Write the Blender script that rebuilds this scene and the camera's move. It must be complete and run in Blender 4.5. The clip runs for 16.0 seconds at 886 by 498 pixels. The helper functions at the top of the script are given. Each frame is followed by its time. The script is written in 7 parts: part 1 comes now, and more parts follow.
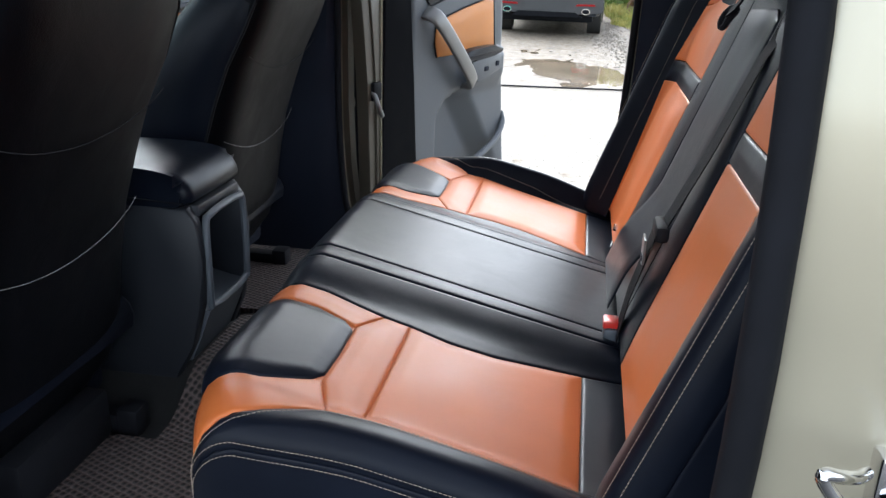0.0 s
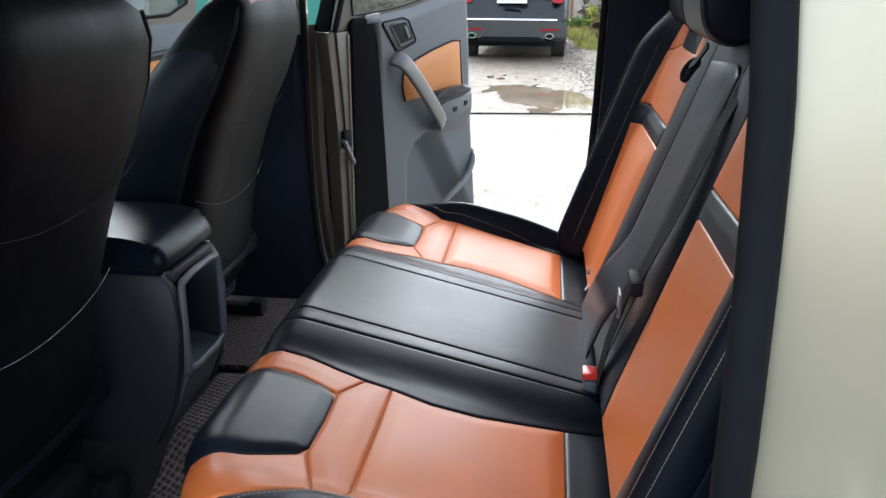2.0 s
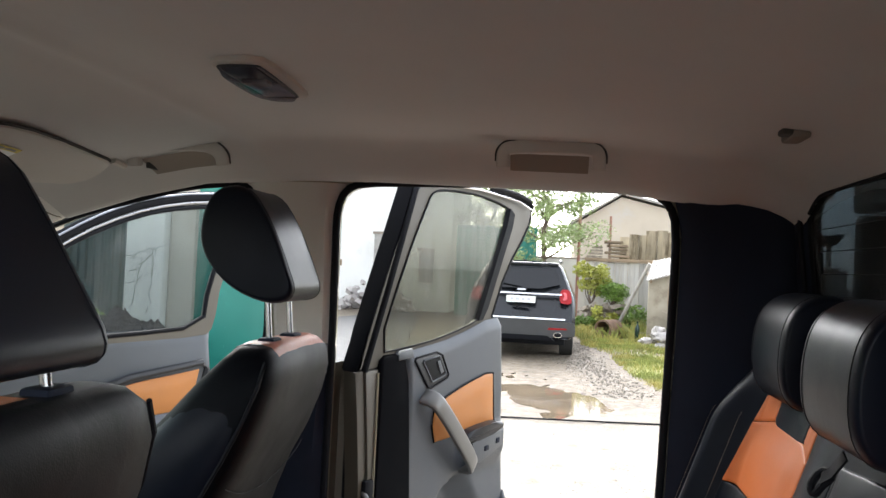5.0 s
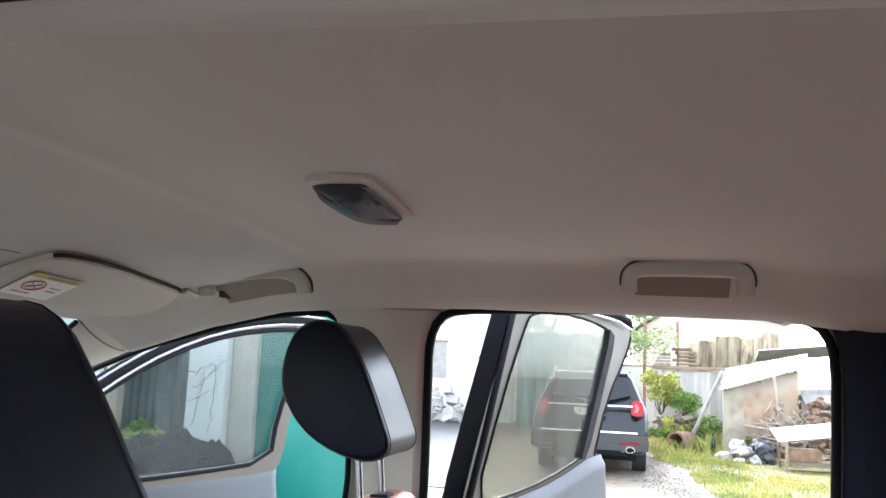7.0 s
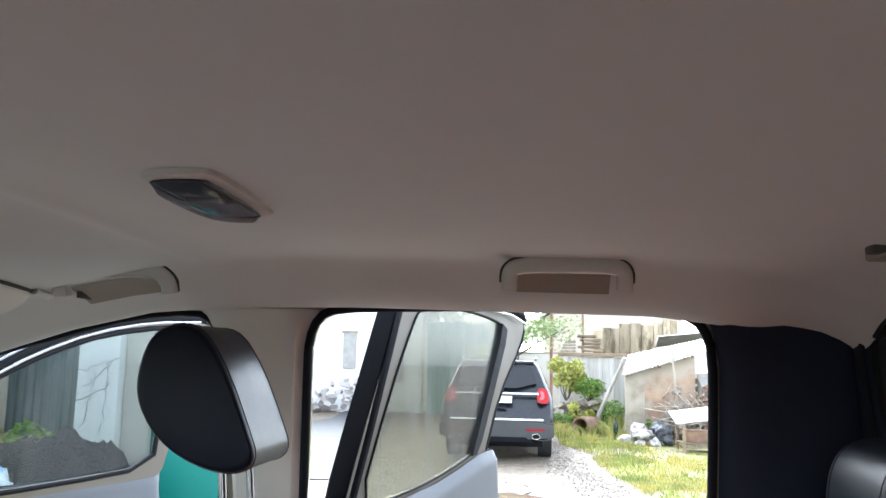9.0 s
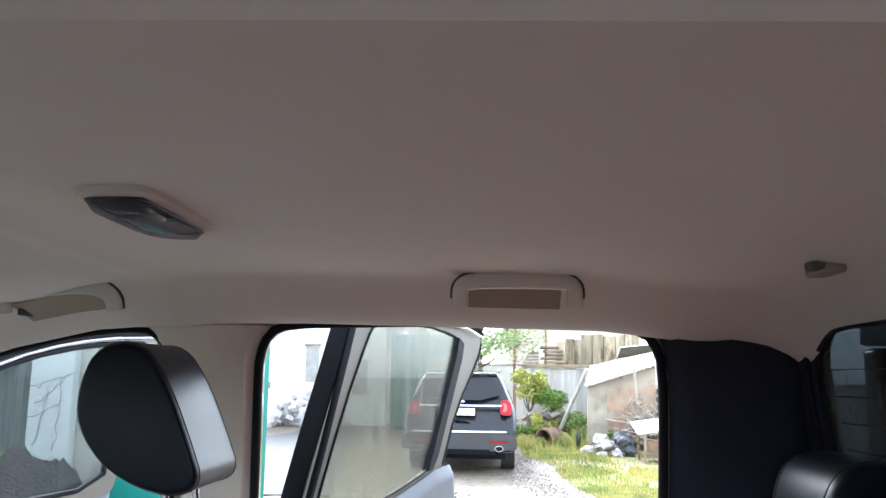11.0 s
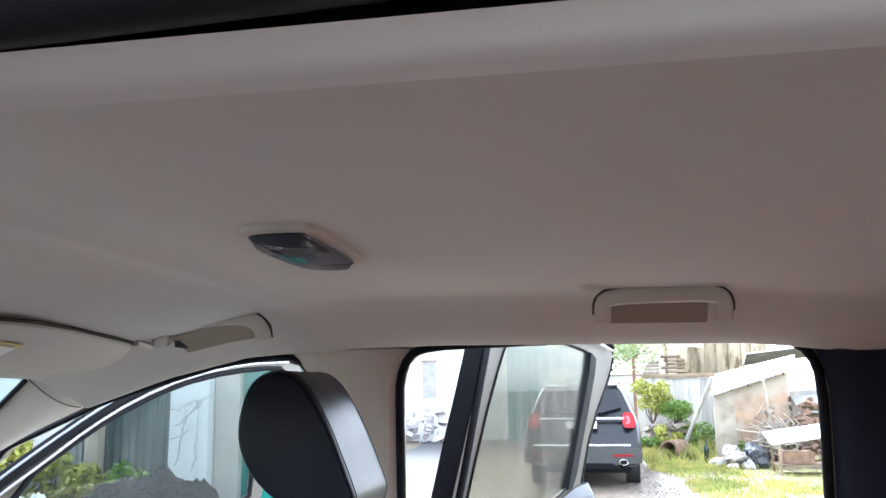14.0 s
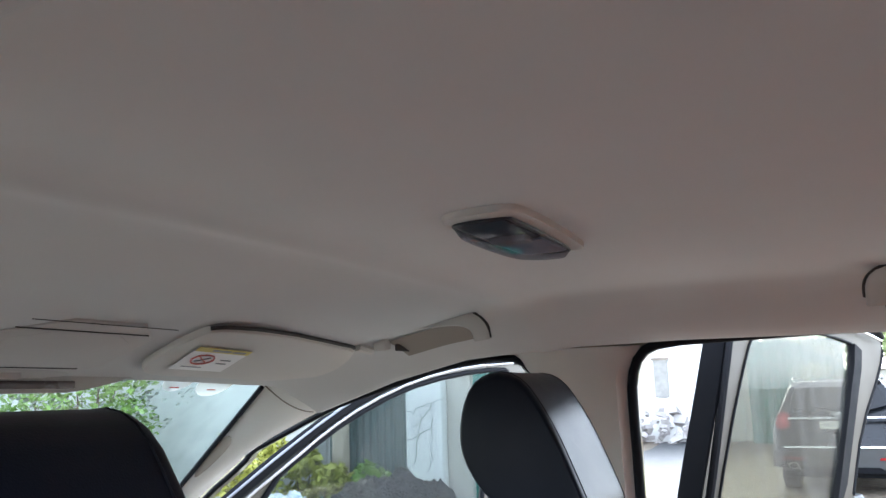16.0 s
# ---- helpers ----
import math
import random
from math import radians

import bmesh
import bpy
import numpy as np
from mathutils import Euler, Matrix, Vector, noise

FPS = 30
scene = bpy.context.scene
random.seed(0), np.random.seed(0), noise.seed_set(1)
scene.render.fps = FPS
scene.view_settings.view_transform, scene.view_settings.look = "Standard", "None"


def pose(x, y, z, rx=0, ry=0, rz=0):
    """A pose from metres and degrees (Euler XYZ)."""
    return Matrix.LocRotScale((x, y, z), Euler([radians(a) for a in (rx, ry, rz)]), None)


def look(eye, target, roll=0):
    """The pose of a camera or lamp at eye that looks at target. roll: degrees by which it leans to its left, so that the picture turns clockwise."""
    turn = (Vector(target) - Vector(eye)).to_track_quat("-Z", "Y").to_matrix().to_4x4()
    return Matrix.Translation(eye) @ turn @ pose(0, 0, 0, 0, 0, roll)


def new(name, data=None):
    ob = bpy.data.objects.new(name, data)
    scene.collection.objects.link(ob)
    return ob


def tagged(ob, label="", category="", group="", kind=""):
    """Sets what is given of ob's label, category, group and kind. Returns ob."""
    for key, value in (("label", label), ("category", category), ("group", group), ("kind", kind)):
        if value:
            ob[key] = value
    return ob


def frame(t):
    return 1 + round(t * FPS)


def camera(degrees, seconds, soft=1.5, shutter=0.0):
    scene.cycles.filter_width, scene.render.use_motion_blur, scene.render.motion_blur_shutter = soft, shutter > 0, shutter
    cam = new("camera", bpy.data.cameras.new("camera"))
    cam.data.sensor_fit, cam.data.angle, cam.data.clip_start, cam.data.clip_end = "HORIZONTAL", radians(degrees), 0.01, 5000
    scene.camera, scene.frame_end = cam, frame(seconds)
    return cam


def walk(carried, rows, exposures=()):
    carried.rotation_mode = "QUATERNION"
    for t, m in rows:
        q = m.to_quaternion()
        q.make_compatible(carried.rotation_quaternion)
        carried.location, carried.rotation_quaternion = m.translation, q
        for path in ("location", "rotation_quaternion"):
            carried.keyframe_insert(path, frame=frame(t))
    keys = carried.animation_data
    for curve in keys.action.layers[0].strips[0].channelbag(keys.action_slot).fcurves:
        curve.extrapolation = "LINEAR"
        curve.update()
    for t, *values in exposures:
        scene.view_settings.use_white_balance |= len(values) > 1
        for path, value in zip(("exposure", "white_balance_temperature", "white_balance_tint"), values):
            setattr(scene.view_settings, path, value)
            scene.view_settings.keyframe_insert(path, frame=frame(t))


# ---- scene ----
cam = camera(58.38, 16.0)
PATH = [  # seconds, place, yaw, pitch, roll
    (0, -0.2012, -1.4920, 1.3382, 10.099, -20.548, -1.715),
    (0.5, -0.1999, -1.4686, 1.3367, 8.574, -20.449, -0.744),
    (1, -0.2037, -1.4638, 1.3357, 8.563, -20.640, -2.019),
    (1.5, -0.1997, -1.4687, 1.3612, 8.710, -19.083, -0.695),
    (2, -0.2091, -1.4797, 1.4028, 7.559, -18.887, -0.181),
    (2.5, -0.2882, -1.4893, 1.4185, 1.643, -17.737, -0.893),
    (3, -0.3890, -1.5265, 1.4609, -4.812, -15.474, 1.231),
    (3.5, -0.4490, -1.5580, 1.4759, -6.146, -11.215, 2.928),
    (4, -0.4375, -1.4909, 1.4872, -1.663, -8.732, 1.536),
    (4.5, -0.3498, -1.3422, 1.4953, 4.389, -3.416, -1.921),
    (5, -0.3557, -1.1881, 1.5343, 7.974, 1.358, -2.624),
    (5.2, -0.3898, -1.1231, 1.5424, 6.442, 4.462, -4.107),
    (7.3, -0.5044, -0.9657, 1.6041, 12.598, 9.104, -1.964),
    (7.5, -0.5014, -0.9681, 1.6046, 12.436, 9.329, -1.652),
    (8, -0.4496, -0.9543, 1.6048, 8.414, 9.349, -1.506),
    (8.5, -0.4449, -0.9240, 1.6211, 9.391, 8.488, -0.305),
    (9, -0.4498, -0.8980, 1.6249, 5.801, 8.269, -1.095),
    (9.5, -0.4371, -0.8959, 1.6295, 4.502, 9.075, -0.385),
    (9.7, -0.4265, -0.8979, 1.6299, 3.351, 9.273, -0.737),
    (11.8, -0.4242, -0.8892, 1.6383, 3.183, 9.112, -0.560),
    (12, -0.4150, -0.8912, 1.6395, 2.542, 9.377, 0.041),
    (12.5, -0.3934, -0.8852, 1.6380, -0.163, 9.609, 0.729),
    (13, -0.4070, -0.8847, 1.6378, 0.481, 9.339, 1.858),
    (13.5, -0.4453, -0.8903, 1.6404, 5.659, 9.491, 0.972),
    (14, -0.4792, -0.8915, 1.6458, 11.435, 10.153, 0.868),
    (14.5, -0.5067, -0.8768, 1.6458, 17.059, 10.278, 0.861),
    (15, -0.5179, -0.8470, 1.6496, 21.386, 10.266, 1.028),
    (15.5, -0.5221, -0.8136, 1.6440, 24.128, 10.177, 0.465),
    (16, -0.5096, -0.7832, 1.6484, 27.636, 10.545, 1.670),
]
walk(cam, [(t, pose(x, y, z, 90 + pitch, roll, yaw)) for t, x, y, z, yaw, pitch, roll in PATH],
     [(0, 2.25, 5950, 8), (2.5, 2.14, 6000, 8), (4.0, 1.85, 6200, 9), (4.6, 2.1, 6300, 10), (5.2, 2.4, 6500, 10), (7.3, 3.08, 5850, 9), (9.5, 2.96, 5800, 8), (12.0, 3.08, 5700, 9), (14.0, 3.26, 5700, 9), (15.0, 3.24, 5750, 9), (16.0, 3.14, 5700, 9)])

# ---- world and light: a bright overcast day ----
world = bpy.data.worlds.new("overcast_sky")
scene.world = world
world.use_nodes = True
wn, wl = world.node_tree.nodes, world.node_tree.links
sky = wn.new("ShaderNodeTexSky")
sky.sky_type, sky.sun_disc = "NISHITA", False
sky.sun_elevation, sky.sun_rotation = radians(40), radians(-18)
sky.air_density, sky.dust_density, sky.ozone_density = 1.0, 1.5, 1.0
pale = wn.new("ShaderNodeHueSaturation")
pale.inputs["Saturation"].default_value = 0.25
wl.new(sky.outputs["Color"], pale.inputs["Color"])
wl.new(pale.outputs["Color"], wn["Background"].inputs["Color"])
wn["Background"].inputs["Strength"].default_value = 0.17
sun = new("sun", bpy.data.lights.new("sun", "SUN"))
sun.data.energy, sun.data.angle, sun.data.color = 1.2, radians(50), (1.0, 0.98, 0.95)
sun.matrix_world = look((-4, 12, 10.5), (0, 0, 0))

# ---- mesh helpers ----
UP = Vector((0, 0, 1))


def V(*a):
    return Vector(a)


def part(name, bm, material, parent=None, label="", smooth=40, recalc=True):
    """Link a bmesh as one mesh object, under a thing or a part if one is given."""
    if recalc:
        bmesh.ops.recalc_face_normals(bm, faces=bm.faces)
    me = bpy.data.meshes.new(name)
    bm.to_mesh(me)
    bm.free()
    me.materials.append(material)
    if smooth:
        me.polygons.foreach_set("use_smooth", [True] * len(me.polygons))
        me.set_sharp_from_angle(angle=radians(smooth))
    ob = new(name, me)
    if parent:
        ob.parent = parent
    if label:
        ob["label"] = label
    return ob


def thing(name, label, category, group="", kind="", at=(0, 0, 0)):
    ob = new(name)
    ob.empty_display_size = 0.1
    ob.location = at
    return tagged(ob, label, category, group, kind)


def settle(ob, at):
    """Put the origin of an empty at its base while its parts stay where they were built."""
    ob.location = at
    for c in ob.children:
        c.location = c.location - Vector(at)
    return ob


def box(bm, x0, x1, y0, y1, z0, z1, bev=0.0, seg=2):
    m = Matrix.Translation(((x0 + x1) / 2, (y0 + y1) / 2, (z0 + z1) / 2)) @ Matrix.Diagonal((abs(x1 - x0), abs(y1 - y0), abs(z1 - z0), 1))
    vs = bmesh.ops.create_cube(bm, size=1, matrix=m)["verts"]
    if bev:
        es = list({e for v in vs for e in v.link_edges})
        bmesh.ops.bevel(bm, geom=es, offset=bev, segments=seg, profile=0.5, affect="EDGES")
    return bm


def newbox(*a, **k):
    return box(bmesh.new(), *a, **k)


def prism(bm, pts, place, a, b, bev=0.0, seg=2):
    """A polygon of 2D points, run from depth a to b; place(p, q, depth) gives the 3D point."""
    n = len(pts)
    va = [bm.verts.new(place(p, q, a)) for p, q in pts]
    vb = [bm.verts.new(place(p, q, b)) for p, q in pts]
    fa, fb = bm.faces.new(va), bm.faces.new(vb[::-1])
    sides = [bm.faces.new((va[i], vb[i], vb[(i + 1) % n], va[(i + 1) % n])) for i in range(n)]
    if bev:
        es = list({e for f in (fa, fb) for e in f.edges})
        bmesh.ops.bevel(bm, geom=es, offset=bev, segments=seg, profile=0.5, affect="EDGES")
    return bm


def XZ(p, q, d):
    return (p, d, q)


def YZ(p, q, d):
    return (d, p, q)


def XY(p, q, d):
    return (p, q, d)


def soften(pts, rounds=2, closed=True):
    """Cut the corners of a polyline."""
    for _ in range(rounds):
        out, n = [], len(pts)
        if not closed:
            out.append(pts[0])
        for i in range(n if closed else n - 1):
            a, b = Vector(pts[i]), Vector(pts[(i + 1) % n])
            out += [tuple(a.lerp(b, 0.25)), tuple(a.lerp(b, 0.75))]
        if not closed:
            out.append(pts[-1])
        pts = out
    return pts


def resample(pts, n):
    pts = [Vector(p) for p in pts]
    run = [0.0]
    for a, b in zip(pts, pts[1:]):
        run.append(run[-1] + (b - a).length)
    out, k = [], 0
    for i in range(n):
        d = run[-1] * i / (n - 1)
        while k < len(pts) - 2 and run[k + 1] < d:
            k += 1
        s = run[k + 1] - run[k]
        out.append(pts[k].lerp(pts[k + 1], min(1, (d - run[k]) / s if s else 0)))
    return out


def loft(bm, rings, caps=True, close=True):
    vs = [[bm.verts.new(p) for p in r] for r in rings]
    n = len(vs[0])
    for a, b in zip(vs, vs[1:]):
        for i in range(n if close else n - 1):
            bm.faces.new((a[i], a[(i + 1) % n], b[(i + 1) % n], b[i]))
    if caps:
        bm.faces.new(vs[0][::-1])
        bm.faces.new(vs[-1])
    return bm


def tube(bm, pts, r, n=8, flat=None, closed=False, up=UP, square=False):
    """Sweep a ring along points; flat: (half width, half thickness) with the thin way along the normal to up."""
    pts = [Vector(p) for p in pts]
    rings = []
    for i, p in enumerate(pts):
        if closed:
            d = pts[(i + 1) % len(pts)] - pts[i - 1]
        else:
            d = pts[min(i + 1, len(pts) - 1)] - pts[max(i - 1, 0)]
        d.normalize()
        s = d.cross(up)
        if s.length < 1e-3:
            s = d.cross(V(0, 1, 0)) if abs(d.y) < 0.9 else d.cross(V(1, 0, 0))
        s.normalize()
        t = s.cross(d)
        rx, ry = flat if flat else (r, r)
        ring_ = []
        for k in range(n):
            c, q = math.cos(math.tau * k / n), math.sin(math.tau * k / n)
            if flat and square:
                c, q = math.copysign(abs(c) ** 0.45, c), math.copysign(abs(q) ** 0.45, q)
            ring_.append(p + s * (c * rx) + t * (q * ry))
        rings.append(ring_)
    if closed:
        rings.append(rings[0])
        vs = [[bm.verts.new(q) for q in r_] for r_ in rings[:-1]]
        vs.append(vs[0])
        for a, b in zip(vs, vs[1:]):
            for i in range(n):
                bm.faces.new((a[i], a[(i + 1) % n], b[(i + 1) % n], b[i]))
        return bm
    return loft(bm, rings)


def ribbon(bm, pts, half, thick, side):
    """A flat band along points; side: the way across it."""
    pts, side = [Vector(p) for p in pts], Vector(side).normalized()
    rings = []
    for i, p in enumerate(pts):
        d = (pts[min(i + 1, len(pts) - 1)] - pts[max(i - 1, 0)]).normalized()
        n = d.cross(side).normalized()
        s = n.cross(d).normalized()
        rings.append([p + s * a * half + n * b * thick for a, b in ((-1, -1), (-0.9, 0.9), (0.9, 0.9), (1, -1))])
    return loft(bm, rings)


def patch(bm, f, us, vs):
    """A sheet of points f(u, v)."""
    g = [[bm.verts.new(f(u, v)) for v in vs] for u in us]
    for a, b in zip(g, g[1:]):
        for i in range(len(vs) - 1):
            bm.faces.new((a[i], a[i + 1], b[i + 1], b[i]))
    return bm


def span(a, b, n):
    return [a + (b - a) * i / (n - 1) for i in range(n)]


def step(a, b, x):
    t = max(0.0, min(1.0, (x - a) / (b - a)))
    return t * t * (3 - 2 * t)


def table(rows, x):
    """Smooth reading of rows (x, value)."""
    if x <= rows[0][0]:
        return rows[0][1]
    for (a, va), (b, vb) in zip(rows, rows[1:]):
        if x <= b:
            return va + (vb - va) * (x - a) / (b - a)
    return rows[-1][1]


def along(pts, fractions):
    """Points of a polyline at the given shares of its length."""
    pts = [Vector(p) for p in pts]
    run = [0.0]
    for a, b in zip(pts, pts[1:]):
        run.append(run[-1] + (b - a).length)
    out, k = [], 0
    for f in fractions:
        d = run[-1] * f
        while k < len(pts) - 2 and run[k + 1] < d:
            k += 1
        w = run[k + 1] - run[k]
        out.append(pts[k].lerp(pts[k + 1], max(0.0, min(1.0, (d - run[k]) / w if w else 0))))
    return out


def seamed(n, width):
    """Shares from 0 to 1, dense at both ends where the seams draw the leather in."""
    e = [d / width for d in (0.0, 0.0015, 0.0035, 0.006, 0.010) if d < width * 0.3]
    m = max(3, n - 2 * len(e))
    inner = [e[-1] + (1 - 2 * e[-1]) * k / (m + 1) for k in range(1, m + 1)]
    return e + inner + [1 - d for d in e[::-1]]


def cloth(bm, surf, low, high, left, right, puff=0.008, sink=0.006, soft=0.03, n=18, m=18):
    """An upholstery panel between four edges given in the surface's own two coordinates, slightly full in the middle
    and drawn in at its seams. low and high run from left to right; left and right run from low to high. surf(u, v, h)."""
    size = lambda pts: sum((Vector(b) - Vector(a)).length for a, b in zip(pts, pts[1:]))
    fs = seamed(n, max(0.03, min(size(low), size(high))))
    ft = seamed(m, max(0.03, min(size(left), size(right))))
    L, Hh, A, B = along(low, fs), along(high, fs), along(left, ft), along(right, ft)
    g = []
    for j, t in enumerate(ft):
        row = []
        for i, s in enumerate(fs):
            p = L[i] * (1 - t) + Hh[i] * t + A[j] * (1 - s) + B[j] * s
            p -= (L[0] * (1 - s) + L[-1] * s) * (1 - t) + (Hh[0] * (1 - s) + Hh[-1] * s) * t
            wide, tall = (B[j] - A[j]).length, (Hh[i] - L[i]).length
            d = min(s * wide, (1 - s) * wide, t * tall, (1 - t) * tall)
            e, c = max(0.0, min(1.0, d / 0.007)), max(0.0, min(1.0, d / max(0.03, soft * 1.6)))
            seam = 0.0035 * math.sqrt(1 - (1 - e) ** 2)
            row.append(bm.verts.new(surf(p.x, p.y, -0.002 + seam + (puff - 0.002) * 0.7 * c * c * (3 - 2 * c))))
        g.append(row)
    for a, b in zip(g, g[1:]):
        for i in range(len(a) - 1):
            bm.faces.new((a[i], a[i + 1], b[i + 1], b[i]))
    return bm


def stitch(bm, pts, pitch=0.0062, length=0.0042, r=0.0005):
    """A row of thread along points."""
    pts = [Vector(p) for p in pts]
    total = sum((b - a).length for a, b in zip(pts, pts[1:]))
    n = max(2, int(total / pitch))
    q = resample(pts, n)
    for a, b in zip(q, q[1:]):
        d = (b - a).normalized() * length / 2
        c = (a + b) / 2
        s = d.cross(V(0.3, 0.2, 1)).normalized() * r
        t = d.cross(s).normalized() * r
        vs = [bm.verts.new(c + k * d + o) for k in (-1, 1) for o in (s, t, -s, -t)]
        for i in range(4):
            bm.faces.new((vs[i], vs[(i + 1) % 4], vs[4 + (i + 1) % 4], vs[4 + i]))
    return bm


# ---- materials ----
def mat(name, base, rough=0.5, metal=0.0, var=0.15, scale=6.0, bump=0.1, grain=300.0, cells=False, spec=0.5, coat=0.0,
        sheen=0.0, stain=None, stain_scale=1.5, stain_at=0.55, rough_var=0.08, stretch=(1, 1, 1), per_piece=0.0, sheen_cut=1.0, wrinkle=0.0):
    m = bpy.data.materials.new(name)
    m.use_nodes = True
    n, l = m.node_tree.nodes, m.node_tree.links
    b = n["Principled BSDF"]
    tc = n.new("ShaderNodeTexCoord")
    mp = n.new("ShaderNodeMapping")
    mp.inputs["Scale"].default_value = stretch
    l.new(tc.outputs["Object"], mp.inputs["Vector"])
    big = n.new("ShaderNodeTexNoise")
    big.inputs["Scale"].default_value, big.inputs["Detail"].default_value = scale, 6
    l.new(mp.outputs["Vector"], big.inputs["Vector"])
    mix = n.new("ShaderNodeMix")
    mix.data_type = "RGBA"
    lo, hi = [c * (1 - var) for c in base], [min(1, c * (1 + var)) for c in base]
    mix.inputs["A"].default_value, mix.inputs["B"].default_value = (*lo, 1), (*hi, 1)
    ramp = n.new("ShaderNodeMapRange")
    ramp.inputs["From Min"].default_value, ramp.inputs["From Max"].default_value = 0.3, 0.7
    l.new(big.outputs["Fac"], ramp.inputs["Value"])
    l.new(ramp.outputs["Result"], mix.inputs["Factor"])
    col = mix.outputs["Result"]
    if stain:
        sn = n.new("ShaderNodeTexNoise")
        sn.inputs["Scale"].default_value, sn.inputs["Detail"].default_value, sn.inputs["Roughness"].default_value = stain_scale, 8, 0.65
        l.new(mp.outputs["Vector"], sn.inputs["Vector"])
        sr = n.new("ShaderNodeMapRange")
        sr.inputs["From Min"].default_value, sr.inputs["From Max"].default_value = stain_at, stain_at + 0.12
        l.new(sn.outputs["Fac"], sr.inputs["Value"])
        sm = n.new("ShaderNodeMix")
        sm.data_type = "RGBA"
        sm.inputs["B"].default_value = (*stain, 1)
        l.new(sr.outputs["Result"], sm.inputs["Factor"])
        l.new(col, sm.inputs["A"])
        col = sm.outputs["Result"]
    if per_piece:
        oi, hs = n.new("ShaderNodeObjectInfo"), n.new("ShaderNodeHueSaturation")
        mr = n.new("ShaderNodeMapRange")
        mr.inputs["To Min"].default_value, mr.inputs["To Max"].default_value = 1 - per_piece, 1 + per_piece
        l.new(oi.outputs["Random"], mr.inputs["Value"])
        l.new(mr.outputs["Result"], hs.inputs["Value"])
        l.new(col, hs.inputs["Color"])
        col = hs.outputs["Color"]
    l.new(col, b.inputs["Base Color"])
    rr = n.new("ShaderNodeMapRange")
    rr.inputs["From Min"].default_value, rr.inputs["From Max"].default_value = 0.3, 0.7
    rr.inputs["To Min"].default_value, rr.inputs["To Max"].default_value = max(0, rough - rough_var), min(1, rough + rough_var)
    l.new(big.outputs["Fac"], rr.inputs["Value"])
    l.new(rr.outputs["Result"], b.inputs["Roughness"])
    b.inputs["Metallic"].default_value = metal
    b.inputs["Specular IOR Level"].default_value = spec
    b.inputs["Specular Tint"].default_value = (sheen_cut, sheen_cut, sheen_cut, 1)
    b.inputs["Coat Weight"].default_value = coat
    b.inputs["Coat Roughness"].default_value = 0.08
    b.inputs["Sheen Weight"].default_value = sheen
    if bump:
        if cells:
            fine = n.new("ShaderNodeTexVoronoi")
            fine.inputs["Scale"].default_value = grain
            out = fine.outputs["Distance"]
        else:
            fine = n.new("ShaderNodeTexNoise")
            fine.inputs["Scale"].default_value, fine.inputs["Detail"].default_value = grain, 4
            out = fine.outputs["Fac"]
        l.new(mp.outputs["Vector"], fine.inputs["Vector"])
        bp = n.new("ShaderNodeBump")
        bp.inputs["Strength"].default_value = bump
        bp.inputs["Distance"].default_value = min(0.05, 0.6 / grain)
        l.new(out, bp.inputs["Height"])
        last = bp
        if wrinkle:
            wr, bw = n.new("ShaderNodeTexNoise"), n.new("ShaderNodeBump")
            wr.inputs["Scale"].default_value, wr.inputs["Detail"].default_value, wr.inputs["Distortion"].default_value = 11, 3, 0.8
            l.new(mp.outputs["Vector"], wr.inputs["Vector"])
            bw.inputs["Strength"].default_value, bw.inputs["Distance"].default_value = wrinkle, 0.012
            l.new(wr.outputs["Fac"], bw.inputs["Height"])
            l.new(bp.outputs["Normal"], bw.inputs["Normal"])
            last = bw
        l.new(last.outputs["Normal"], b.inputs["Normal"])
    return m


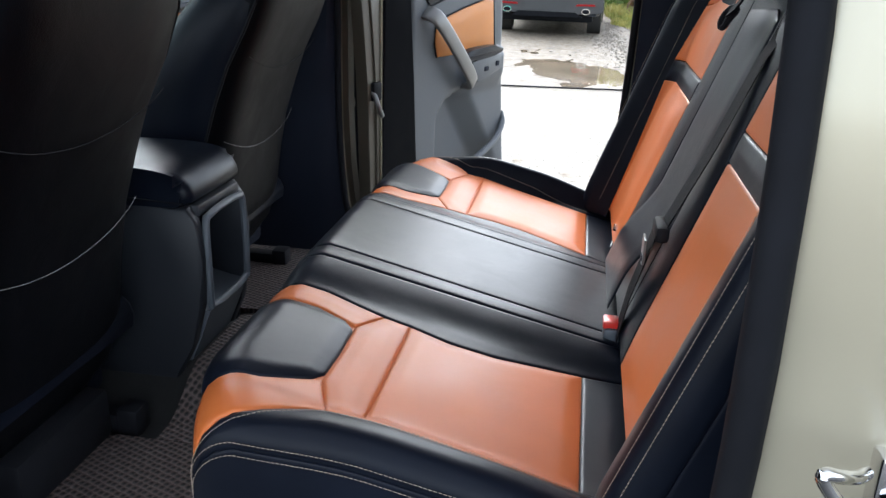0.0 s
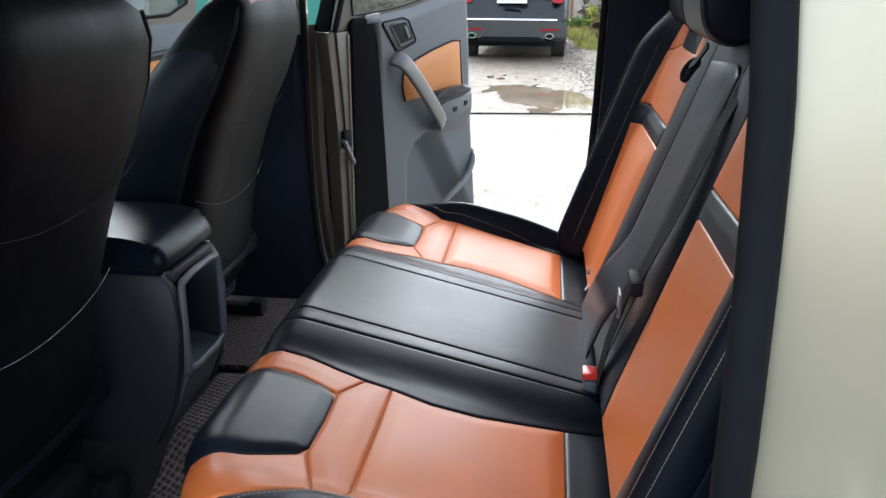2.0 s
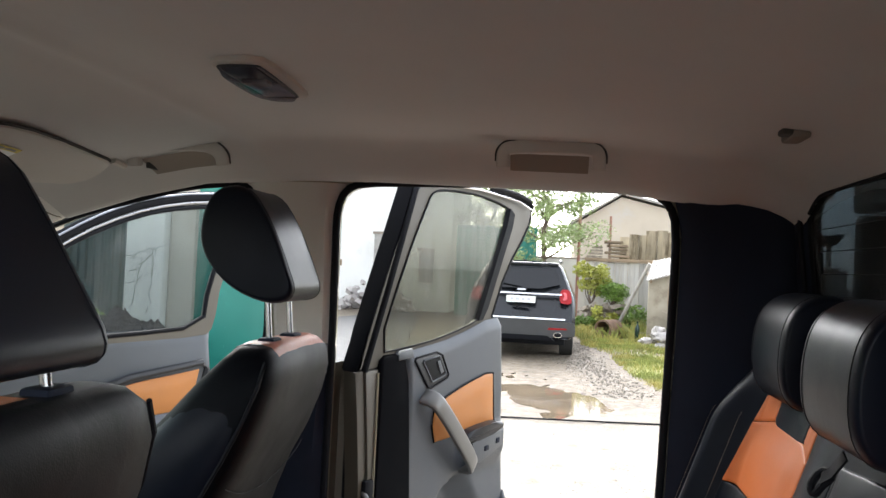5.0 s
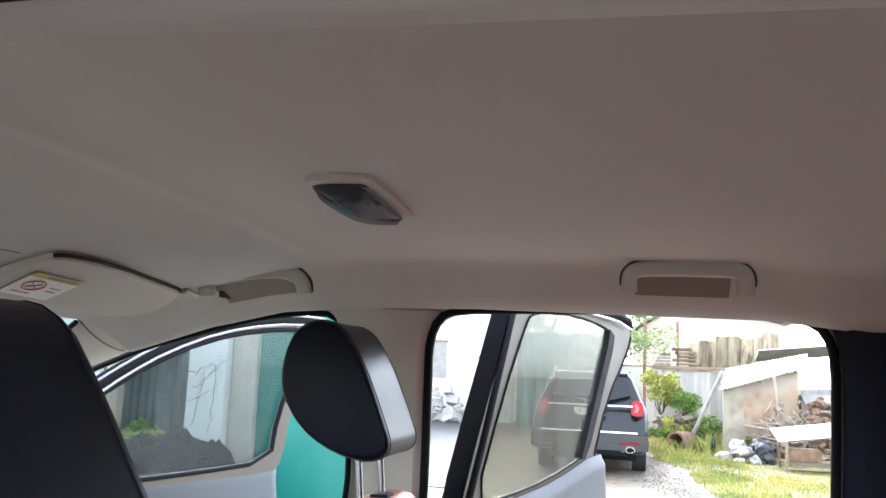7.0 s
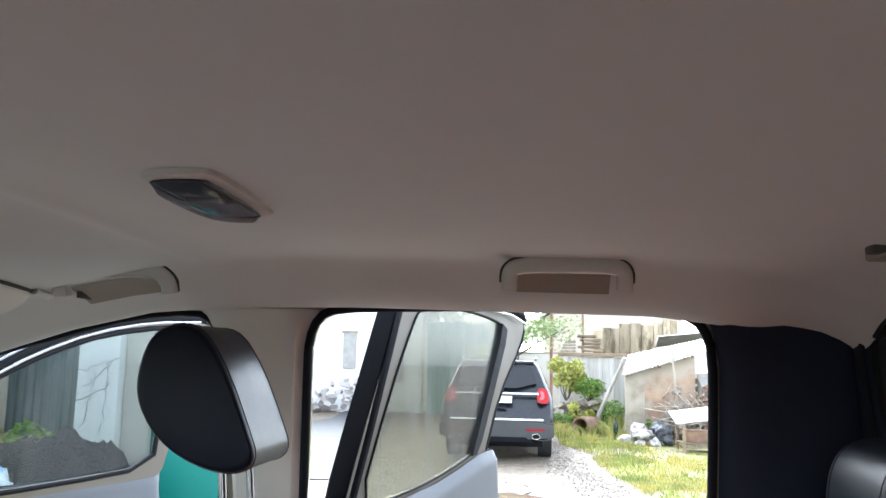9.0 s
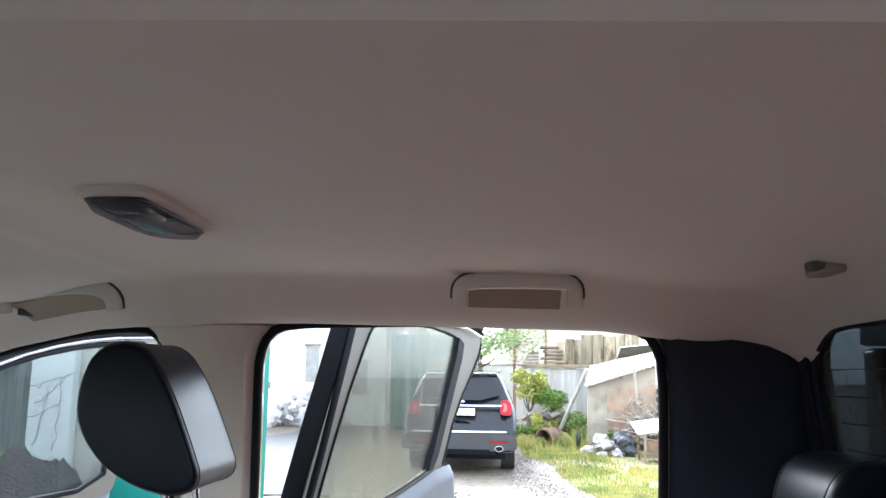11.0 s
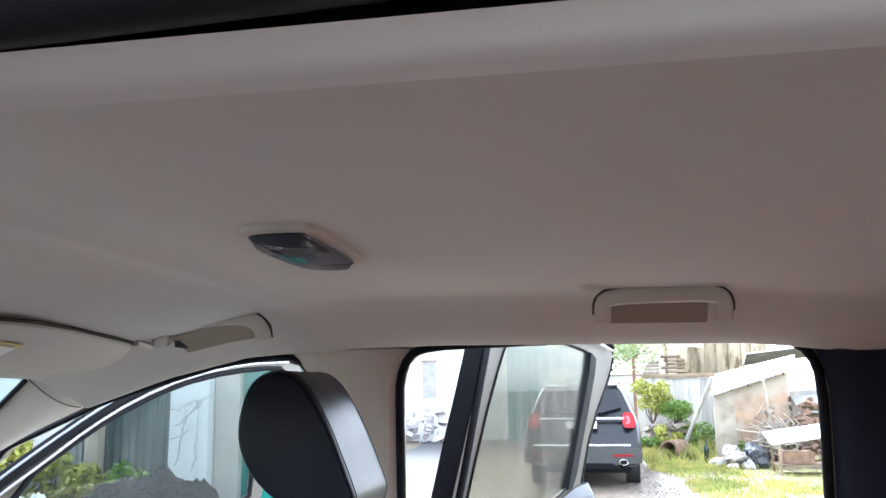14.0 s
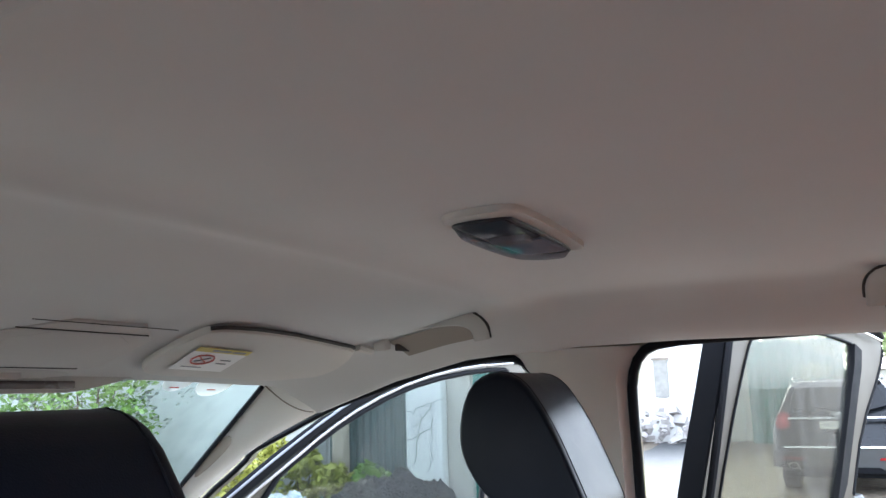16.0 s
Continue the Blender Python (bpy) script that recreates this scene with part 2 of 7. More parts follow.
def glass(name, tint, rough=0.0, clear=0.9, gloss=1.0):
    """A thin pane: mostly see-through, with real reflections, and dust where rough is given."""
    m = bpy.data.materials.new(name)
    m.use_nodes = True
    n, l = m.node_tree.nodes, m.node_tree.links
    n.remove(n["Principled BSDF"])
    tr, gl, mx, fr = (n.new("ShaderNodeBsdf" + k) if k != "mix" else n.new("ShaderNodeMixShader") for k in ("Transparent", "Glossy", "mix", "Diffuse"))
    tr.inputs["Color"].default_value = (*tint, 1)
    gl.inputs["Roughness"].default_value = rough
    f, pw, ma = n.new("ShaderNodeLayerWeight"), n.new("ShaderNodeMath"), n.new("ShaderNodeMath")
    f.inputs["Blend"].default_value = 0.5
    pw.operation, pw.inputs[1].default_value = "POWER", 5.0
    ma.operation, ma.inputs[1].default_value, ma.inputs[2].default_value = "MULTIPLY_ADD", 0.94 * gloss, 0.045 * gloss
    l.new(f.outputs["Facing"], pw.inputs[0])
    l.new(pw.outputs["Value"], ma.inputs[0])
    l.new(ma.outputs["Value"], mx.inputs["Fac"])
    l.new(tr.outputs["BSDF"], mx.inputs[1])
    l.new(gl.outputs["BSDF"], mx.inputs[2])
    last = mx
    if clear < 1:
        nz, mp2, mx2 = n.new("ShaderNodeTexNoise"), n.new("ShaderNodeMapRange"), n.new("ShaderNodeMixShader")
        nz.inputs["Scale"].default_value, nz.inputs["Detail"].default_value, nz.inputs["Roughness"].default_value = 4, 8, 0.62
        tc, streak = n.new("ShaderNodeTexCoord"), n.new("ShaderNodeMapping")
        streak.inputs["Scale"].default_value = (5.0, 5.0, 0.8)
        l.new(tc.outputs["Object"], streak.inputs["Vector"])
        l.new(streak.outputs["Vector"], nz.inputs["Vector"])
        mp2.inputs["From Min"].default_value, mp2.inputs["From Max"].default_value = 0.4, 0.75
        mp2.inputs["To Min"].default_value, mp2.inputs["To Max"].default_value = (1 - clear) * 0.3, (1 - clear) * 2
        l.new(nz.outputs["Fac"], mp2.inputs["Value"])
        fr.inputs["Color"].default_value = (0.5, 0.5, 0.48, 1)
        l.new(mp2.outputs["Result"], mx2.inputs["Fac"])
        l.new(mx.outputs["Shader"], mx2.inputs[1])
        l.new(fr.outputs["BSDF"], mx2.inputs[2])
        last = mx2
    l.new(last.outputs["Shader"], n["Material Output"].inputs["Surface"])
    return m


M_BLACK = mat("black_leather", (0.0045, 0.0062, 0.0115), 0.37, var=0.2, scale=9, bump=0.10, grain=700, cells=True, spec=0.32, sheen_cut=0.36, wrinkle=0.05, rough_var=0.03)
M_GREY = mat("charcoal_leather", (0.0022, 0.0027, 0.0040), 0.5, var=0.2, scale=7, bump=0.10, grain=420, cells=True, spec=0.25, sheen_cut=0.24, wrinkle=0.10)
M_ORANGE = mat("orange_leather", (0.51, 0.132, 0.031), 0.45, var=0.10, scale=6, bump=0.10, grain=700, cells=True, spec=0.40, sheen_cut=0.85, wrinkle=0.06)
M_FABRIC = mat("headliner_fabric", (0.485, 0.472, 0.452), 0.95, var=0.04, scale=3, bump=0.10, grain=900, spec=0.1, sheen=0.2)
M_BEIGE = mat("beige_plastic", (0.505, 0.468, 0.422), 0.55, var=0.04, scale=5, bump=0.12, grain=700)
M_TRIM = mat("dark_trim_plastic", (0.0135, 0.0170, 0.0285), 0.7, var=0.12, scale=8, bump=0.2, grain=600, cells=True, spec=0.25, sheen_cut=0.40)
M_DOOR = mat("slate_door_plastic", (0.075, 0.085, 0.10), 0.5, var=0.08, scale=5, bump=0.18, grain=600, cells=True)
M_RUBBER = mat("black_rubber", (0.009, 0.0095, 0.012), 0.7, var=0.2, scale=20, bump=0.1, grain=300, spec=0.3, sheen_cut=0.3)
M_JET = mat("jet_black_rubber", (0.0040, 0.0043, 0.0056), 0.8, var=0.2, scale=20, bump=0.1, grain=300, spec=0.08, sheen_cut=0.3)
M_CHROME = mat("chrome", (0.75, 0.75, 0.76), 0.12, 1.0, var=0.03, bump=0.0)
# Chrome darkened in colour to stand for the dark cab it mirrors.
M_POST = mat("dimmed_chrome", (0.38, 0.38, 0.39), 0.22, 1.0, var=0.05, bump=0.0)
M_SILVER = mat("satin_grey_plastic", (0.16, 0.16, 0.158), 0.36, 0.35, var=0.06, scale=20, bump=0.05, grain=500)
M_GOLD = mat("champagne_paint", (0.395, 0.362, 0.270), 0.32, 0.42, var=0.05, scale=3, bump=0.03, grain=1200, coat=0.8)
M_WEB = mat("belt_webbing", (0.0045, 0.005, 0.007), 0.8, var=0.15, scale=30, bump=0.5, grain=500, spec=0.15, stretch=(1, 1, 0.2))
M_THREAD = mat("tan_thread", (0.34, 0.27, 0.21), 0.8, var=0.1, bump=0)
M_RED = mat("red_plastic", (0.62, 0.03, 0.02), 0.35, bump=0)
M_CARPET = mat("black_carpet", (0.006, 0.006, 0.006), 0.95, var=0.3, scale=60, bump=0.6, grain=400)
M_WHITE = mat("white_paper", (0.8, 0.79, 0.76), 0.6, var=0.03, bump=0)
M_YELLOW = mat("yellow_print", (0.62, 0.50, 0.10), 0.6, bump=0)
M_INK = mat("grey_print", (0.25, 0.25, 0.25), 0.6, bump=0)
M_REDINK = mat("red_print", (0.55, 0.15, 0.12), 0.6, bump=0)
M_DARK = mat("charcoal_plastic", (0.013, 0.015, 0.020), 0.5, var=0.1, scale=6, bump=0.2, grain=600, cells=True)
M_GLASS = glass("green_tinted_glass", (0.72, 0.82, 0.79), 0.0, 0.92)
M_DUSTY = glass("dusty_door_glass", (0.44, 0.45, 0.39), 0.0, 0.905)
M_TINT = glass("dark_tinted_glass", (0.09, 0.105, 0.115), 0.0, 0.93, 0.75)
M_LENS = glass("lamp_lens", (0.50, 0.50, 0.56), 0.05, 0.95, 0.5)

# ---- the cab: x runs to the tail, y to the far side, z up; the ground is at 0 ----
def roof_z(x, y):
    """Underside of the headliner."""
    zc = table([(-1.68, 1.680), (-1.5, 1.735), (-1.35, 1.773), (-1.10, 1.8205), (-1.068, 1.8198), (-1.036, 1.8268), (-1.005, 1.8305), (-0.8, 1.833), (-0.2, 1.822), (0.06, 1.792), (0.15, 1.757), (0.2, 1.728)], x)
    a = abs(y)
    low = 0.019 if y < 0 else 0.0
    drop = table([(0, 0), (0.4, 0.003), (0.52, 0.004), (0.58, 0.007), (0.61, 0.016), (0.635, 0.038), (0.66, 0.060), (0.69, 0.079), (0.71, 0.087), (0.735, 0.094), (0.75, 0.090)], a)
    z = zc - drop * (1 - 0.32 * step(-0.02, 0.16, x))
    if x < -0.98:
        edge = table([(-2.0, 1.452), (-1.9, 1.512), (-1.8, 1.562), (-1.64, 1.618), (-1.43, 1.684), (-1.25, 1.724), (-1.1, 1.734), (-0.98, 1.737)], x)
        d2 = 0.012 * min(1, a / 0.5) ** 2 + max(0, zc - 0.012 - edge) * min(1, max(0, (a - 0.56) / 0.175)) ** 1.3
        k = step(-0.98, -1.16, x)
        z = z * (1 - k) + (zc - d2) * k
    return z - low * step(0.4, 0.7, a)


def ceiling():
    bm = bmesh.new()
    xs = span(-1.632, -1.1, 22) + span(-1.085, -1.0, 10) + span(-0.98, 0.2, 34)
    ys = [-0.75, -0.742, -0.735, -0.72, -0.705] + span(-0.69, 0.69, 47) + [0.705, 0.72, 0.735, 0.742, 0.75]
    patch(bm, lambda x, y: (x, y, roof_z(x, y)), xs, ys)
    patch(bm, lambda x, y: (x, y, roof_z(x, y) + 0.03), xs, ys)
    tagged(part("ceiling", bm, M_FABRIC, recalc=False), "light grey-beige fabric headliner of a pickup cab", "headliner", kind="structure")
    bm = bmesh.new()
    patch(bm, lambda x, y: (x, y, roof_z(max(-1.68, min(0.2, x)), y * 0.93) + 0.06), span(-1.75, 0.27, 30), span(-0.8, 0.8, 25))
    tagged(part("roof", bm, M_GOLD), "champagne metallic painted steel roof of the pickup", "roof", kind="structure")


ceiling()

# outline of a rear door opening, (x, z), from the sill at the front, up, back and down
OPEN = [(-0.72, 0.375), (-0.80, 0.385), (-0.862, 0.43), (-0.905, 0.54), (-0.922, 0.70), (-0.929, 0.88), (-0.925, 1.1), (-0.917, 1.35), (-0.910, 1.6),
        (-0.905, 1.675), (-0.885, 1.715), (-0.84, 1.733), (-0.70, 1.737), (-0.45, 1.741), (-0.22, 1.738), (-0.13, 1.730), (-0.087, 1.708),
        (-0.069, 1.66), (-0.066, 1.5), (-0.070, 1.25), (-0.074, 1.0), (-0.088, 0.73), (-0.16, 0.60), (-0.30, 0.50), (-0.42, 0.42), (-0.48, 0.38), (-0.55, 0.375)]
OPEN = soften(OPEN, 1)
# outline of the front door opening
FOPEN = [(-1.36, 0.39), (-1.30, 0.44), (-1.27, 0.60), (-1.23, 0.9), (-1.12, 1.2), (-1.095, 1.4), (-1.105, 1.66), (-1.12, 1.706), (-1.16, 1.728), (-1.30, 1.716), (-1.43, 1.684),
         (-1.585, 1.643), (-1.66, 1.617), (-1.82, 1.553), (-1.885, 1.528), (-1.91, 1.500), (-2.05, 1.412), (-2.10, 1.36), (-2.12, 1.2), (-2.10, 0.8), (-2.06, 0.46), (-2.0, 0.39)]
FOPEN = soften(FOPEN, 1)
# driver's window
WINDOW = soften([(-1.12, 1.25), (-1.105, 1.66), (-1.13, 1.70), (-1.30, 1.695), (-1.43, 1.66), (-1.64, 1.595), (-1.82, 1.53), (-2.0, 1.40), (-2.08, 1.27), (-1.9, 1.24)], 1)


def near_dx(x, z, s):
    """The near opening ends a little further back, fitted to the camera's view."""
    return 0.0 if s > 0 or x < -0.5 else table([(0.8, 0.045), (1.3, 0.031), (1.5, 0.013), (1.6, 0.006), (1.75, 0.0)], z)


def side_y(z, out=0.0):
    """Half width of the cab's inner side at height z."""
    return table([(0.35, 0.84), (0.9, 0.845), (1.2, 0.83), (1.5, 0.795), (1.74, 0.75), (1.85, 0.73)], z) + out


def wall_with_holes(name, outline, holes, s, t0, t1, material, label):
    """A side wall, thick, cut by door openings; outline and holes in (x, z)."""
    bm = bmesh.new()
    loops = []
    for pts in [outline] + holes:
        vs = [bm.verts.new((x, 0, z)) for x, z in pts]
        es = [bm.edges.new((vs[i], vs[(i + 1) % len(vs)])) for i in range(len(vs))]
        loops += es
    bmesh.ops.triangle_fill(bm, use_beauty=True, use_dissolve=False, edges=loops)
    # rake to the tumblehome, then thicken
    for v in bm.verts:
        v.co.y = s * side_y(v.co.z, t0)
    geo = bmesh.ops.extrude_face_region(bm, geom=bm.faces[:])["geom"]
    for v in geo:
        if isinstance(v, bmesh.types.BMVert):
            v.co.y = s * side_y(v.co.z, t1)
    return tagged(part(name, bm, material, smooth=30), label, "car body side", kind="structure")


def ring(outline, s, off, r, closed=True, **k):
    return tube(bmesh.new(), [(x + near_dx(x, z, s), s * side_y(z, off), z - (0.004 * step(1.55, 1.70, z) if s < 0 else 0)) for x, z in outline], r, closed=closed, up=V(0, 1, 0), **k)


SIDE = [(-2.25, 0.33), (-2.25, 1.32), (-2.06, 1.455), (-1.87, 1.585), (-1.6, 1.705), (-1.3, 1.79), (-0.9, 1.835), (-0.2, 1.83), (0.1, 1.79), (0.24, 1.72), (0.33, 1.2), (0.33, 0.33)]
for s, tag in ((1, "right"), (-1, "left")):
    wall_with_holes("wall_" + tag, SIDE, [[(x + near_dx(x, z, s) + (0.15 * step(-0.30, -0.12, x) if s < 0 else 0), z) for x, z in OPEN]] + ([FOPEN] if s > 0 else [WINDOW]), s, 0.03, 0.10 if s < 0 else 0.045, M_GOLD, "champagne painted steel body side with door openings")
    # rubber seal round the opening
    ob = part("door_seal", ring([(x - (0.004 * step(-0.5, -0.8, x) if s > 0 else -0.003 * step(-0.5, -0.2, x)), z + (0.006 * step(1.69, 1.725, z) if s > 0 else 0)) for x, z in OPEN], s, 0.012, 0.0100 if s > 0 else 0.0178, n=12), M_RUBBER)
    tagged(ob, "black rubber weatherstrip round the rear door opening", "door seal", kind="structure")
ob = tagged(part("door_seal", ring(FOPEN, 1, 0.012, 0.007, n=10), M_RUBBER), "black rubber weatherstrip round the front door opening", "door seal", kind="structure")


def trim_strip(name, cols, s, material, label, off=0.0, thick=0.03):
    """An inner pillar cover: rows of (z, x front, x rear), rolled back at both edges."""
    bm = bmesh.new()
    ws = [0, 0.03, 0.1, 0.25, 0.5, 0.75, 0.9, 0.97, 1]

    def f(i, w):
        z, a, b = cols[i]
        e = min(w, 1 - w)
        return (a + (b - a) * w, s * (side_y(z, off) - 0.02 * step(0, 0.12, e)), z)
    n = len(cols)
    patch(bm, lambda i, w: f(int(i), w), range(n), ws)
    patch(bm, lambda i, w: (f(int(i), w)[0], f(int(i), w)[1] + s * thick, f(int(i), w)[2]), range(n), ws)
    return tagged(part(name, bm, material, recalc=False), label, "pillar trim", kind="structure")


def rows(z0, z1, n, fa, fb):
    return [(z, fa(z), fb(z)) for z in span(z0, z1, n)]


def open_x(z, front=True):
    """Edge of the rear opening at height z."""
    if front:
        return table([(0.38, -0.80), (0.45, -0.87), (0.54, -0.905), (0.70, -0.922), (0.88, -0.929), (1.1, -0.925), (1.35, -0.917), (1.6, -0.910), (1.675, -0.905), (1.74, -0.87)], z)
    return table([(0.73, -0.088), (1.0, -0.074), (1.25, -0.070), (1.5, -0.066), (1.66, -0.069), (1.708, -0.087), (1.73, -0.13)], z)


for s in (1, -1):
    trim_strip("trim_b_pillar_upper", rows(1.24, 1.735, 16, lambda z: table([(1.24, -1.07), (1.66, -1.10), (1.72, -1.15)], z), lambda z: open_x(z) - 0.012), s, M_BEIGE, "beige plastic upper cover of the door pillar", 0.012)
    trim_strip("trim_b_pillar_lower", rows(0.40, 1.245, 16, lambda z: table([(0.4, -1.29), (0.6, -1.26), (0.9, -1.22), (1.2, -1.11), (1.25, -1.08)], z), lambda z: open_x(z) - 0.012), s, M_TRIM, "dark grey plastic lower cover of the door pillar", 0.008)
    trim_strip("trim_c_pillar", rows(0.60, 1.752, 20, lambda z: open_x(max(0.73, z), False) + near_dx(0, z, s) + 0.012 + (0.03 if z > 1.70 else 0), lambda z: 0.36 - 0.14 * (z - 0.6)), s, M_TRIM, "dark plastic cover of the rear cab corner", -0.012, 0.02)

# floor, tunnel and rear wall of the cab
bm = bmesh.new()
def floor_z(x, y):
    return 0.425 + 0.075 * (1 - step(0.10, 0.26, abs(y)))
patch(bm, lambda x, y: (x, y, floor_z(x, y)), span(-2.2, 0.3, 24), span(-0.79, 0.79, 40))
patch(bm, lambda x, y: (x, y, 0.36), span(-2.2, 0.3, 4), span(-0.79, 0.79, 4))
tagged(part("floor", bm, M_CARPET, recalc=False), "black carpeted cab floor with a low centre tunnel", "car floor", kind="structure")
for s in (1, -1):
    bm = bmesh.new()
    prism(bm, soften([(-0.83, 0.43), (-0.80, 0.395), (-0.72, 0.38), (-0.5, 0.38), (-0.44, 0.42), (-0.5, 0.44), (-0.72, 0.445)], 1), XZ, s * 0.70, s * 0.79, 0.008)
    tagged(part("trim_sill", bm, M_TRIM), "dark plastic door sill cover", "sill trim", kind="structure")


def rear_x(z):
    return 0.185 + (1.70 - z) * 0.14


def rear_wall():
    # wall below and round the window, leaving a hole for the glass
    out = [(-0.79, 0.4), (0.79, 0.4), (0.79, 1.3), (0.76, 1.72), (0.5, 1.80), (-0.5, 1.80), (-0.76, 1.72), (-0.79, 1.3)]
    right_ = [(0.715, 1.20), (0.732, 1.35), (0.722, 1.60), (0.705, 1.685), (0.672, 1.718), (0.60, 1.747), (0.45, 1.766), (0.2, 1.775)]
    hole = soften(right_ + [(-y, z) for y, z in right_[::-1]], 1)
    bm = bmesh.new()
    es = []
    for pts in (out, hole):
        vs = [bm.verts.new((rear_x(z), y, z)) for y, z in pts]
        es += [bm.edges.new((vs[i], vs[(i + 1) % len(vs)])) for i in range(len(vs))]
    bmesh.ops.triangle_fill(bm, use_beauty=True, use_dissolve=False, edges=es)
    geo = bmesh.ops.extrude_face_region(bm, geom=bm.faces[:])["geom"]
    for v in geo:
        if isinstance(v, bmesh.types.BMVert):
            v.co.x += 0.05
    tagged(part("wall_rear", bm, M_TRIM, smooth=30), "dark trimmed rear wall of the pickup cab", "cab wall", kind="structure")
    win = thing("window_1", "dark tinted rear window with fine heater lines", "rear window", kind="structure")
    bm = bmesh.new()
    prism(bm, hole, YZ, 0, 0.004)
    for v in bm.verts:
        v.co.x += rear_x(v.co.z) + 0.02
    part("pane", bm, M_TINT, win, smooth=0)
    part("window_frame", tube(bmesh.new(), [(rear_x(z) + 0.004, y, z) for y, z in hole], 0.006, closed=True, up=V(1, 0, 0)), M_RUBBER, win)
    # bead between the headliner and the glass
    part("window_bead", tube(bmesh.new(), [(0.196, y, roof_z(0.196, y) - 0.002) for y in span(-0.655, 0.655, 40)], 0.004, 6), M_RUBBER, win)
    for i in range(9):
        z = 1.27 + i * 0.048
        bm = bmesh.new()
        tube(bm, [(rear_x(z) + 0.0195, -0.64, z), (rear_x(z) + 0.0195, 0.64, z)], 0.0009, 5)
        part("heater_line", bm, M_RUBBER, win)
    # closed lower dashboard and windscreen end of the cab
    bm = newbox(-2.25, -1.95, -0.76, 0.76, 0.42, 1.12, bev=0.05, seg=4)
    tagged(part("dashboard", bm, M_TRIM), "dark plastic dashboard of the pickup", "dashboard", kind="structure")


rear_wall()

# near body side behind the door opening: the jamb curves out to the flank
def flank():
    plan = [p[:] for p in soften([(-0.008, 0.004), (0.03, 0.018), (0.085, 0.045), (0.118, 0.064), (0.136, 0.098), (0.170, 0.124), (0.30, 0.136)], 3, False)]
    for s in (1, -1):
        bm = bmesh.new()
        zs = span(0.40, 1.76, 30)
        patch(bm, lambda z, i: (open_x(max(0.73, z), False) + near_dx(0, z, s) + 0.03 + plan[int(i)][0], s * (side_y(z, 0.004) + plan[int(i)][1]), z), zs, range(len(plan)))
        tagged(part("wall_jamb", bm, M_GOLD, recalc=True), "champagne painted door jamb and flank of the cab", "car body side", kind="structure")


flank()

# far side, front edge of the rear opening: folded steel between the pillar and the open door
# Champagne body paint here has the pillar's shade put into its colour.
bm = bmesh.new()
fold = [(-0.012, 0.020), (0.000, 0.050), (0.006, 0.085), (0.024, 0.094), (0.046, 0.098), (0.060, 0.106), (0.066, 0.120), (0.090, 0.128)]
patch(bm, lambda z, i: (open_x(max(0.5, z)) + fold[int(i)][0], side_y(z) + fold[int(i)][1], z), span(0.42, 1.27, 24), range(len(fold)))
tagged(part("wall_jamb", bm, mat("shaded_jamb_paint", (0.105, 0.090, 0.068), 0.45, 0.15, var=0.08, scale=5, bump=0.03, coat=0.2)), "hinge pillar of the rear door, body paint darkened for shade", "car body side", kind="structure")
bm = bmesh.new()
tube(bm, [(open_x(z) + 0.034, side_y(z, 0.080), z) for z in span(0.5, 1.27, 24)], 0.007, 12)
tagged(part("door_seal", bm, M_RUBBER), "black rubber bead down the hinge pillar", "door seal", kind="structure")

# the load bed behind the rear window, with an unseen canopy added to block light
bed = thing("load_bed", "pickup load bed with an unseen canopy added to block light", "load bed")
for nm, a in (("side_wall", (0.34, 1.95, -0.80, -0.74, 0.62, 1.70)), ("side_wall", (0.34, 1.95, 0.74, 0.80, 0.62, 1.70)), ("tailgate", (1.90, 1.96, -0.739, 0.739, 0.62, 1.70)), ("bed_floor", (0.42, 1.96, -0.78, 0.78, 0.56, 0.615)), ("canopy_roof", (0.335, 1.96, -0.80, 0.80, 1.705, 1.80))):
    part(nm, newbox(*a, bev=0.01), M_GOLD if nm != "bed_floor" else M_RUBBER, bed, smooth=0)
settle(bed, (1.2, 0, 0.56))

# door striker on the near jamb
striker = thing("door_striker", "bright steel door striker loop bolted to the painted jamb", "door striker")
part("plate", newbox(0.062, 0.105, -0.905, -0.872, 0.905, 0.970, bev=0.004), M_CHROME, striker)
part("loop", tube(bmesh.new(), soften([(0.050, -0.908, 0.958), (0.036, -0.926, 0.964), (0.018, -0.942, 0.974), (0.004, -0.946, 0.978), (0.006, -0.946, 0.970), (0.022, -0.945, 0.950), (0.036, -0.935, 0.928), (0.052, -0.908, 0.918)], 2, False), 0.006, 10), M_CHROME, striker)
for z in (0.928, 0.972):
    part("bolt", tube(bmesh.new(), [(0.072, -0.910, z), (0.072, -0.920, z)], 0.009, 8), M_CHROME, striker)

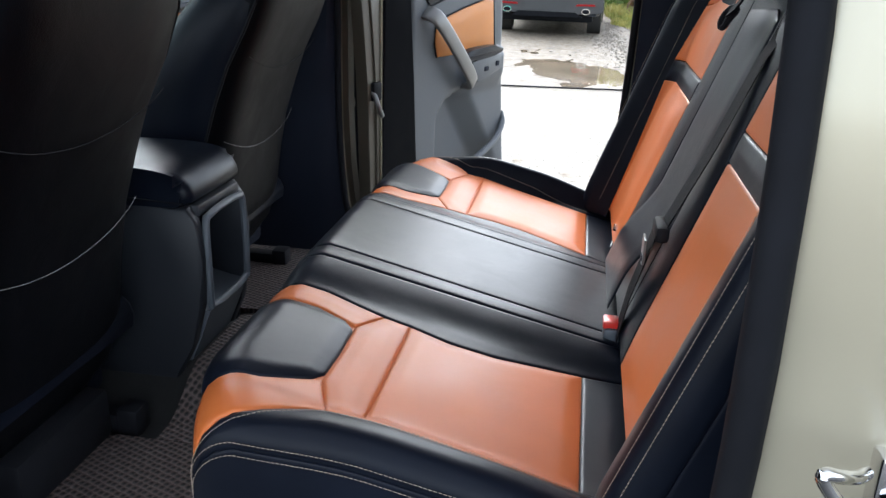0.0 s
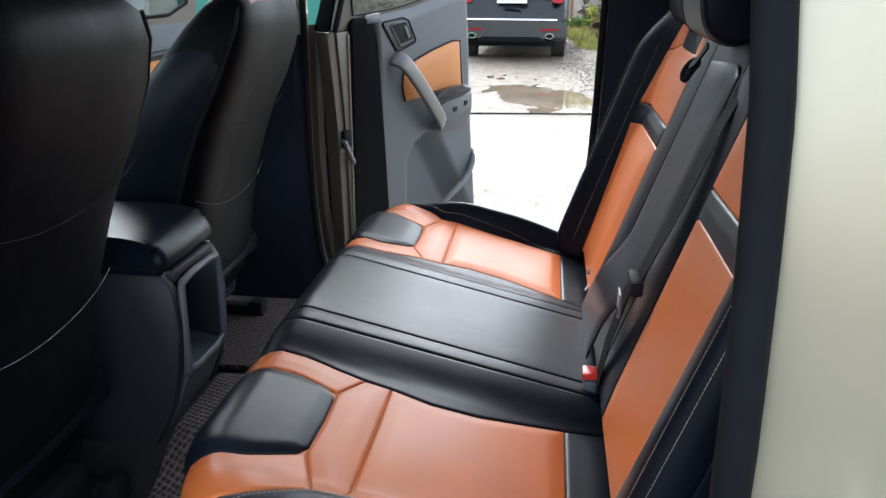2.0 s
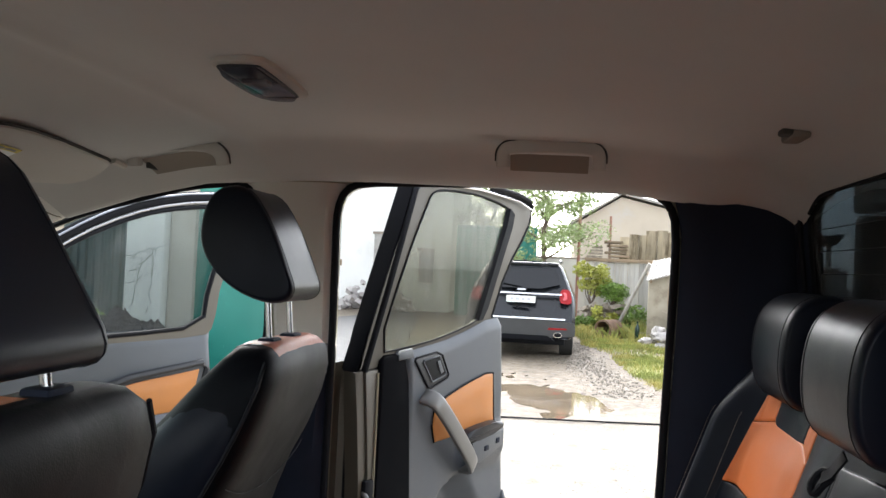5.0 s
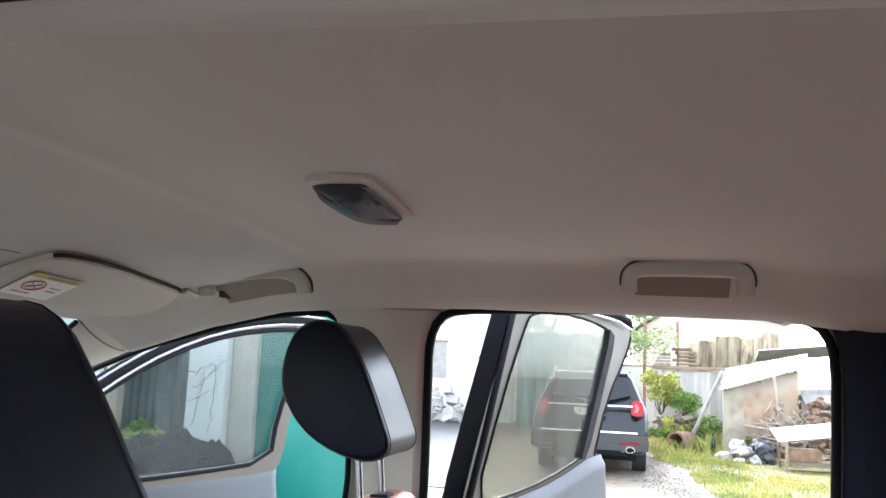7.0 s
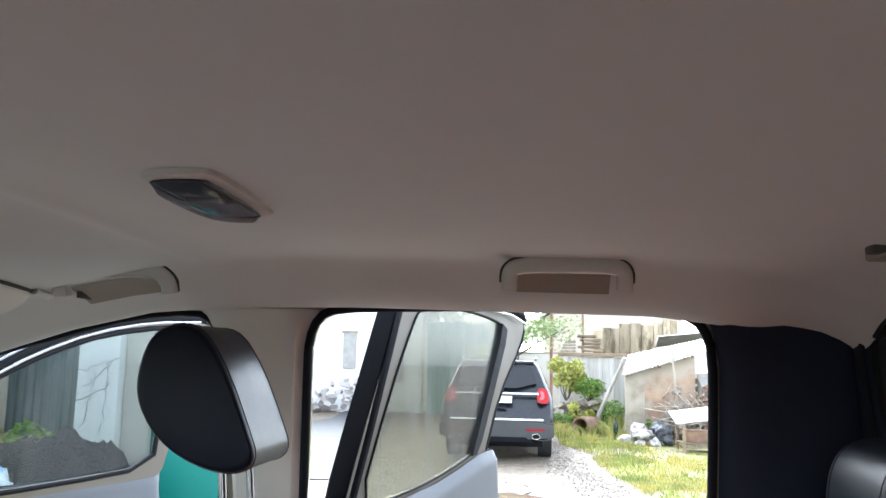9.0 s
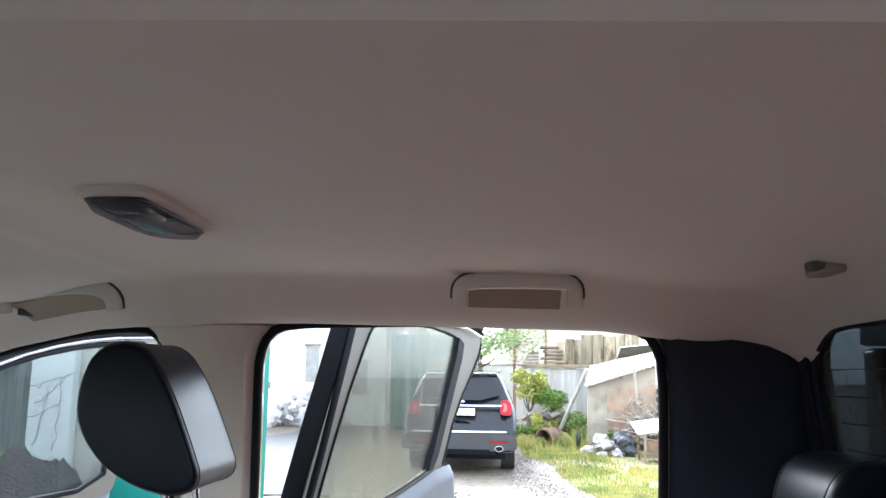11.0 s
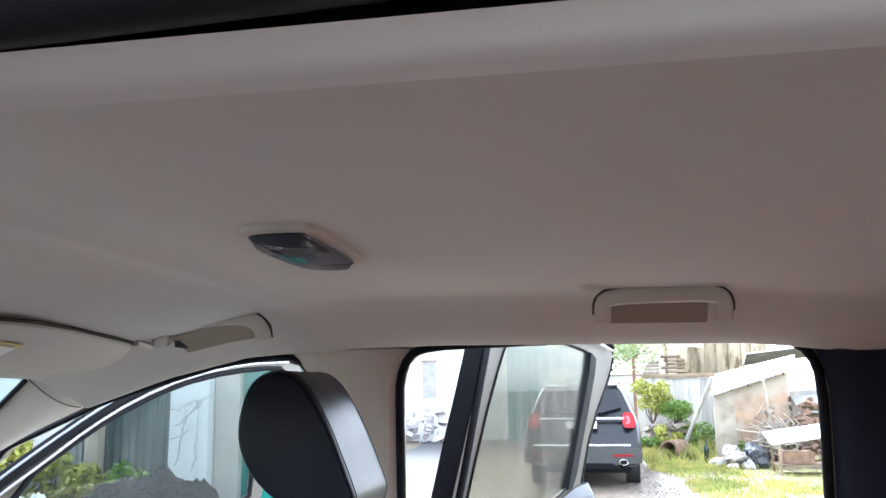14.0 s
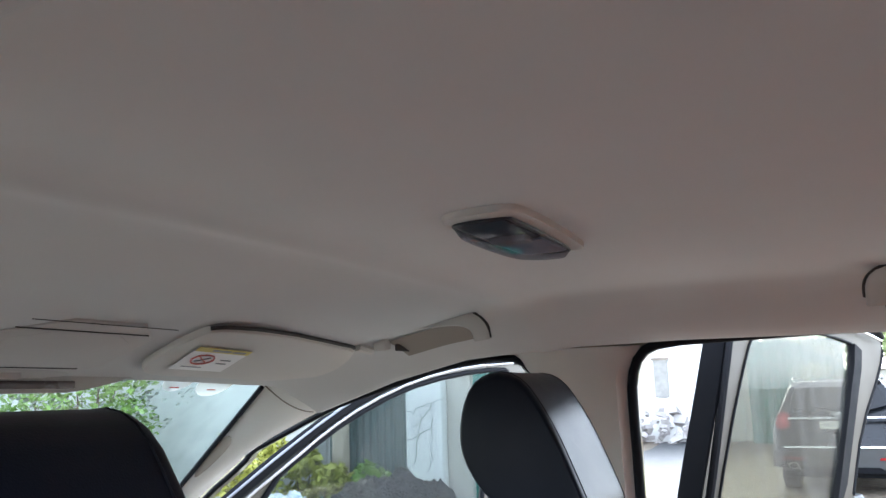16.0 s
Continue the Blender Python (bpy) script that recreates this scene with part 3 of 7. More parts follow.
# ---- the rear bench ----
def cushion(u, v, h):
    """Seat surface: u runs from the front roll to the back, v across, h off the surface."""
    a = abs(v)
    uc, r = -0.645 + 0.055 * step(0.52, 0.74, a), 0.055
    slope = lambda x: 0.638 - 0.24 * x
    n = V(0.23, 0, 0.97)
    if u >= uc:
        p = V(u, v, slope(u))
    else:
        d = uc - u
        t = min(d / r, 1.45)
        p = V(uc - r * math.sin(t), v, slope(uc) - r * (1 - math.cos(t)))
        if d / r > 1.45:
            e = d - 1.45 * r
            p += V(0.02 * e, 0, -e)
        n = V(-math.sin(t) + 0.23 * math.cos(t), 0, math.cos(t)).normalized()
    rise = (0.056 * step(0.632, 0.676, a) if v > 0 else 0.036 * step(0.59, 0.66, a)) * step(-0.66, -0.40, u) * (1 - 0.35 * step(-0.30, -0.08, u)) + 0.026 * (1 - step(0.180, 0.290, a)) * step(-0.80, -0.62, u)
    p.z += rise
    if a > 0.672:
        d = a - 0.672
        r2 = 0.038
        t = min(d / r2, 1.5)
        s = 1 if v > 0 else -1
        p.y = s * (0.672 + r2 * math.sin(t))
        p.z -= r2 * (1 - math.cos(t)) + max(0, d - 1.5 * r2)
        n = (n + V(0, s * math.sin(t) * 1.4, -0.3 * math.sin(t))).normalized()
    return p + n * h


def back(v, w, h):
    """Backrest surface: v across, w height."""
    a = abs(v)
    x = 0.03 + 0.35 * (w - 1.06)
    x -= (0.075 * step(0.585, 0.665, a) if v > 0 else 0.038 * step(0.57, 0.635, a)) * step(1.42, 1.22, w)
    n = V(-0.94, 0, 0.33)
    p = V(x, v, w)
    if w > 1.33:
        d = w - 1.33
        t = min(d / 0.05, 1.5)
        p = V(x - 0.35 * d + 0.05 * (1 - math.cos(t)) + max(0, d - 0.075), v, 1.33 + 0.05 * math.sin(t))
        n = V(-math.cos(t), 0, math.sin(t))
    if a > 0.655:
        d = a - 0.655
        t = min(d / 0.04, 1.5)
        s = 1 if v > 0 else -1
        p.y = s * (0.655 + 0.04 * math.sin(t))
        p.x += 0.04 * (1 - math.cos(t)) + max(0, d - 0.06)
        n = (n + V(0, s * math.sin(t) * 1.5, 0)).normalized()
    return p + n * h


def flip(pts, s):
    return [(u, v * s) for u, v in pts]


def flipb(pts, s):
    return [(v * s, w) for v, w in pts]


bench = thing("rear_bench_seat", "black leather rear bench seat with orange panels and tan stitching", "car seat")

FR = -0.86   # how far the front roll runs down
OUT = [(FR, 0.70), (-0.66, 0.703), (-0.61, 0.688), (-0.56, 0.662), (-0.49, 0.640)]
INN = [(FR, 0.285), (-0.65, 0.288), (-0.60, 0.287), (-0.54, 0.302), (-0.494, 0.312)]
for s in (-1, 1):
    q = lambda pts: flip(pts, s)
    def pan(name, material, low, high, left, right, label="", **k):
        bm = cloth(bmesh.new(), cushion, q(low), q(high), q(left), q(right), **k)
        return part(name, bm, material, bench, label)
    fo, fi, ri, ro = (FR, 0.598), (FR, 0.352), (-0.545, 0.365), (-0.54, 0.55)
    pan("front_pad", M_BLACK, [fi, fo], [ri, (-0.527, 0.385), (-0.525, 0.46), (-0.527, 0.53), ro], [fi, (-0.66, 0.352), (-0.60, 0.348), ri], [fo, (-0.66, 0.598), (-0.60, 0.582), ro], "black leather pad", puff=0.010, soft=0.02, n=34, m=36)
    pan("outer_stripe", M_ORANGE, [fo, (FR, 0.70)], [(-0.527, 0.545), (-0.49, 0.640)], [fo, (-0.66, 0.598), (-0.60, 0.584), (-0.527, 0.545)], OUT, "orange leather stripe", m=26)
    pan("inner_stripe", M_ORANGE, [(FR, 0.285), fi], [(-0.494, 0.312), (-0.528, 0.372)], INN, [fi, (-0.66, 0.350), (-0.60, 0.346), (-0.528, 0.372)], "orange leather stripe", m=26, puff=0.005)
    pan("wedge_panel", M_ORANGE, [(-0.494, 0.312), (-0.528, 0.372), (-0.524, 0.46), (-0.527, 0.545), (-0.49, 0.640)], [(-0.448, 0.315), (-0.448, 0.642)], [(-0.494, 0.312), (-0.448, 0.315)], [(-0.49, 0.640), (-0.448, 0.642)], "orange leather panel", n=40, m=30, puff=0.006, soft=0.012)
    pan("seat_panel", M_ORANGE, [(-0.448, 0.315), (-0.448, 0.642)], [(-0.157, 0.293), (-0.157, 0.615)], [(-0.448, 0.315), (-0.38, 0.328), (-0.30, 0.325), (-0.157, 0.293)], [(-0.448, 0.642), (-0.3, 0.635), (-0.157, 0.615)], "orange leather main panel", puff=0.010, soft=0.014, n=54, m=50)
    pan("rear_strip", M_BLACK, [(-0.157, 0.293), (-0.157, 0.615)], [(-0.03, 0.26), (-0.03, 0.62)], [(-0.157, 0.293), (-0.03, 0.26)], [(-0.157, 0.615), (-0.03, 0.62)], puff=0.006)
    pan("outer_bolster", M_BLACK, OUT + [(-0.448, 0.642), (-0.3, 0.635), (-0.157, 0.615), (-0.03, 0.62)], [(FR, 0.716), (-0.66, 0.728), (-0.4, 0.73), (-0.03, 0.72)], [(FR, 0.70), (FR, 0.716)], [(-0.03, 0.62), (-0.03, 0.72)], puff=0.008, n=40, m=24)
    pan("side_panel", M_BLACK, [(FR, 0.716), (-0.66, 0.728), (-0.4, 0.73), (-0.03, 0.72)], [(FR, 0.93), (-0.03, 0.93)], [(FR, 0.716), (FR, 0.93)], [(-0.03, 0.72), (-0.03, 0.93)], puff=0.008, n=40, m=14)
    pan("inner_strip", M_BLACK, [(FR, 0.15), (-0.03, 0.148)], [(FR, 0.20), (-0.66, 0.198), (-0.03, 0.190)], [(FR, 0.15), (FR, 0.20)], [(-0.03, 0.148), (-0.03, 0.190)], puff=0.004, n=40, m=14)
    pan("inner_bolster", M_BLACK, [(FR, 0.20), (-0.66, 0.198), (-0.03, 0.190)], INN + [(-0.448, 0.315), (-0.38, 0.328), (-0.30, 0.325), (-0.157, 0.293), (-0.03, 0.26)], [(FR, 0.20), (FR, 0.285)], [(-0.03, 0.190), (-0.03, 0.26)], puff=0.006, n=44, m=30)
bm = cloth(bmesh.new(), cushion, [(FR, -0.148), (-0.03, -0.148)], [(FR, 0.148), (-0.03, 0.148)], [(FR, -0.148), (FR, 0.148)], [(-0.03, -0.148), (-0.03, 0.148)], puff=0.003, sink=0.004, soft=0.012, n=60, m=70)
part("centre_panel", bm, M_BLACK, bench)
for s in (-1, 1):
    bm = patch(bmesh.new(), lambda u, v: cushion(u, v * s, -0.0022), span(-0.80, -0.44, 24), span(0.30, 0.66, 20))
    part("nose_lining", bm, M_ORANGE, bench, "orange leather under the pad")
part("cushion_base", newbox(-0.675, 0.02, -0.665, 0.665, 0.45, 0.63, bev=0.03), M_TRIM, bench, "black seat base")

# backrest panels
for s in (-1, 1):
    q = lambda pts: flipb(pts, s)
    def bpan(name, material, low, high, left, right, label="", **k):
        bm = cloth(bmesh.new(), back, q(low), q(high), q(left), q(right), **k)
        return part(name, bm, material, bench, label)
    bpan("lower_back_panel", M_ORANGE, [(0.285, 0.70), (0.598, 0.70)], [(0.265, 1.052), (0.30, 1.055), (0.57, 1.055), (0.615, 1.05)], [(0.285, 0.70), (0.272, 0.76), (0.265, 1.052)], [(0.598, 0.70), (0.615, 1.05)], "orange leather backrest panel", puff=0.014, soft=0.04, n=24, m=30)
    bpan("lumbar_band", M_BLACK, [(0.265, 1.053), (0.615, 1.052)], [(0.262, 1.10), (0.615, 1.102)], [(0.265, 1.053), (0.262, 1.10)], [(0.615, 1.052), (0.615, 1.102)], "black leather band", puff=0.008, soft=0.02)
    bpan("upper_back_panel", M_ORANGE, [(0.262, 1.101), (0.615, 1.103)], [(0.262, 1.225), (0.31, 1.25), (0.50, 1.255), (0.605, 1.235)], [(0.262, 1.101), (0.262, 1.225)], [(0.615, 1.103), (0.605, 1.235)], "orange leather backrest panel", puff=0.012, soft=0.04, n=24, m=20)
    bpan("bib", M_BLACK, [(0.31, 1.252), (0.33, 1.246), (0.48, 1.246), (0.50, 1.256)], [(0.325, 1.42), (0.52, 1.42)], [(0.31, 1.252), (0.325, 1.42)], [(0.50, 1.256), (0.52, 1.42)], "black leather patch", puff=0.010, soft=0.03)
    bpan("inner_shoulder", M_ORANGE, [(0.262, 1.226), (0.31, 1.252)], [(0.275, 1.42), (0.325, 1.42)], [(0.262, 1.226), (0.275, 1.42)], [(0.31, 1.252), (0.325, 1.42)], "orange leather stripe", puff=0.006)
    bpan("outer_shoulder", M_ORANGE, [(0.50, 1.256), (0.605, 1.236)], [(0.52, 1.42), (0.588, 1.42)], [(0.50, 1.256), (0.52, 1.42)], [(0.605, 1.236), (0.588, 1.42)], "orange leather stripe", puff=0.006)
    bpan("back_bolster", M_BLACK, [(0.598, 0.68), (0.73, 0.68)], [(0.588, 1.42), (0.72, 1.40)], [(0.598, 0.68), (0.615, 1.05), (0.615, 1.10), (0.605, 1.236), (0.588, 1.42)], [(0.73, 0.68), (0.73, 1.40)], puff=0.014, soft=0.05, n=20, m=44)
    bpan("back_side", M_BLACK, [(0.73, 0.68), (0.84, 0.68)], [(0.72, 1.40), (0.84, 1.38)], [(0.73, 0.68), (0.73, 1.40)], [(0.84, 0.68), (0.84, 1.38)], puff=0.004)
    bpan("inner_back_strip", M_BLACK, [(0.135, 0.70), (0.285, 0.70)], [(0.135, 1.42), (0.275, 1.42)], [(0.135, 0.70), (0.135, 1.42)], [(0.285, 0.70), (0.272, 0.76), (0.265, 1.052), (0.262, 1.101), (0.262, 1.226), (0.275, 1.42)], puff=0.010, n=14, m=40)
bm = cloth(bmesh.new(), back, [(-0.135, 0.70), (0.135, 0.70)], [(-0.135, 1.42), (0.135, 1.42)], [(-0.135, 0.70), (-0.135, 1.42)], [(0.135, 0.70), (0.135, 1.42)], puff=-0.01, n=10, m=20)
part("centre_back", bm, M_BLACK, bench)
part("backrest_shell", prism(bmesh.new(), [(-0.045, 0.62), (0.02, 0.62), (0.16, 0.9), (0.185, 1.36), (0.14, 1.345), (0.075, 1.15)], XZ, -0.66, 0.66, 0.012), M_TRIM, bench, "black backrest shell")


def armrest():
    """Folded-up centre armrest in the backrest."""
    f = lambda v, w, h: back(v, w, h + 0.002 + 0.03 * step(0.92, 0.78, w))
    a = 0.120
    bm = cloth(bmesh.new(), f, [(-a, 0.72), (a, 0.72)], [(-a, 1.252), (-0.085, 1.268), (0.03, 1.262), (a, 1.255)], [(-a - 0.005, 0.72), (-a, 1.252)], [(a + 0.005, 0.72), (a, 1.255)], puff=0.006, sink=0.008, soft=0.014, n=30, m=50)
    part("armrest", bm, M_BLACK, bench, "folded black leather centre armrest")


armrest()


# tan stitching of the bench
for s in (-1, 1):
    bm = bmesh.new()
    for k in (0.004,):
        pts = [cushion(u, v * s, 0.004) for u, v in resample([(p[0], p[1] + 0.012) for p in OUT] + [(-0.448, 0.654), (-0.3, 0.647), (-0.157, 0.627)], 60)]
        stitch(bm, pts)
    for dv in (-0.009, 0.009):
        stitch(bm, [cushion(u, v * s, 0.004) for u, v in resample([(FR + 0.05, 0.722 + dv), (-0.66, 0.729 + dv), (-0.4, 0.73 + dv), (-0.05, 0.722 + dv)], 60)])
    for off in (0.0, 0.052, 0.068):
        stitch(bm, [back((0.622 + off) * s, w, 0.004 + 0.012 * step(0, 0.02, off)) for w in span(0.72, 1.25, 40)])
    ob = part("stitching", bm, M_THREAD, bench, "tan double stitching", smooth=0)
    ob["kind"] = "stuff"


def headrest(name, owner, profile, y0, y1, post_x, post_z0, post_z1, material, bev=0.028, start=0.86):
    """A padded headrest on two chrome posts: side profile in (x, z), run across from y0 to y1."""
    pts = soften(profile, 2)
    bm = bmesh.new()
    cx, cz = sum(p[0] for p in pts) / len(pts), sum(p[1] for p in pts) / len(pts)
    w = (y1 - y0) / 2
    rings = []
    edge = [start + (1 - start) * k for k in (0.0, 0.2, 0.4, 0.6, 0.78, 0.9, 0.97, 1.0)]
    for t in [-e for e in edge[::-1]] + span(-start * 0.8, start * 0.8, 7) + edge:
        a = abs(t)
        k = 1 - bev * 4.0 * (1 - math.sqrt(max(0.0, 1 - (max(0, a - start) / (1 - start)) ** 2)))
        rings.append([(cx + (x - cx) * k, (y0 + y1) / 2 + w * t, cz + (z - cz) * k) for x, z in pts])
    loft(bm, rings)
    ob = part(name, bm, material, owner, smooth=50)
    for k in (7, -8):
        part("seam", tube(bmesh.new(), rings[k], 0.0012, 5, closed=True, up=V(0, 1, 0)), M_RUBBER, ob)
    for y in ((y0 + y1) / 2 - 0.065, (y0 + y1) / 2 + 0.065):
        part("post", tube(bmesh.new(), [(post_x[0], y, post_z0), (post_x[1], y, post_z1)], 0.0065, 12), M_POST, ob, "chrome headrest post")
        c = newbox(post_x[0] - 0.018, post_x[0] + 0.018, y - 0.024, y + 0.024, post_z0 - 0.004, post_z0 + 0.012, bev=0.005)
        part("post_collar", c, M_TRIM, ob)
    return ob


def moved(pts, dx, dz):
    return [(x + dx, z + dz) for x, z in pts]


REST = [(0.026, 1.42), (0.028, 1.34), (0.055, 1.300), (0.105, 1.297), (0.135, 1.33), (0.158, 1.42), (0.165, 1.485), (0.14, 1.517), (0.08, 1.514), (0.042, 1.482)]
headrest("headrest", bench, moved(REST, 0.035, 0.0), 0.335, 0.575, (0.135, 0.14), 1.372, 1.42, M_BLACK, 0.032, 0.80)
headrest("headrest", bench, REST, -0.12, 0.12, (0.12, 0.125), 1.36, 1.42, M_BLACK, 0.032, 0.80)
headrest("headrest", bench, moved(REST, 0.035, 0.035), -0.575, -0.335, (0.135, 0.14), 1.372, 1.45, M_BLACK, 0.032, 0.80)
settle(bench, (-0.3, 0, 0.45))

# ---- front seats ----
def section(xr, xf, y, hw, n=36, e=4.5):
    c, d = (xr + xf) / 2, (xr - xf) / 2
    out = []
    for k in range(n):
        a = math.tau * k / n
        ca, sa = math.cos(a), math.sin(a)
        out.append((c + d * math.copysign(abs(ca) ** (2 / e), ca), y + hw * math.copysign(abs(sa) ** (2 / e), sa)))
    return out


SHELL = [(0.46, -1.17, -1.38, 0.215), (0.52, -1.13, -1.37, 0.23), (0.60, -1.07, -1.36, 0.24), (0.70, -1.042, -1.35, 0.247), (0.80, -1.028, -1.33, 0.25), (0.90, -1.008, -1.30, 0.25), (1.0, -0.976, -1.26, 0.25),
            (1.08, -0.946, -1.215, 0.248), (1.16, -0.906, -1.155, 0.245), (1.235, -0.878, -1.085, 0.238), (1.298, -0.864, -1.03, 0.224), (1.34, -0.868, -0.99, 0.202), (1.361, -0.884, -0.97, 0.172), (1.368, -0.90, -0.955, 0.145)]
DREST = [(-1.105, 1.61), (-1.08, 1.672), (-1.010, 1.680), (-0.957, 1.605), (-0.909, 1.525), (-0.862, 1.452), (-0.92, 1.430), (-1.015, 1.466), (-1.085, 1.54)]
FREST = [(-1.072, 1.62), (-1.045, 1.678), (-0.975, 1.686), (-0.925, 1.615), (-0.888, 1.53), (-0.862, 1.462), (-0.92, 1.442), (-1.015, 1.478), (-1.072, 1.55)]


# Orange seat leather with the shade on the seat top put into its colour.
M_YOKE = mat("shaded_orange_leather", (0.26, 0.068, 0.027), 0.45, var=0.12, scale=8, bump=0.12, grain=600, cells=True, spec=0.35)


def front_seat(y, dx, label, drop=0.0, top=None, lift=0.0, rest=FREST):
    st = thing("car_seat", label, "car seat", "front seats")
    BACKREST = [(z + lift * step(1.15, 1.36, z), r, f, hw) for z, r, f, hw in SHELL]
    bm = bmesh.new()
    loft(bm, [[(px + dx, py, z) for px, py in section(r, f, y, hw)] for z, r, f, hw in BACKREST])
    part("backrest", bm, M_GREY, st, "charcoal leather backrest", smooth=60)
    # side bolster covers, smooth black
    for s in (-1, 1):
        bm = bmesh.new()
        def g(i, t):
            z, r, f, hw = BACKREST[int(i)]
            q = 0.16 + 0.81 * t
            x = r + (f - r) * q
            hw *= (1 - abs(2 * q - 1) ** 4.5) ** (1 / 4.5)
            env = max(0.0, min(1.0, (i - 1) / 1.5, (10 - i) / 2.5))
            return (x + dx, y + s * (hw - 0.008 + (0.012 + 0.014 * math.sin(math.pi * t)) * env), z)
        patch(bm, g, range(1, 11), span(0, 1, 15))
        part("side_bolster", bm, M_BLACK, st, "black leather side bolster")
        # piped seam along the rear edge
        part("piping", tube(bmesh.new(), [(r + (f - r) * 0.155 + dx, y + s * (hw - 0.0), z) for z, r, f, hw in BACKREST[1:12]], 0.004, 6), M_RUBBER, st)
    # orange yoke over the top
    bm = bmesh.new()
    def crown(px, py):
        """Height of the rounded seat top at a point in plan."""
        for k in range(60):
            z = 1.368 + lift - 0.0018 * k
            r, f, hw = (table([(q[0], q[c]) for q in BACKREST], z) for c in (1, 2, 3))
            if abs((px - (r + f) / 2) / ((r - f) / 2)) ** 4.5 + abs(py / hw) ** 4.5 <= 1:
                return z
        return 1.26

    def yoke(a, v):
        px, py = -0.975 + 0.098 * a, v * 0.150
        return (px + dx, y + py, crown(px, py) + 0.0022)
    if top:
        side = (-1, 1) if top is M_YOKE else (-1, 0.05)
        patch(bm, yoke, span(0, 1 if top is M_YOKE else 0.62, 26), span(*side, 31))
        part("yoke", bm, top, st, "orange leather strip over the top, passenger's coloured as shaded")
    # pocket seam on the back
    bm = bmesh.new()
    pts = []
    for t in span(-1, 1, 24):
        z = 0.855 + 0.05 * t * t
        x = table([(q[0], q[1]) for q in BACKREST], z)
        pts.append((x + dx + 0.0015 - 0.012 * abs(t) ** 5, y + t * 0.226, z))
    tube(bm, pts, 0.0005, 5)
    part("pocket_seam", bm, M_INK, st, "pale seam of the back pocket")
    bm = bmesh.new()
    tube(bm, [(x + 0.001, py, z + 0.20) for x, py, z in [(p[0] + table([(q[0], q[1]) for q in BACKREST], p[2] + 0.20) - table([(q[0], q[1]) for q in BACKREST], p[2]), p[1], p[2]) for p in pts]], 0.0010, 5)
    part("back_seam", bm, M_RUBBER, st)
    # cushion and its base
    prof = soften([(-1.06, 0.60), (-1.05, 0.70), (-1.2, 0.735), (-1.45, 0.75), (-1.60, 0.765), (-1.66, 0.73), (-1.65, 0.62)], 2)
    bm = bmesh.new()
    prism(bm, moved(prof, dx, 0), XZ, y - 0.25, y + 0.25, 0.02, 3)
    part("seat_cushion", bm, M_BLACK, st)
    part("seat_base", newbox(-1.55 + dx, -1.12 + dx, y - 0.22, y + 0.22, 0.50, 0.62, bev=0.02), M_TRIM, st)
    for s in (-1, 1):
        r = part("rail", newbox(-1.65 + dx, -1.05 + dx, y + s * 0.19 - 0.022, y + s * 0.19 + 0.022, 0.425, 0.47, bev=0.006), M_RUBBER, st, "black steel seat rail")
        part("rail_cap", newbox(-1.075 + dx, -1.03 + dx, y + s * 0.19 - 0.026, y + s * 0.19 + 0.026, 0.425, 0.485, bev=0.008), M_RUBBER, r)
        part("leg", newbox(-1.25 + dx, -1.20 + dx, y + s * 0.19 - 0.012, y + s * 0.19 + 0.012, 0.46, 0.56), M_TRIM, st)
    headrest("headrest", st, moved(rest, dx, -drop), y - 0.115, y + 0.09, (-0.925 + dx, -0.935 + dx), 1.364 + lift, 1.47 - drop, M_BLACK, 0.024)
    return settle(st, (-1.3 + dx, y, 0.425))


front_seat(0.45, 0.0, "black leather front passenger seat with chrome headrest posts", top=M_YOKE)
driver = front_seat(-0.45, 0.035, "black leather driver seat with chrome headrest posts", 0.030, M_ORANGE, 0.012, DREST)
unit = thing("under_seat_box", "black plastic box on the floor under the driver seat", "box")
part("case", newbox(-1.30, -1.035, -0.56, -0.30, 0.442, 0.545, bev=0.012), M_RUBBER, unit)
part("bolt", tube(bmesh.new(), [(-1.15, -0.299, 0.50), (-1.15, -0.290, 0.50)], 0.006, 8), M_CHROME, unit)
settle(unit, (-1.17, -0.43, 0.442))

# ---- fittings of the cab ----
# Dark tone for the shadow lines at handles, visor and console lid.
M_GAP = mat("gap_shadow_brown", (0.035, 0.030, 0.027), 0.8, bump=0)


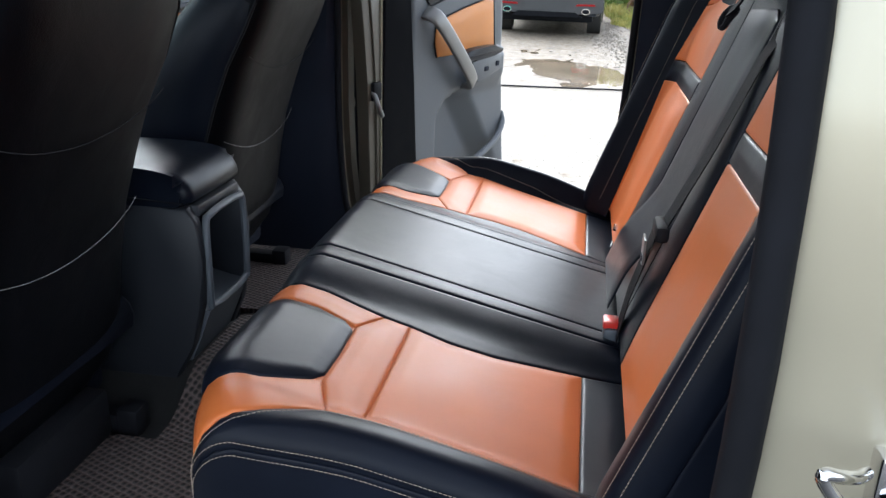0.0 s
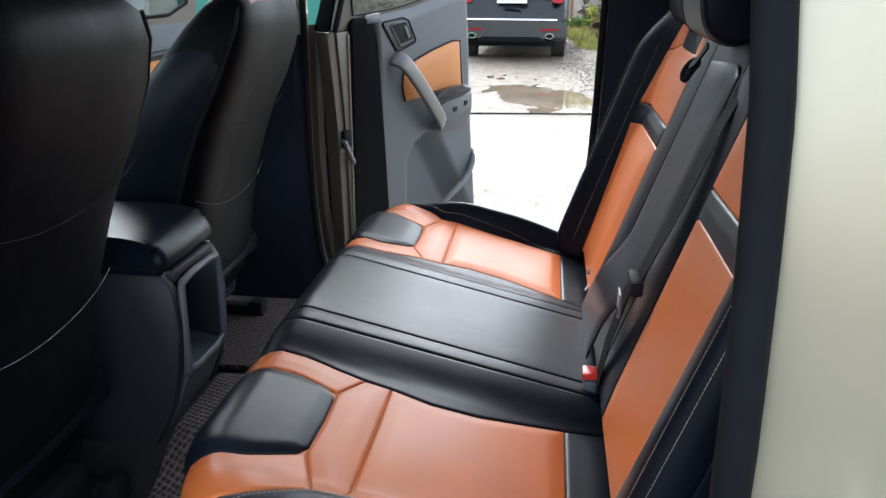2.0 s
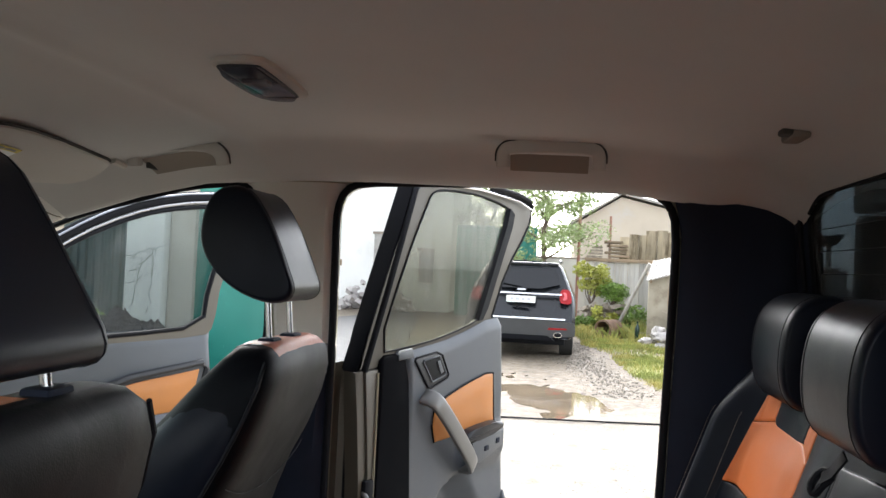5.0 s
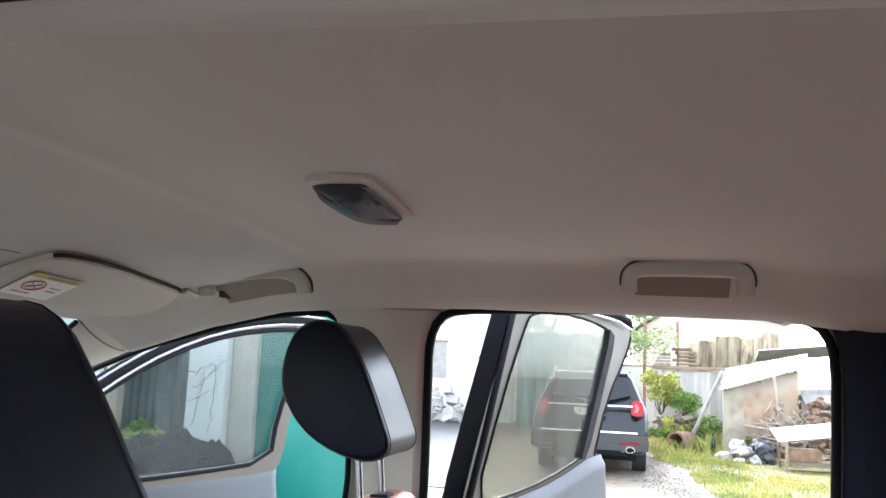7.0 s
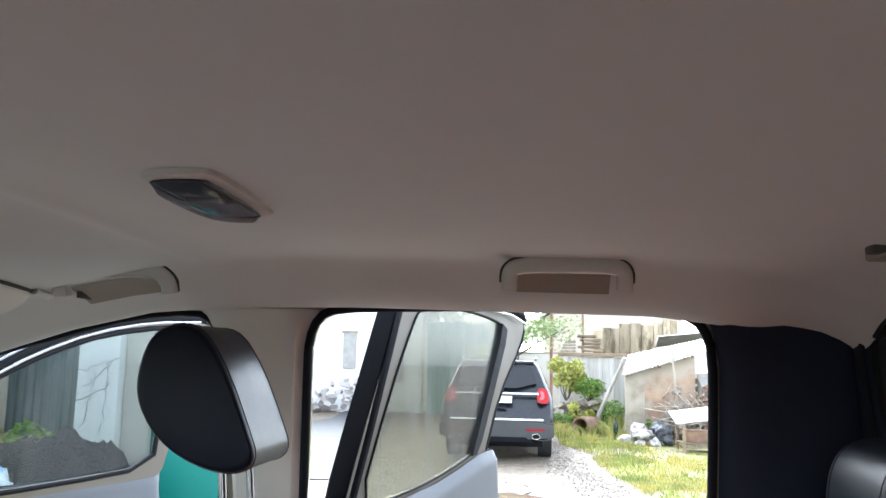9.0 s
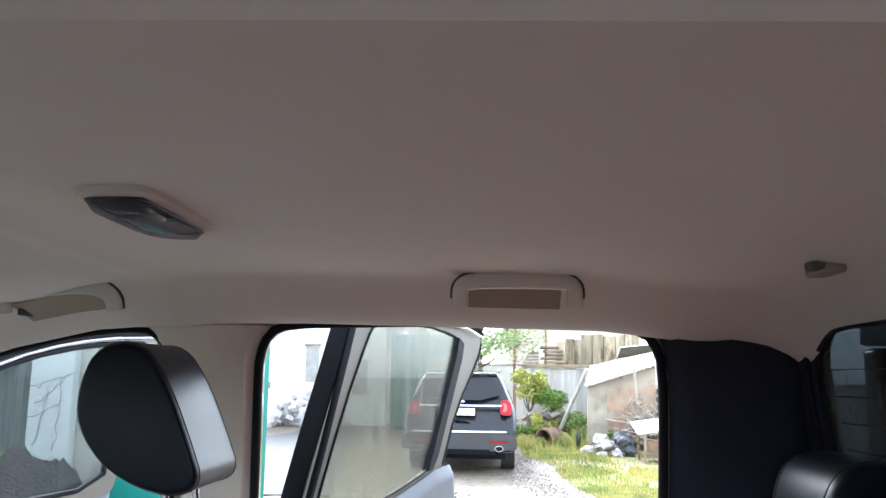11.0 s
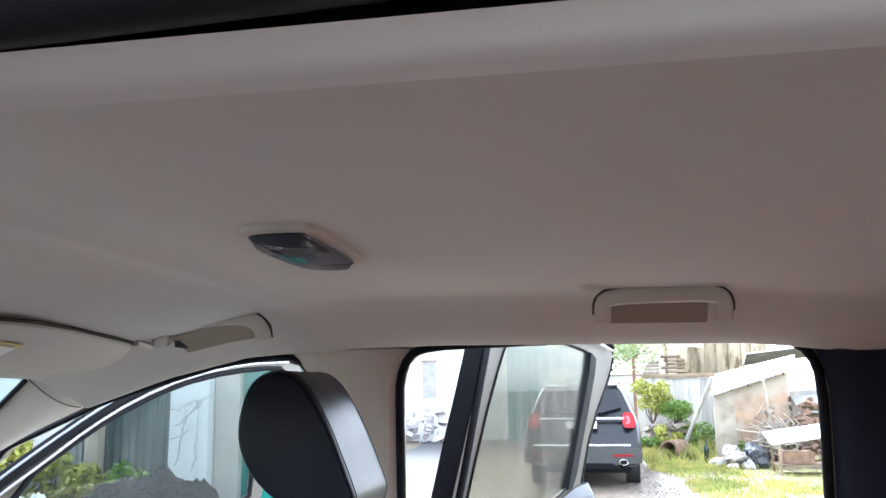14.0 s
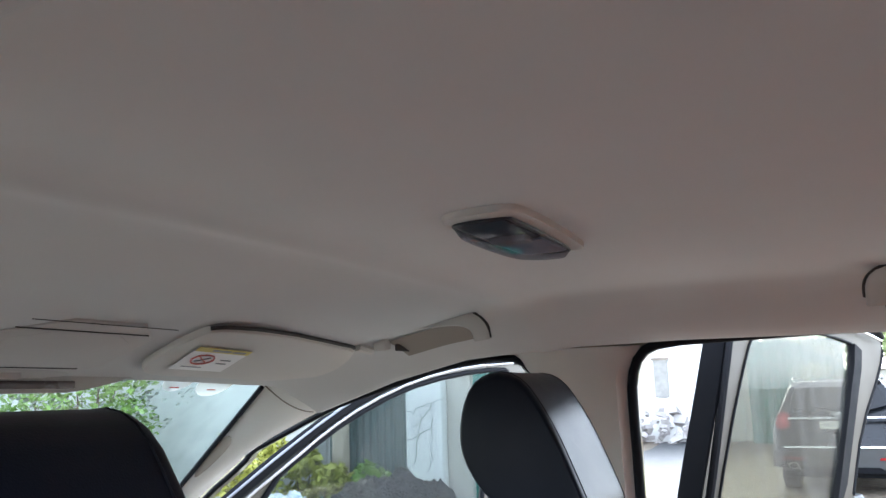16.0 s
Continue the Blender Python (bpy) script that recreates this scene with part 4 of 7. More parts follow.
def grab(path, half, hollow, label):
    """A roof-rail handle: a flat U-shaped bar in front of a patch coloured as a shaded hollow. Path and hollow in (x,
    z).
    """
    g = thing("grab_handle", label, "grab handle", "roof grab handles")
    top = max(q for p, q in path)
    def place(p, q, d=0.0):
        y = 0.556 + (top - q) * 0.30 + d
        return (p, y, q - 0.008 - 0.25 * (0.6 - y))
    p0, p1 = path[0], path[-1]
    line = [place(*p) for p in soften(path, 2, False)]
    part("bar", tube(bmesh.new(), line, 0.01, 20, flat=(half, 0.010), up=V(0, 1, 0.0), square=True), M_BEIGE, g)
    bm = bmesh.new()
    patch(bm, lambda x, y: (x, y, roof_z(x, y) - 0.0025), span(hollow[0], hollow[1], 12), span(0.570, 0.656, 12))
    part("recess", bm, M_RECESS, g, "patch behind the bar, coloured as a shaded hollow")
    rim = [(p, q + half + 0.003) for p, q in path if q > top - 0.03]
    edge = soften([(path[1][0] - half, path[1][1] - 0.02)] + [(path[1][0] - half, rim[0][1] - 0.01)] + rim[1:-1] + [(path[-2][0] + half, rim[-1][1] - 0.01), (path[-2][0] + half, path[-2][1] - 0.02)], 2, False)
    part("gap", tube(bmesh.new(), [place(p, q, -0.001) for p, q in edge], 0.0036, 6), M_GAP, g, "dark line for the shadow round the handle")
    part("pivot_slot", newbox(hollow[0] + 0.004, hollow[0] + 0.012, 0.592, 0.640, roof_z(hollow[0], 0.61) - 0.010, roof_z(hollow[0], 0.61) + 0.004, bev=0.002), M_GAP, g)
    return settle(g, ((p0[0] + p1[0]) / 2, 0.6, min(p0[1], p1[1])))


# Beige handle plastic, its colour darkened for the shade in the hollow.
M_RECESS = mat("recess_shade_taupe", (0.235, 0.20, 0.165), 0.85, var=0.05, scale=6, bump=0.1, grain=600)
grab([(-0.478, 1.781), (-0.478, 1.814), (-0.464, 1.827), (-0.38, 1.828), (-0.284, 1.827), (-0.269, 1.814), (-0.269, 1.779)], 0.0150,
     (-0.466, -0.288), "beige plastic folding grab handle above the rear door opening")
grab([(-1.352, 1.759), (-1.352, 1.790), (-1.322, 1.804), (-1.252, 1.813), (-1.182, 1.816), (-1.148, 1.807), (-1.132, 1.790), (-1.130, 1.767)], 0.0165,
     (-1.340, -1.165), "beige plastic grab handle above the front passenger door")


def dome_lamp():
    d = thing("dome_lamp", "oblong roof lamp with a clear prismatic lens, switched off", "dome lamp")
    ol = soften([(-0.888, -0.058), (-0.866, -0.086), (-0.803, -0.088), (-0.786, -0.070), (-0.794, 0.158), (-0.812, 0.180), (-0.862, 0.170), (-0.890, 0.130)], 2)
    z = roof_z(-0.82, 0)
    bm = bmesh.new()
    prism(bm, ol, XY, z + 0.012, z - 0.008, 0.004)
    part("base", bm, M_BEIGE, d)
    lens = soften([(-0.880, -0.050), (-0.862, -0.066), (-0.812, -0.064), (-0.803, -0.055), (-0.810, 0.145), (-0.822, 0.160), (-0.858, 0.154), (-0.882, 0.118)], 2)
    bm = bmesh.new()
    c = Vector((-0.845, 0.048))
    loft(bm, [[(*(c + (Vector(p) - c) * k), z - h) for p in lens] for k, h in ((1.0, 0.006), (0.985, 0.012), (0.90, 0.020), (0.6, 0.024))])
    part("lens", bm, M_LENS, d, "clear smoky lens")
    bm = bmesh.new()
    box(bm, -0.872, -0.815, 0.055, 0.140, z - 0.013, z - 0.0085, bev=0.003)
    part("reflector", bm, mat("lamp_reflector", (0.50, 0.50, 0.54), 0.35, 0.0, bump=0), d)
    part("housing", newbox(-0.872, -0.815, -0.055, 0.050, z - 0.010, z - 0.0085), mat("lamp_housing", (0.06, 0.06, 0.075), 0.4, bump=0), d)
    part("switch", newbox(-0.866, -0.822, 0.020, 0.046, z - 0.017, z - 0.009, bev=0.003), M_BEIGE, d)
    part("rim", tube(bmesh.new(), [(x, y, z - 0.010) for x, y in lens], 0.0014, 6, closed=True), M_DARK, d)
    return settle(d, (-0.82, 0, z))


dome_lamp()


def front_z(x):
    return table([(-1.75, 1.650), (-1.526, 1.712), (-1.435, 1.738), (-1.38, 1.752), (-1.33, 1.758)], x)


def visor():
    v = thing("sun_visor", "folded beige sun visor with a printed airbag warning label", "sun visor")
    ol = resample(soften([(-1.385, 0.114), (-1.362, 0.126), (-1.357, 0.20), (-1.376, 0.36), (-1.388, 0.510), (-1.406, 0.556), (-1.45, 0.590), (-1.50, 0.606), (-1.555, 0.59), (-1.582, 0.52), (-1.586, 0.33), (-1.584, 0.20), (-1.555, 0.142), (-1.47, 0.120)], 2), 70)
    vz = lambda x, y: min(front_z(x), roof_z(x, y) - 0.010)
    bm = bmesh.new()
    rings = [[(-1.47 + (x + 1.47) * k, 0.36 + (y - 0.36) * k, vz(-1.47 + (x + 1.47) * k, 0.36 + (y - 0.36) * k) + d) for x, y in ol] for k, d in ((0.94, 0.016), (1.0, 0.012), (1.0, 0.006), (0.985, 0.001), (0.96, 0.0), (0.7, -0.001), (0.4, -0.001), (0.1, -0.001))]
    loft(bm, rings)
    part("panel", bm, M_BEIGE, v)
    # Dark tube along the visor's edge stands in for its shadow.
    gap = [(-1.374, 0.118), (-1.358, 0.132), (-1.353, 0.20), (-1.372, 0.36), (-1.384, 0.510), (-1.397, 0.546)]
    part("shadow_gap", tube(bmesh.new(), [(x, y, vz(x, y) + 0.007) for x, y in resample(gap, 30)], 0.0036, 6), M_GAP, v)
    part("hinge_arm", tube(bmesh.new(), [(-1.388, 0.585, vz(-1.39, 0.585) + 0.008), (-1.385, 0.53, vz(-1.385, 0.53) + 0.008)], 0.009, 8), M_BEIGE, v)
    # the label: white card, yellow head, a red ring with a bar, grey print
    a, b = V(-1.425, 0.150, front_z(-1.425) - 0.003), V(-1.437, 0.285, front_z(-1.437) - 0.003)
    e1, e2 = b - a, V(-0.105, 0.035, -0.0295)
    def card(name, s0, s1, t0, t1, m, lift):
        bm = bmesh.new()
        n = V(0.27, 0, -0.96) * lift
        f = [bm.verts.new(a + e1 * s + e2 * t + n) for s, t in ((s0, t0), (s1, t0), (s1, t1), (s0, t1))]
        bm.faces.new(f)
        g = bmesh.ops.extrude_face_region(bm, geom=bm.faces[:])["geom"]
        for q in g:
            if isinstance(q, bmesh.types.BMVert):
                q.co -= V(0.27, 0, -0.96) * 0.0006
        return part(name, bm, m, lab if name != "label_card" else v, smooth=0)
    lab = None
    lab = card("label_card", 0, 1, 0, 1, M_WHITE, 0.0008)
    card("heading", 0, 1, 0, 0.17, M_YELLOW, 0.0016)
    for i, (s0, s1) in enumerate(((0.28, 0.62), (0.66, 0.9))):
        card("print_bar", s0, s1, 0.05, 0.12, M_INK, 0.0024)
    for t in (0.45, 0.60):
        card("print_bar", 0.66, 0.86, t, t + 0.04, M_INK, 0.0016)
    for t in (0.82,):
        card("print_bar", 0.14, 0.50, t, t + 0.04, M_INK, 0.0016)
    bm = bmesh.new()
    cc = a + e1 * 0.32 + e2 * 0.48 + V(0.27, 0, -0.96) * 0.0022
    tube(bm, [cc + e1 * 0.19 * math.cos(k * math.tau / 24) + e2 * 0.20 * math.sin(k * math.tau / 24) for k in range(24)], 0.0014, 5, closed=True)
    part("warning_ring", bm, M_REDINK, lab)
    bm = bmesh.new()
    tube(bm, [cc - e1 * 0.13 - e2 * 0.13, cc + e1 * 0.13 + e2 * 0.13], 0.0012, 5)
    part("warning_bar", bm, M_REDINK, lab)
    bm = bmesh.new()
    tube(bm, [cc + e1 * 0.10 - e2 * 0.10, cc - e1 * 0.10 + e2 * 0.10], 0.0012, 5)
    part("warning_bar", bm, M_INK, lab)
    return settle(v, (-1.5, 0.4, 1.75))


visor()


def overhead():
    o = thing("overhead_console", "beige overhead console with a sunglasses lid", "overhead console")
    flush = mat("warm_grey_plastic", (0.485, 0.46, 0.43), 0.7, var=0.04, scale=5, bump=0.12, grain=700)
    hx = lambda x: roof_z(x, 0.0) - 0.001
    for nm, x0, x1, y0, y1, up in (("housing", -1.625, -1.395, -0.17, 0.085, -0.003), ("lid", -1.57, -1.43, -0.15, 0.055, -0.0045), ("map_lamp", -1.62, -1.585, -0.12, 0.05, -0.004)):
        bm = bmesh.new()
        prism(bm, soften([(x0, y0), (x0, y1), (x1, y1 - 0.01), (x1, y0 + 0.01)], 1), lambda x, y, d: (x, y, hx(x) + d), up, 0.02, 0.002)
        part(nm, bm, flush, o)
    for gx, y1, r in ((-1.396, 0.075, 0.0006), (-1.427, 0.048, 0.0009), (-1.575, 0.045, 0.0007)):
        part("lid_gap", tube(bmesh.new(), [(gx, -0.16, hx(gx) - 0.0045), (gx, y1, hx(gx) - 0.0045)], r, 5), M_GAP, o)
    part("finger_notch", newbox(-1.612, -1.596, -0.075, -0.03, hx(-1.60) - 0.012, hx(-1.60) + 0.003, bev=0.003), flush, o)
    bm = bmesh.new()
    prism(bm, soften([(-0.40, 1.672), (-0.42, 1.705), (0.235, 1.708), (0.18, 1.692), (0.10, 1.676), (0.06, 1.671)], 1), lambda y, z, d: (d, y, z), -1.675, -1.622, 0.006)
    part("chin", bm, flush, o)
    part("lamp_bar", newbox(-1.624, -1.6185, -0.30, 0.078, 1.678, 1.690, bev=0.002), mat("smoky_lamp_bar", (0.075, 0.05, 0.045), 0.3, bump=0), o, "smoky map lamp bar")
    settle(o, (-1.5, 0, 1.75))


overhead()

# windscreen, its stickers, and the front pillars
def film(name, colour):
    """Thin printed film that lets daylight glow through."""
    m = bpy.data.materials.new(name)
    m.use_nodes = True
    n, l = m.node_tree.nodes, m.node_tree.links
    tr, mx = n.new("ShaderNodeBsdfTranslucent"), n.new("ShaderNodeMixShader")
    tr.inputs["Color"].default_value = n["Principled BSDF"].inputs["Base Color"].default_value = (*colour, 1)
    mx.inputs["Fac"].default_value = 0.65
    l.new(n["Principled BSDF"].outputs["BSDF"], mx.inputs[1])
    l.new(tr.outputs["BSDF"], mx.inputs[2])
    l.new(mx.outputs["Shader"], n["Material Output"].inputs["Surface"])
    return m


M_STICKER = film("white_sticker_film", (0.86, 0.85, 0.83))


def screen(y, t):
    """Windscreen point: t runs down from the roof."""
    return V(-1.675 - 0.78 * t - 0.05 * (1 - (y / 0.7) ** 2), y, 1.685 - 0.63 * t)


win = thing("window_2", "rain-spotted windscreen with two round white stickers", "windscreen", kind="structure")
bm = bmesh.new()
patch(bm, lambda y, t: screen(y * (1 + 0.16 * t), t), span(-0.60, 0.60, 20), span(-0.09, 0.95, 12))
part("pane", bm, M_GLASS, win)
rng = random.Random(5)
bm = bmesh.new()
for _ in range(1700):
    y, t = rng.uniform(-0.55, 0.45), -0.07 + 0.77 * rng.random() ** 1.3
    p, r = screen(y, t), rng.uniform(0.0018, 0.0060)
    q = p + V(-0.62, 0, 0.78) * 0.001
    vs = [bm.verts.new(q + V(-0.78, 0, -0.63) * (r * math.cos(a * math.tau / 6)) + V(0, r * math.sin(a * math.tau / 6), 0)) for a in range(6)]
    top = bm.verts.new(q + V(-0.62, 0, 0.78) * r * 0.6)
    for i in range(6):
        bm.faces.new((vs[i], vs[(i + 1) % 6], top))
ob = part("raindrop", bm, mat("water_drop", (0.75, 0.8, 0.78), 0.05, 0.2, bump=0), win, "rain drops on the glass")
ob["kind"] = "stuff"
for y, t, r in ((0.370, -0.022, 0.036), (0.468, -0.014, 0.046)):
    bm = bmesh.new()
    pts = [(y + r * math.cos(k * math.tau / 24), t + r * 0.9 * math.sin(k * math.tau / 24)) for k in range(24)]
    f = bm.faces.new([bm.verts.new(screen(a, b) + V(0.62, 0, -0.78) * 0.004) for a, b in pts])
    g = bmesh.ops.extrude_face_region(bm, geom=[f])["geom"]
    for q in g:
        if isinstance(q, bmesh.types.BMVert):
            q.co += V(0.62, 0, -0.78) * 0.001
    st = part("sticker", bm, M_STICKER, win, "round white sticker")
    bm = bmesh.new()
    for k in range(2):
        c = screen(y, t + 0.02 - k * 0.028) + V(0.62, 0, -0.78) * 0.0065
        box(bm, c.x - 0.003, c.x + 0.001, c.y - 0.011, c.y + 0.010, c.z - 0.0012, c.z + 0.0012)
    part("print_bar", bm, M_REDINK, st)
part("glass_edge", tube(bmesh.new(), [screen(0.602 * (1 + 0.16 * t), t) + V(0.004, 0, -0.004) for t in span(0, 0.95, 10)], 0.006, 6), M_RUBBER, win)

# Beige trim made lighter in colour for the daylight falling on it.
M_PILLAR = mat("daylit_pillar_plastic", (0.74, 0.72, 0.67), 0.5, var=0.04, scale=5, bump=0.12, grain=700)
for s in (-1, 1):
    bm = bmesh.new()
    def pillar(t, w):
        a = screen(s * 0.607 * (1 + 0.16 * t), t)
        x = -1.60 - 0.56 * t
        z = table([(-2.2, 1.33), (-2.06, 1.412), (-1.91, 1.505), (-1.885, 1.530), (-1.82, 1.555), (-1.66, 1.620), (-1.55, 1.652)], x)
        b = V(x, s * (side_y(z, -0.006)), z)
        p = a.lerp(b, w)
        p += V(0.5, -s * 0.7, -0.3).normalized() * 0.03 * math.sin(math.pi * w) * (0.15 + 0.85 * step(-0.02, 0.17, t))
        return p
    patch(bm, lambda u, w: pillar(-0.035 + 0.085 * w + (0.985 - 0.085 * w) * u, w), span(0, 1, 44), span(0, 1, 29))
    tagged(part("trim_a_pillar", bm, M_PILLAR), "beige plastic windscreen pillar cover, daylight lightened into its colour", "pillar trim", kind="structure")
inward = V(0.5, -0.7, -0.3).normalized()
bm = bmesh.new()
oval = soften([(0.20, 0.02), (0.17, 0.09), (0.19, 0.19), (0.23, 0.24), (0.31, 0.22), (0.35, 0.14), (0.29, 0.03)], 2)
loft(bm, [[pillar(0.26 + (t - 0.26) * k, 0.13 + (w - 0.13) * k) + inward * d for t, w in oval] for k, d in ((1.0, -0.003), (1.0, 0.004), (0.93, 0.005), (0.5, 0.005), (0.1, 0.005))])
tagged(part("trim_a_pillar_inset", bm, mat("beige_inset", (0.42, 0.38, 0.32), 0.7, bump=0.3, grain=300)), "oval inset in the pale windscreen pillar cover", "pillar trim", kind="structure")
tagged(part("trim_joint", tube(bmesh.new(), [pillar(-0.005 + 0.10 * w, w) + inward * 0.0005 for w in span(0.0, 0.92, 14)], 0.0016, 6), M_RECESS), "fine joint across the pillar cover", "trim joint", kind="structure")

# small roof clip near the rear window
clip = thing("roof_clip", "small grey belt clip on the headliner", "roof clip")
bm = newbox(0.030, 0.062, 0.205, 0.275, roof_z(0.05, 0.2) - 0.012, roof_z(0.05, 0.2) + 0.004, bev=0.005)
part("body", bm, M_RECESS, clip)
# Dark box put where the clip's open mouth lies in shade.
part("slot", newbox(0.014, 0.034, 0.205, 0.235, roof_z(0.03, 0.2) - 0.010, roof_z(0.03, 0.2) + 0.002, bev=0.004), mat("clip_shadow_plastic", (0.075, 0.068, 0.055), 0.8, bump=0), clip, "dark clip mouth")
settle(clip, (0.05, 0.2, 1.78))


# ---- centre console between the front seats ----
def console():
    c = thing("centre_console", "dark plastic centre console with padded lid and open cubby", "car console")
    body = [(-1.75, 0.46), (-1.75, 0.74), (-1.40, 0.80), (-1.05, 0.852), (-0.945, 0.850), (-0.925, 0.82), (-0.918, 0.74), (-0.925, 0.64), (-0.945, 0.56), (-0.985, 0.47)]
    # two cheeks, a back and a floor leave the cubby open
    for s in (-1, 1):
        bm = bmesh.new()
        prism(bm, body, XZ, s * 0.118, s * 0.093, 0.006)
        for v in bm.verts:
            v.co.y *= 1 + 0.25 * step(0.68, 0.46, v.co.z)
        part("side_panel", bm, M_DARK, c)
    part("cubby_back", newbox(-1.04, -1.02, -0.094, 0.094, 0.56, 0.845), M_TRIM, c)
    part("cubby_roof", newbox(-1.03, -0.928, -0.094, 0.094, 0.828, 0.852, bev=0.004), M_DARK, c)
    bm = bmesh.new()
    prism(bm, [(-1.03, 0.56), (-1.03, 0.645), (-0.96, 0.628), (-0.921, 0.622), (-0.93, 0.60), (-0.95, 0.55), (-0.985, 0.47), (-1.03, 0.47)], XZ, -0.0935, 0.0935)
    part("cubby_floor", bm, M_DOOR, c)
    bm = bmesh.new()
    fr = soften([(-0.090, 0.625), (0.090, 0.625), (0.094, 0.66), (0.092, 0.81), (0.08, 0.83), (-0.08, 0.83), (-0.092, 0.81), (-0.094, 0.66)], 1)
    tube(bm, [(-0.917 - 0.02 * abs(z - 0.73), y, z) for y, z in fr], 0.008, 8, closed=True, up=V(1, 0, 0))
    part("cubby_frame", bm, M_DOOR, c, "slate grey cubby frame")
    lid = soften([(-1.40, 0.83), (-1.40, 0.905), (-1.30, 0.925), (-1.05, 0.930), (-0.965, 0.920), (-0.935, 0.895), (-0.930, 0.862), (-0.955, 0.852), (-1.1, 0.85)], 2)
    bm = bmesh.new()
    prism(bm, lid, XZ, -0.122, 0.122, 0.022, 4)
    part("lid", bm, M_BLACK, c, "black leather armrest lid")
    part("lid_seam", tube(bmesh.new(), [(-0.945, -0.125, 0.862), (-1.1, -0.1255, 0.868), (-1.39, -0.1255, 0.85)], 0.002, 5), M_RUBBER, c)
    part("tunnel_cover", newbox(-2.0, -1.6, -0.16, 0.16, 0.46, 0.72, bev=0.04, seg=3), M_DARK, c)
    return settle(c, (-1.3, 0, 0.47))


console()

# ---- seat belts and buckles ----
belt = thing("seat_belt", "black webbing lap belt with a steel tongue hanging on the bench", "seat belt")
part("webbing", ribbon(bmesh.new(), [(0.135, -0.165, 1.34), (0.10, -0.178, 1.26), (0.062, -0.192, 1.19), (0.005, -0.212, 1.05), (-0.045, -0.222, 0.94), (-0.052, -0.225, 0.925)], 0.024, 0.0012, (0, 1, 0.1)), M_WEB, belt)
part("webbing", ribbon(bmesh.new(), [(-0.058, -0.21, 0.925), (-0.07, -0.20, 0.87), (-0.088, -0.185, 0.79), (-0.10, -0.17, 0.70)], 0.024, 0.0012, (0, 1, 0.1)), M_WEB, belt)
part("slip_bar", newbox(-0.064, -0.042, -0.256, -0.186, 0.910, 0.938, bev=0.007), M_RUBBER, belt)
part("tongue", prism(bmesh.new(), [(-0.238, 0.908), (-0.200, 0.908), (-0.200, 0.872), (-0.207, 0.862), (-0.231, 0.862), (-0.238, 0.872)], YZ, -0.078, -0.074, 0.0008), M_SILVER, belt, "steel belt tongue")
part("slot", newbox(-0.0795, -0.0775, -0.228, -0.212, 0.868, 0.878), M_TRIM, belt)
settle(belt, (-0.09, -0.2, 0.70))


def buckle(x, y, z, red=True):
    b = thing("belt_buckle", "belt buckle with a red release button at the seat gap", "belt buckle", "belt buckles")
    part("housing", newbox(x - 0.018, x + 0.012, y - 0.026, y + 0.026, z - 0.055, z, bev=0.006), mat("buckle_grey", (0.06, 0.075, 0.09), 0.4, bump=0), b)
    part("button", newbox(x - 0.020, x + 0.008, y - 0.018, y + 0.018, z - 0.004, z + 0.012, bev=0.004), M_RED, b, "red release button")
    return settle(b, (x, y, z - 0.055))


buckle(-0.105, -0.150, 0.712)
for x, y, z in ((-0.085, 0.335, 0.735), (-0.088, 0.30, 0.705)):
    b = thing("belt_anchor", "small steel belt anchor in the seat gap", "belt anchor", "belt anchors")
    part("stud", tube(bmesh.new(), [(x, y, z), (x - 0.012, y, z + 0.004)], 0.008, 10), M_CHROME, b)
    part("tab", newbox(x - 0.002, x + 0.01, y - 0.012, y + 0.012, z - 0.03, z, bev=0.003), M_TRIM, b)
pull = thing("armrest_pull", "black plastic loop for folding the armrest down", "pull loop")
part("loop", tube(bmesh.new(), soften([(0.055, 0.066, 1.262), (0.042, 0.072, 1.248), (0.036, 0.074, 1.228), (0.042, 0.066, 1.222), (0.048, 0.056, 1.24), (0.06, 0.042, 1.258)], 2), 0.006, 8, closed=True), M_RUBBER, pull)
part("strap", ribbon(bmesh.new(), [(0.07, 0.03, 1.29), (0.055, 0.04, 1.262), (0.045, 0.05, 1.25)], 0.014, 0.002, (0, 1, 0)), M_WEB, pull)
settle(pull, (0.04, 0.07, 1.2))

# ---- floor mat ----
def mat_material():
    m = mat("coil_mat", (0.030, 0.022, 0.020), 0.7, var=0.3, scale=40, bump=0, per_piece=0)
    n, l = m.node_tree.nodes, m.node_tree.links
    b = n["Principled BSDF"]
    tc, mp = n.new("ShaderNodeTexCoord"), n.new("ShaderNodeMapping")
    mp.inputs["Rotation"].default_value = (0, 0, radians(20))
    l.new(tc.outputs["Object"], mp.inputs["Vector"])
    v = n.new("ShaderNodeTexVoronoi")
    v.inputs["Scale"].default_value, v.inputs["Randomness"].default_value = 78, 0.2
    v.voronoi_dimensions = "2D"
    l.new(mp.outputs["Vector"], v.inputs["Vector"])
    r = n.new("ShaderNodeMapRange")
    r.inputs["From Min"].default_value, r.inputs["From Max"].default_value = 0.2, 0.5
    l.new(v.outputs["Distance"], r.inputs["Value"])
    mx = n.new("ShaderNodeMix")
    mx.data_type = "RGBA"
    mx.inputs["A"].default_value, mx.inputs["B"].default_value = (0.002, 0.002, 0.002, 1), (0.10, 0.072, 0.066, 1)
    l.new(r.outputs["Result"], mx.inputs["Factor"])
    l.new(mx.outputs["Result"], b.inputs["Base Color"])
    bp = n.new("ShaderNodeBump")
    bp.inputs["Strength"].default_value, bp.inputs["Distance"].default_value = 1.0, 0.006
    l.new(v.outputs["Distance"], bp.inputs["Height"])
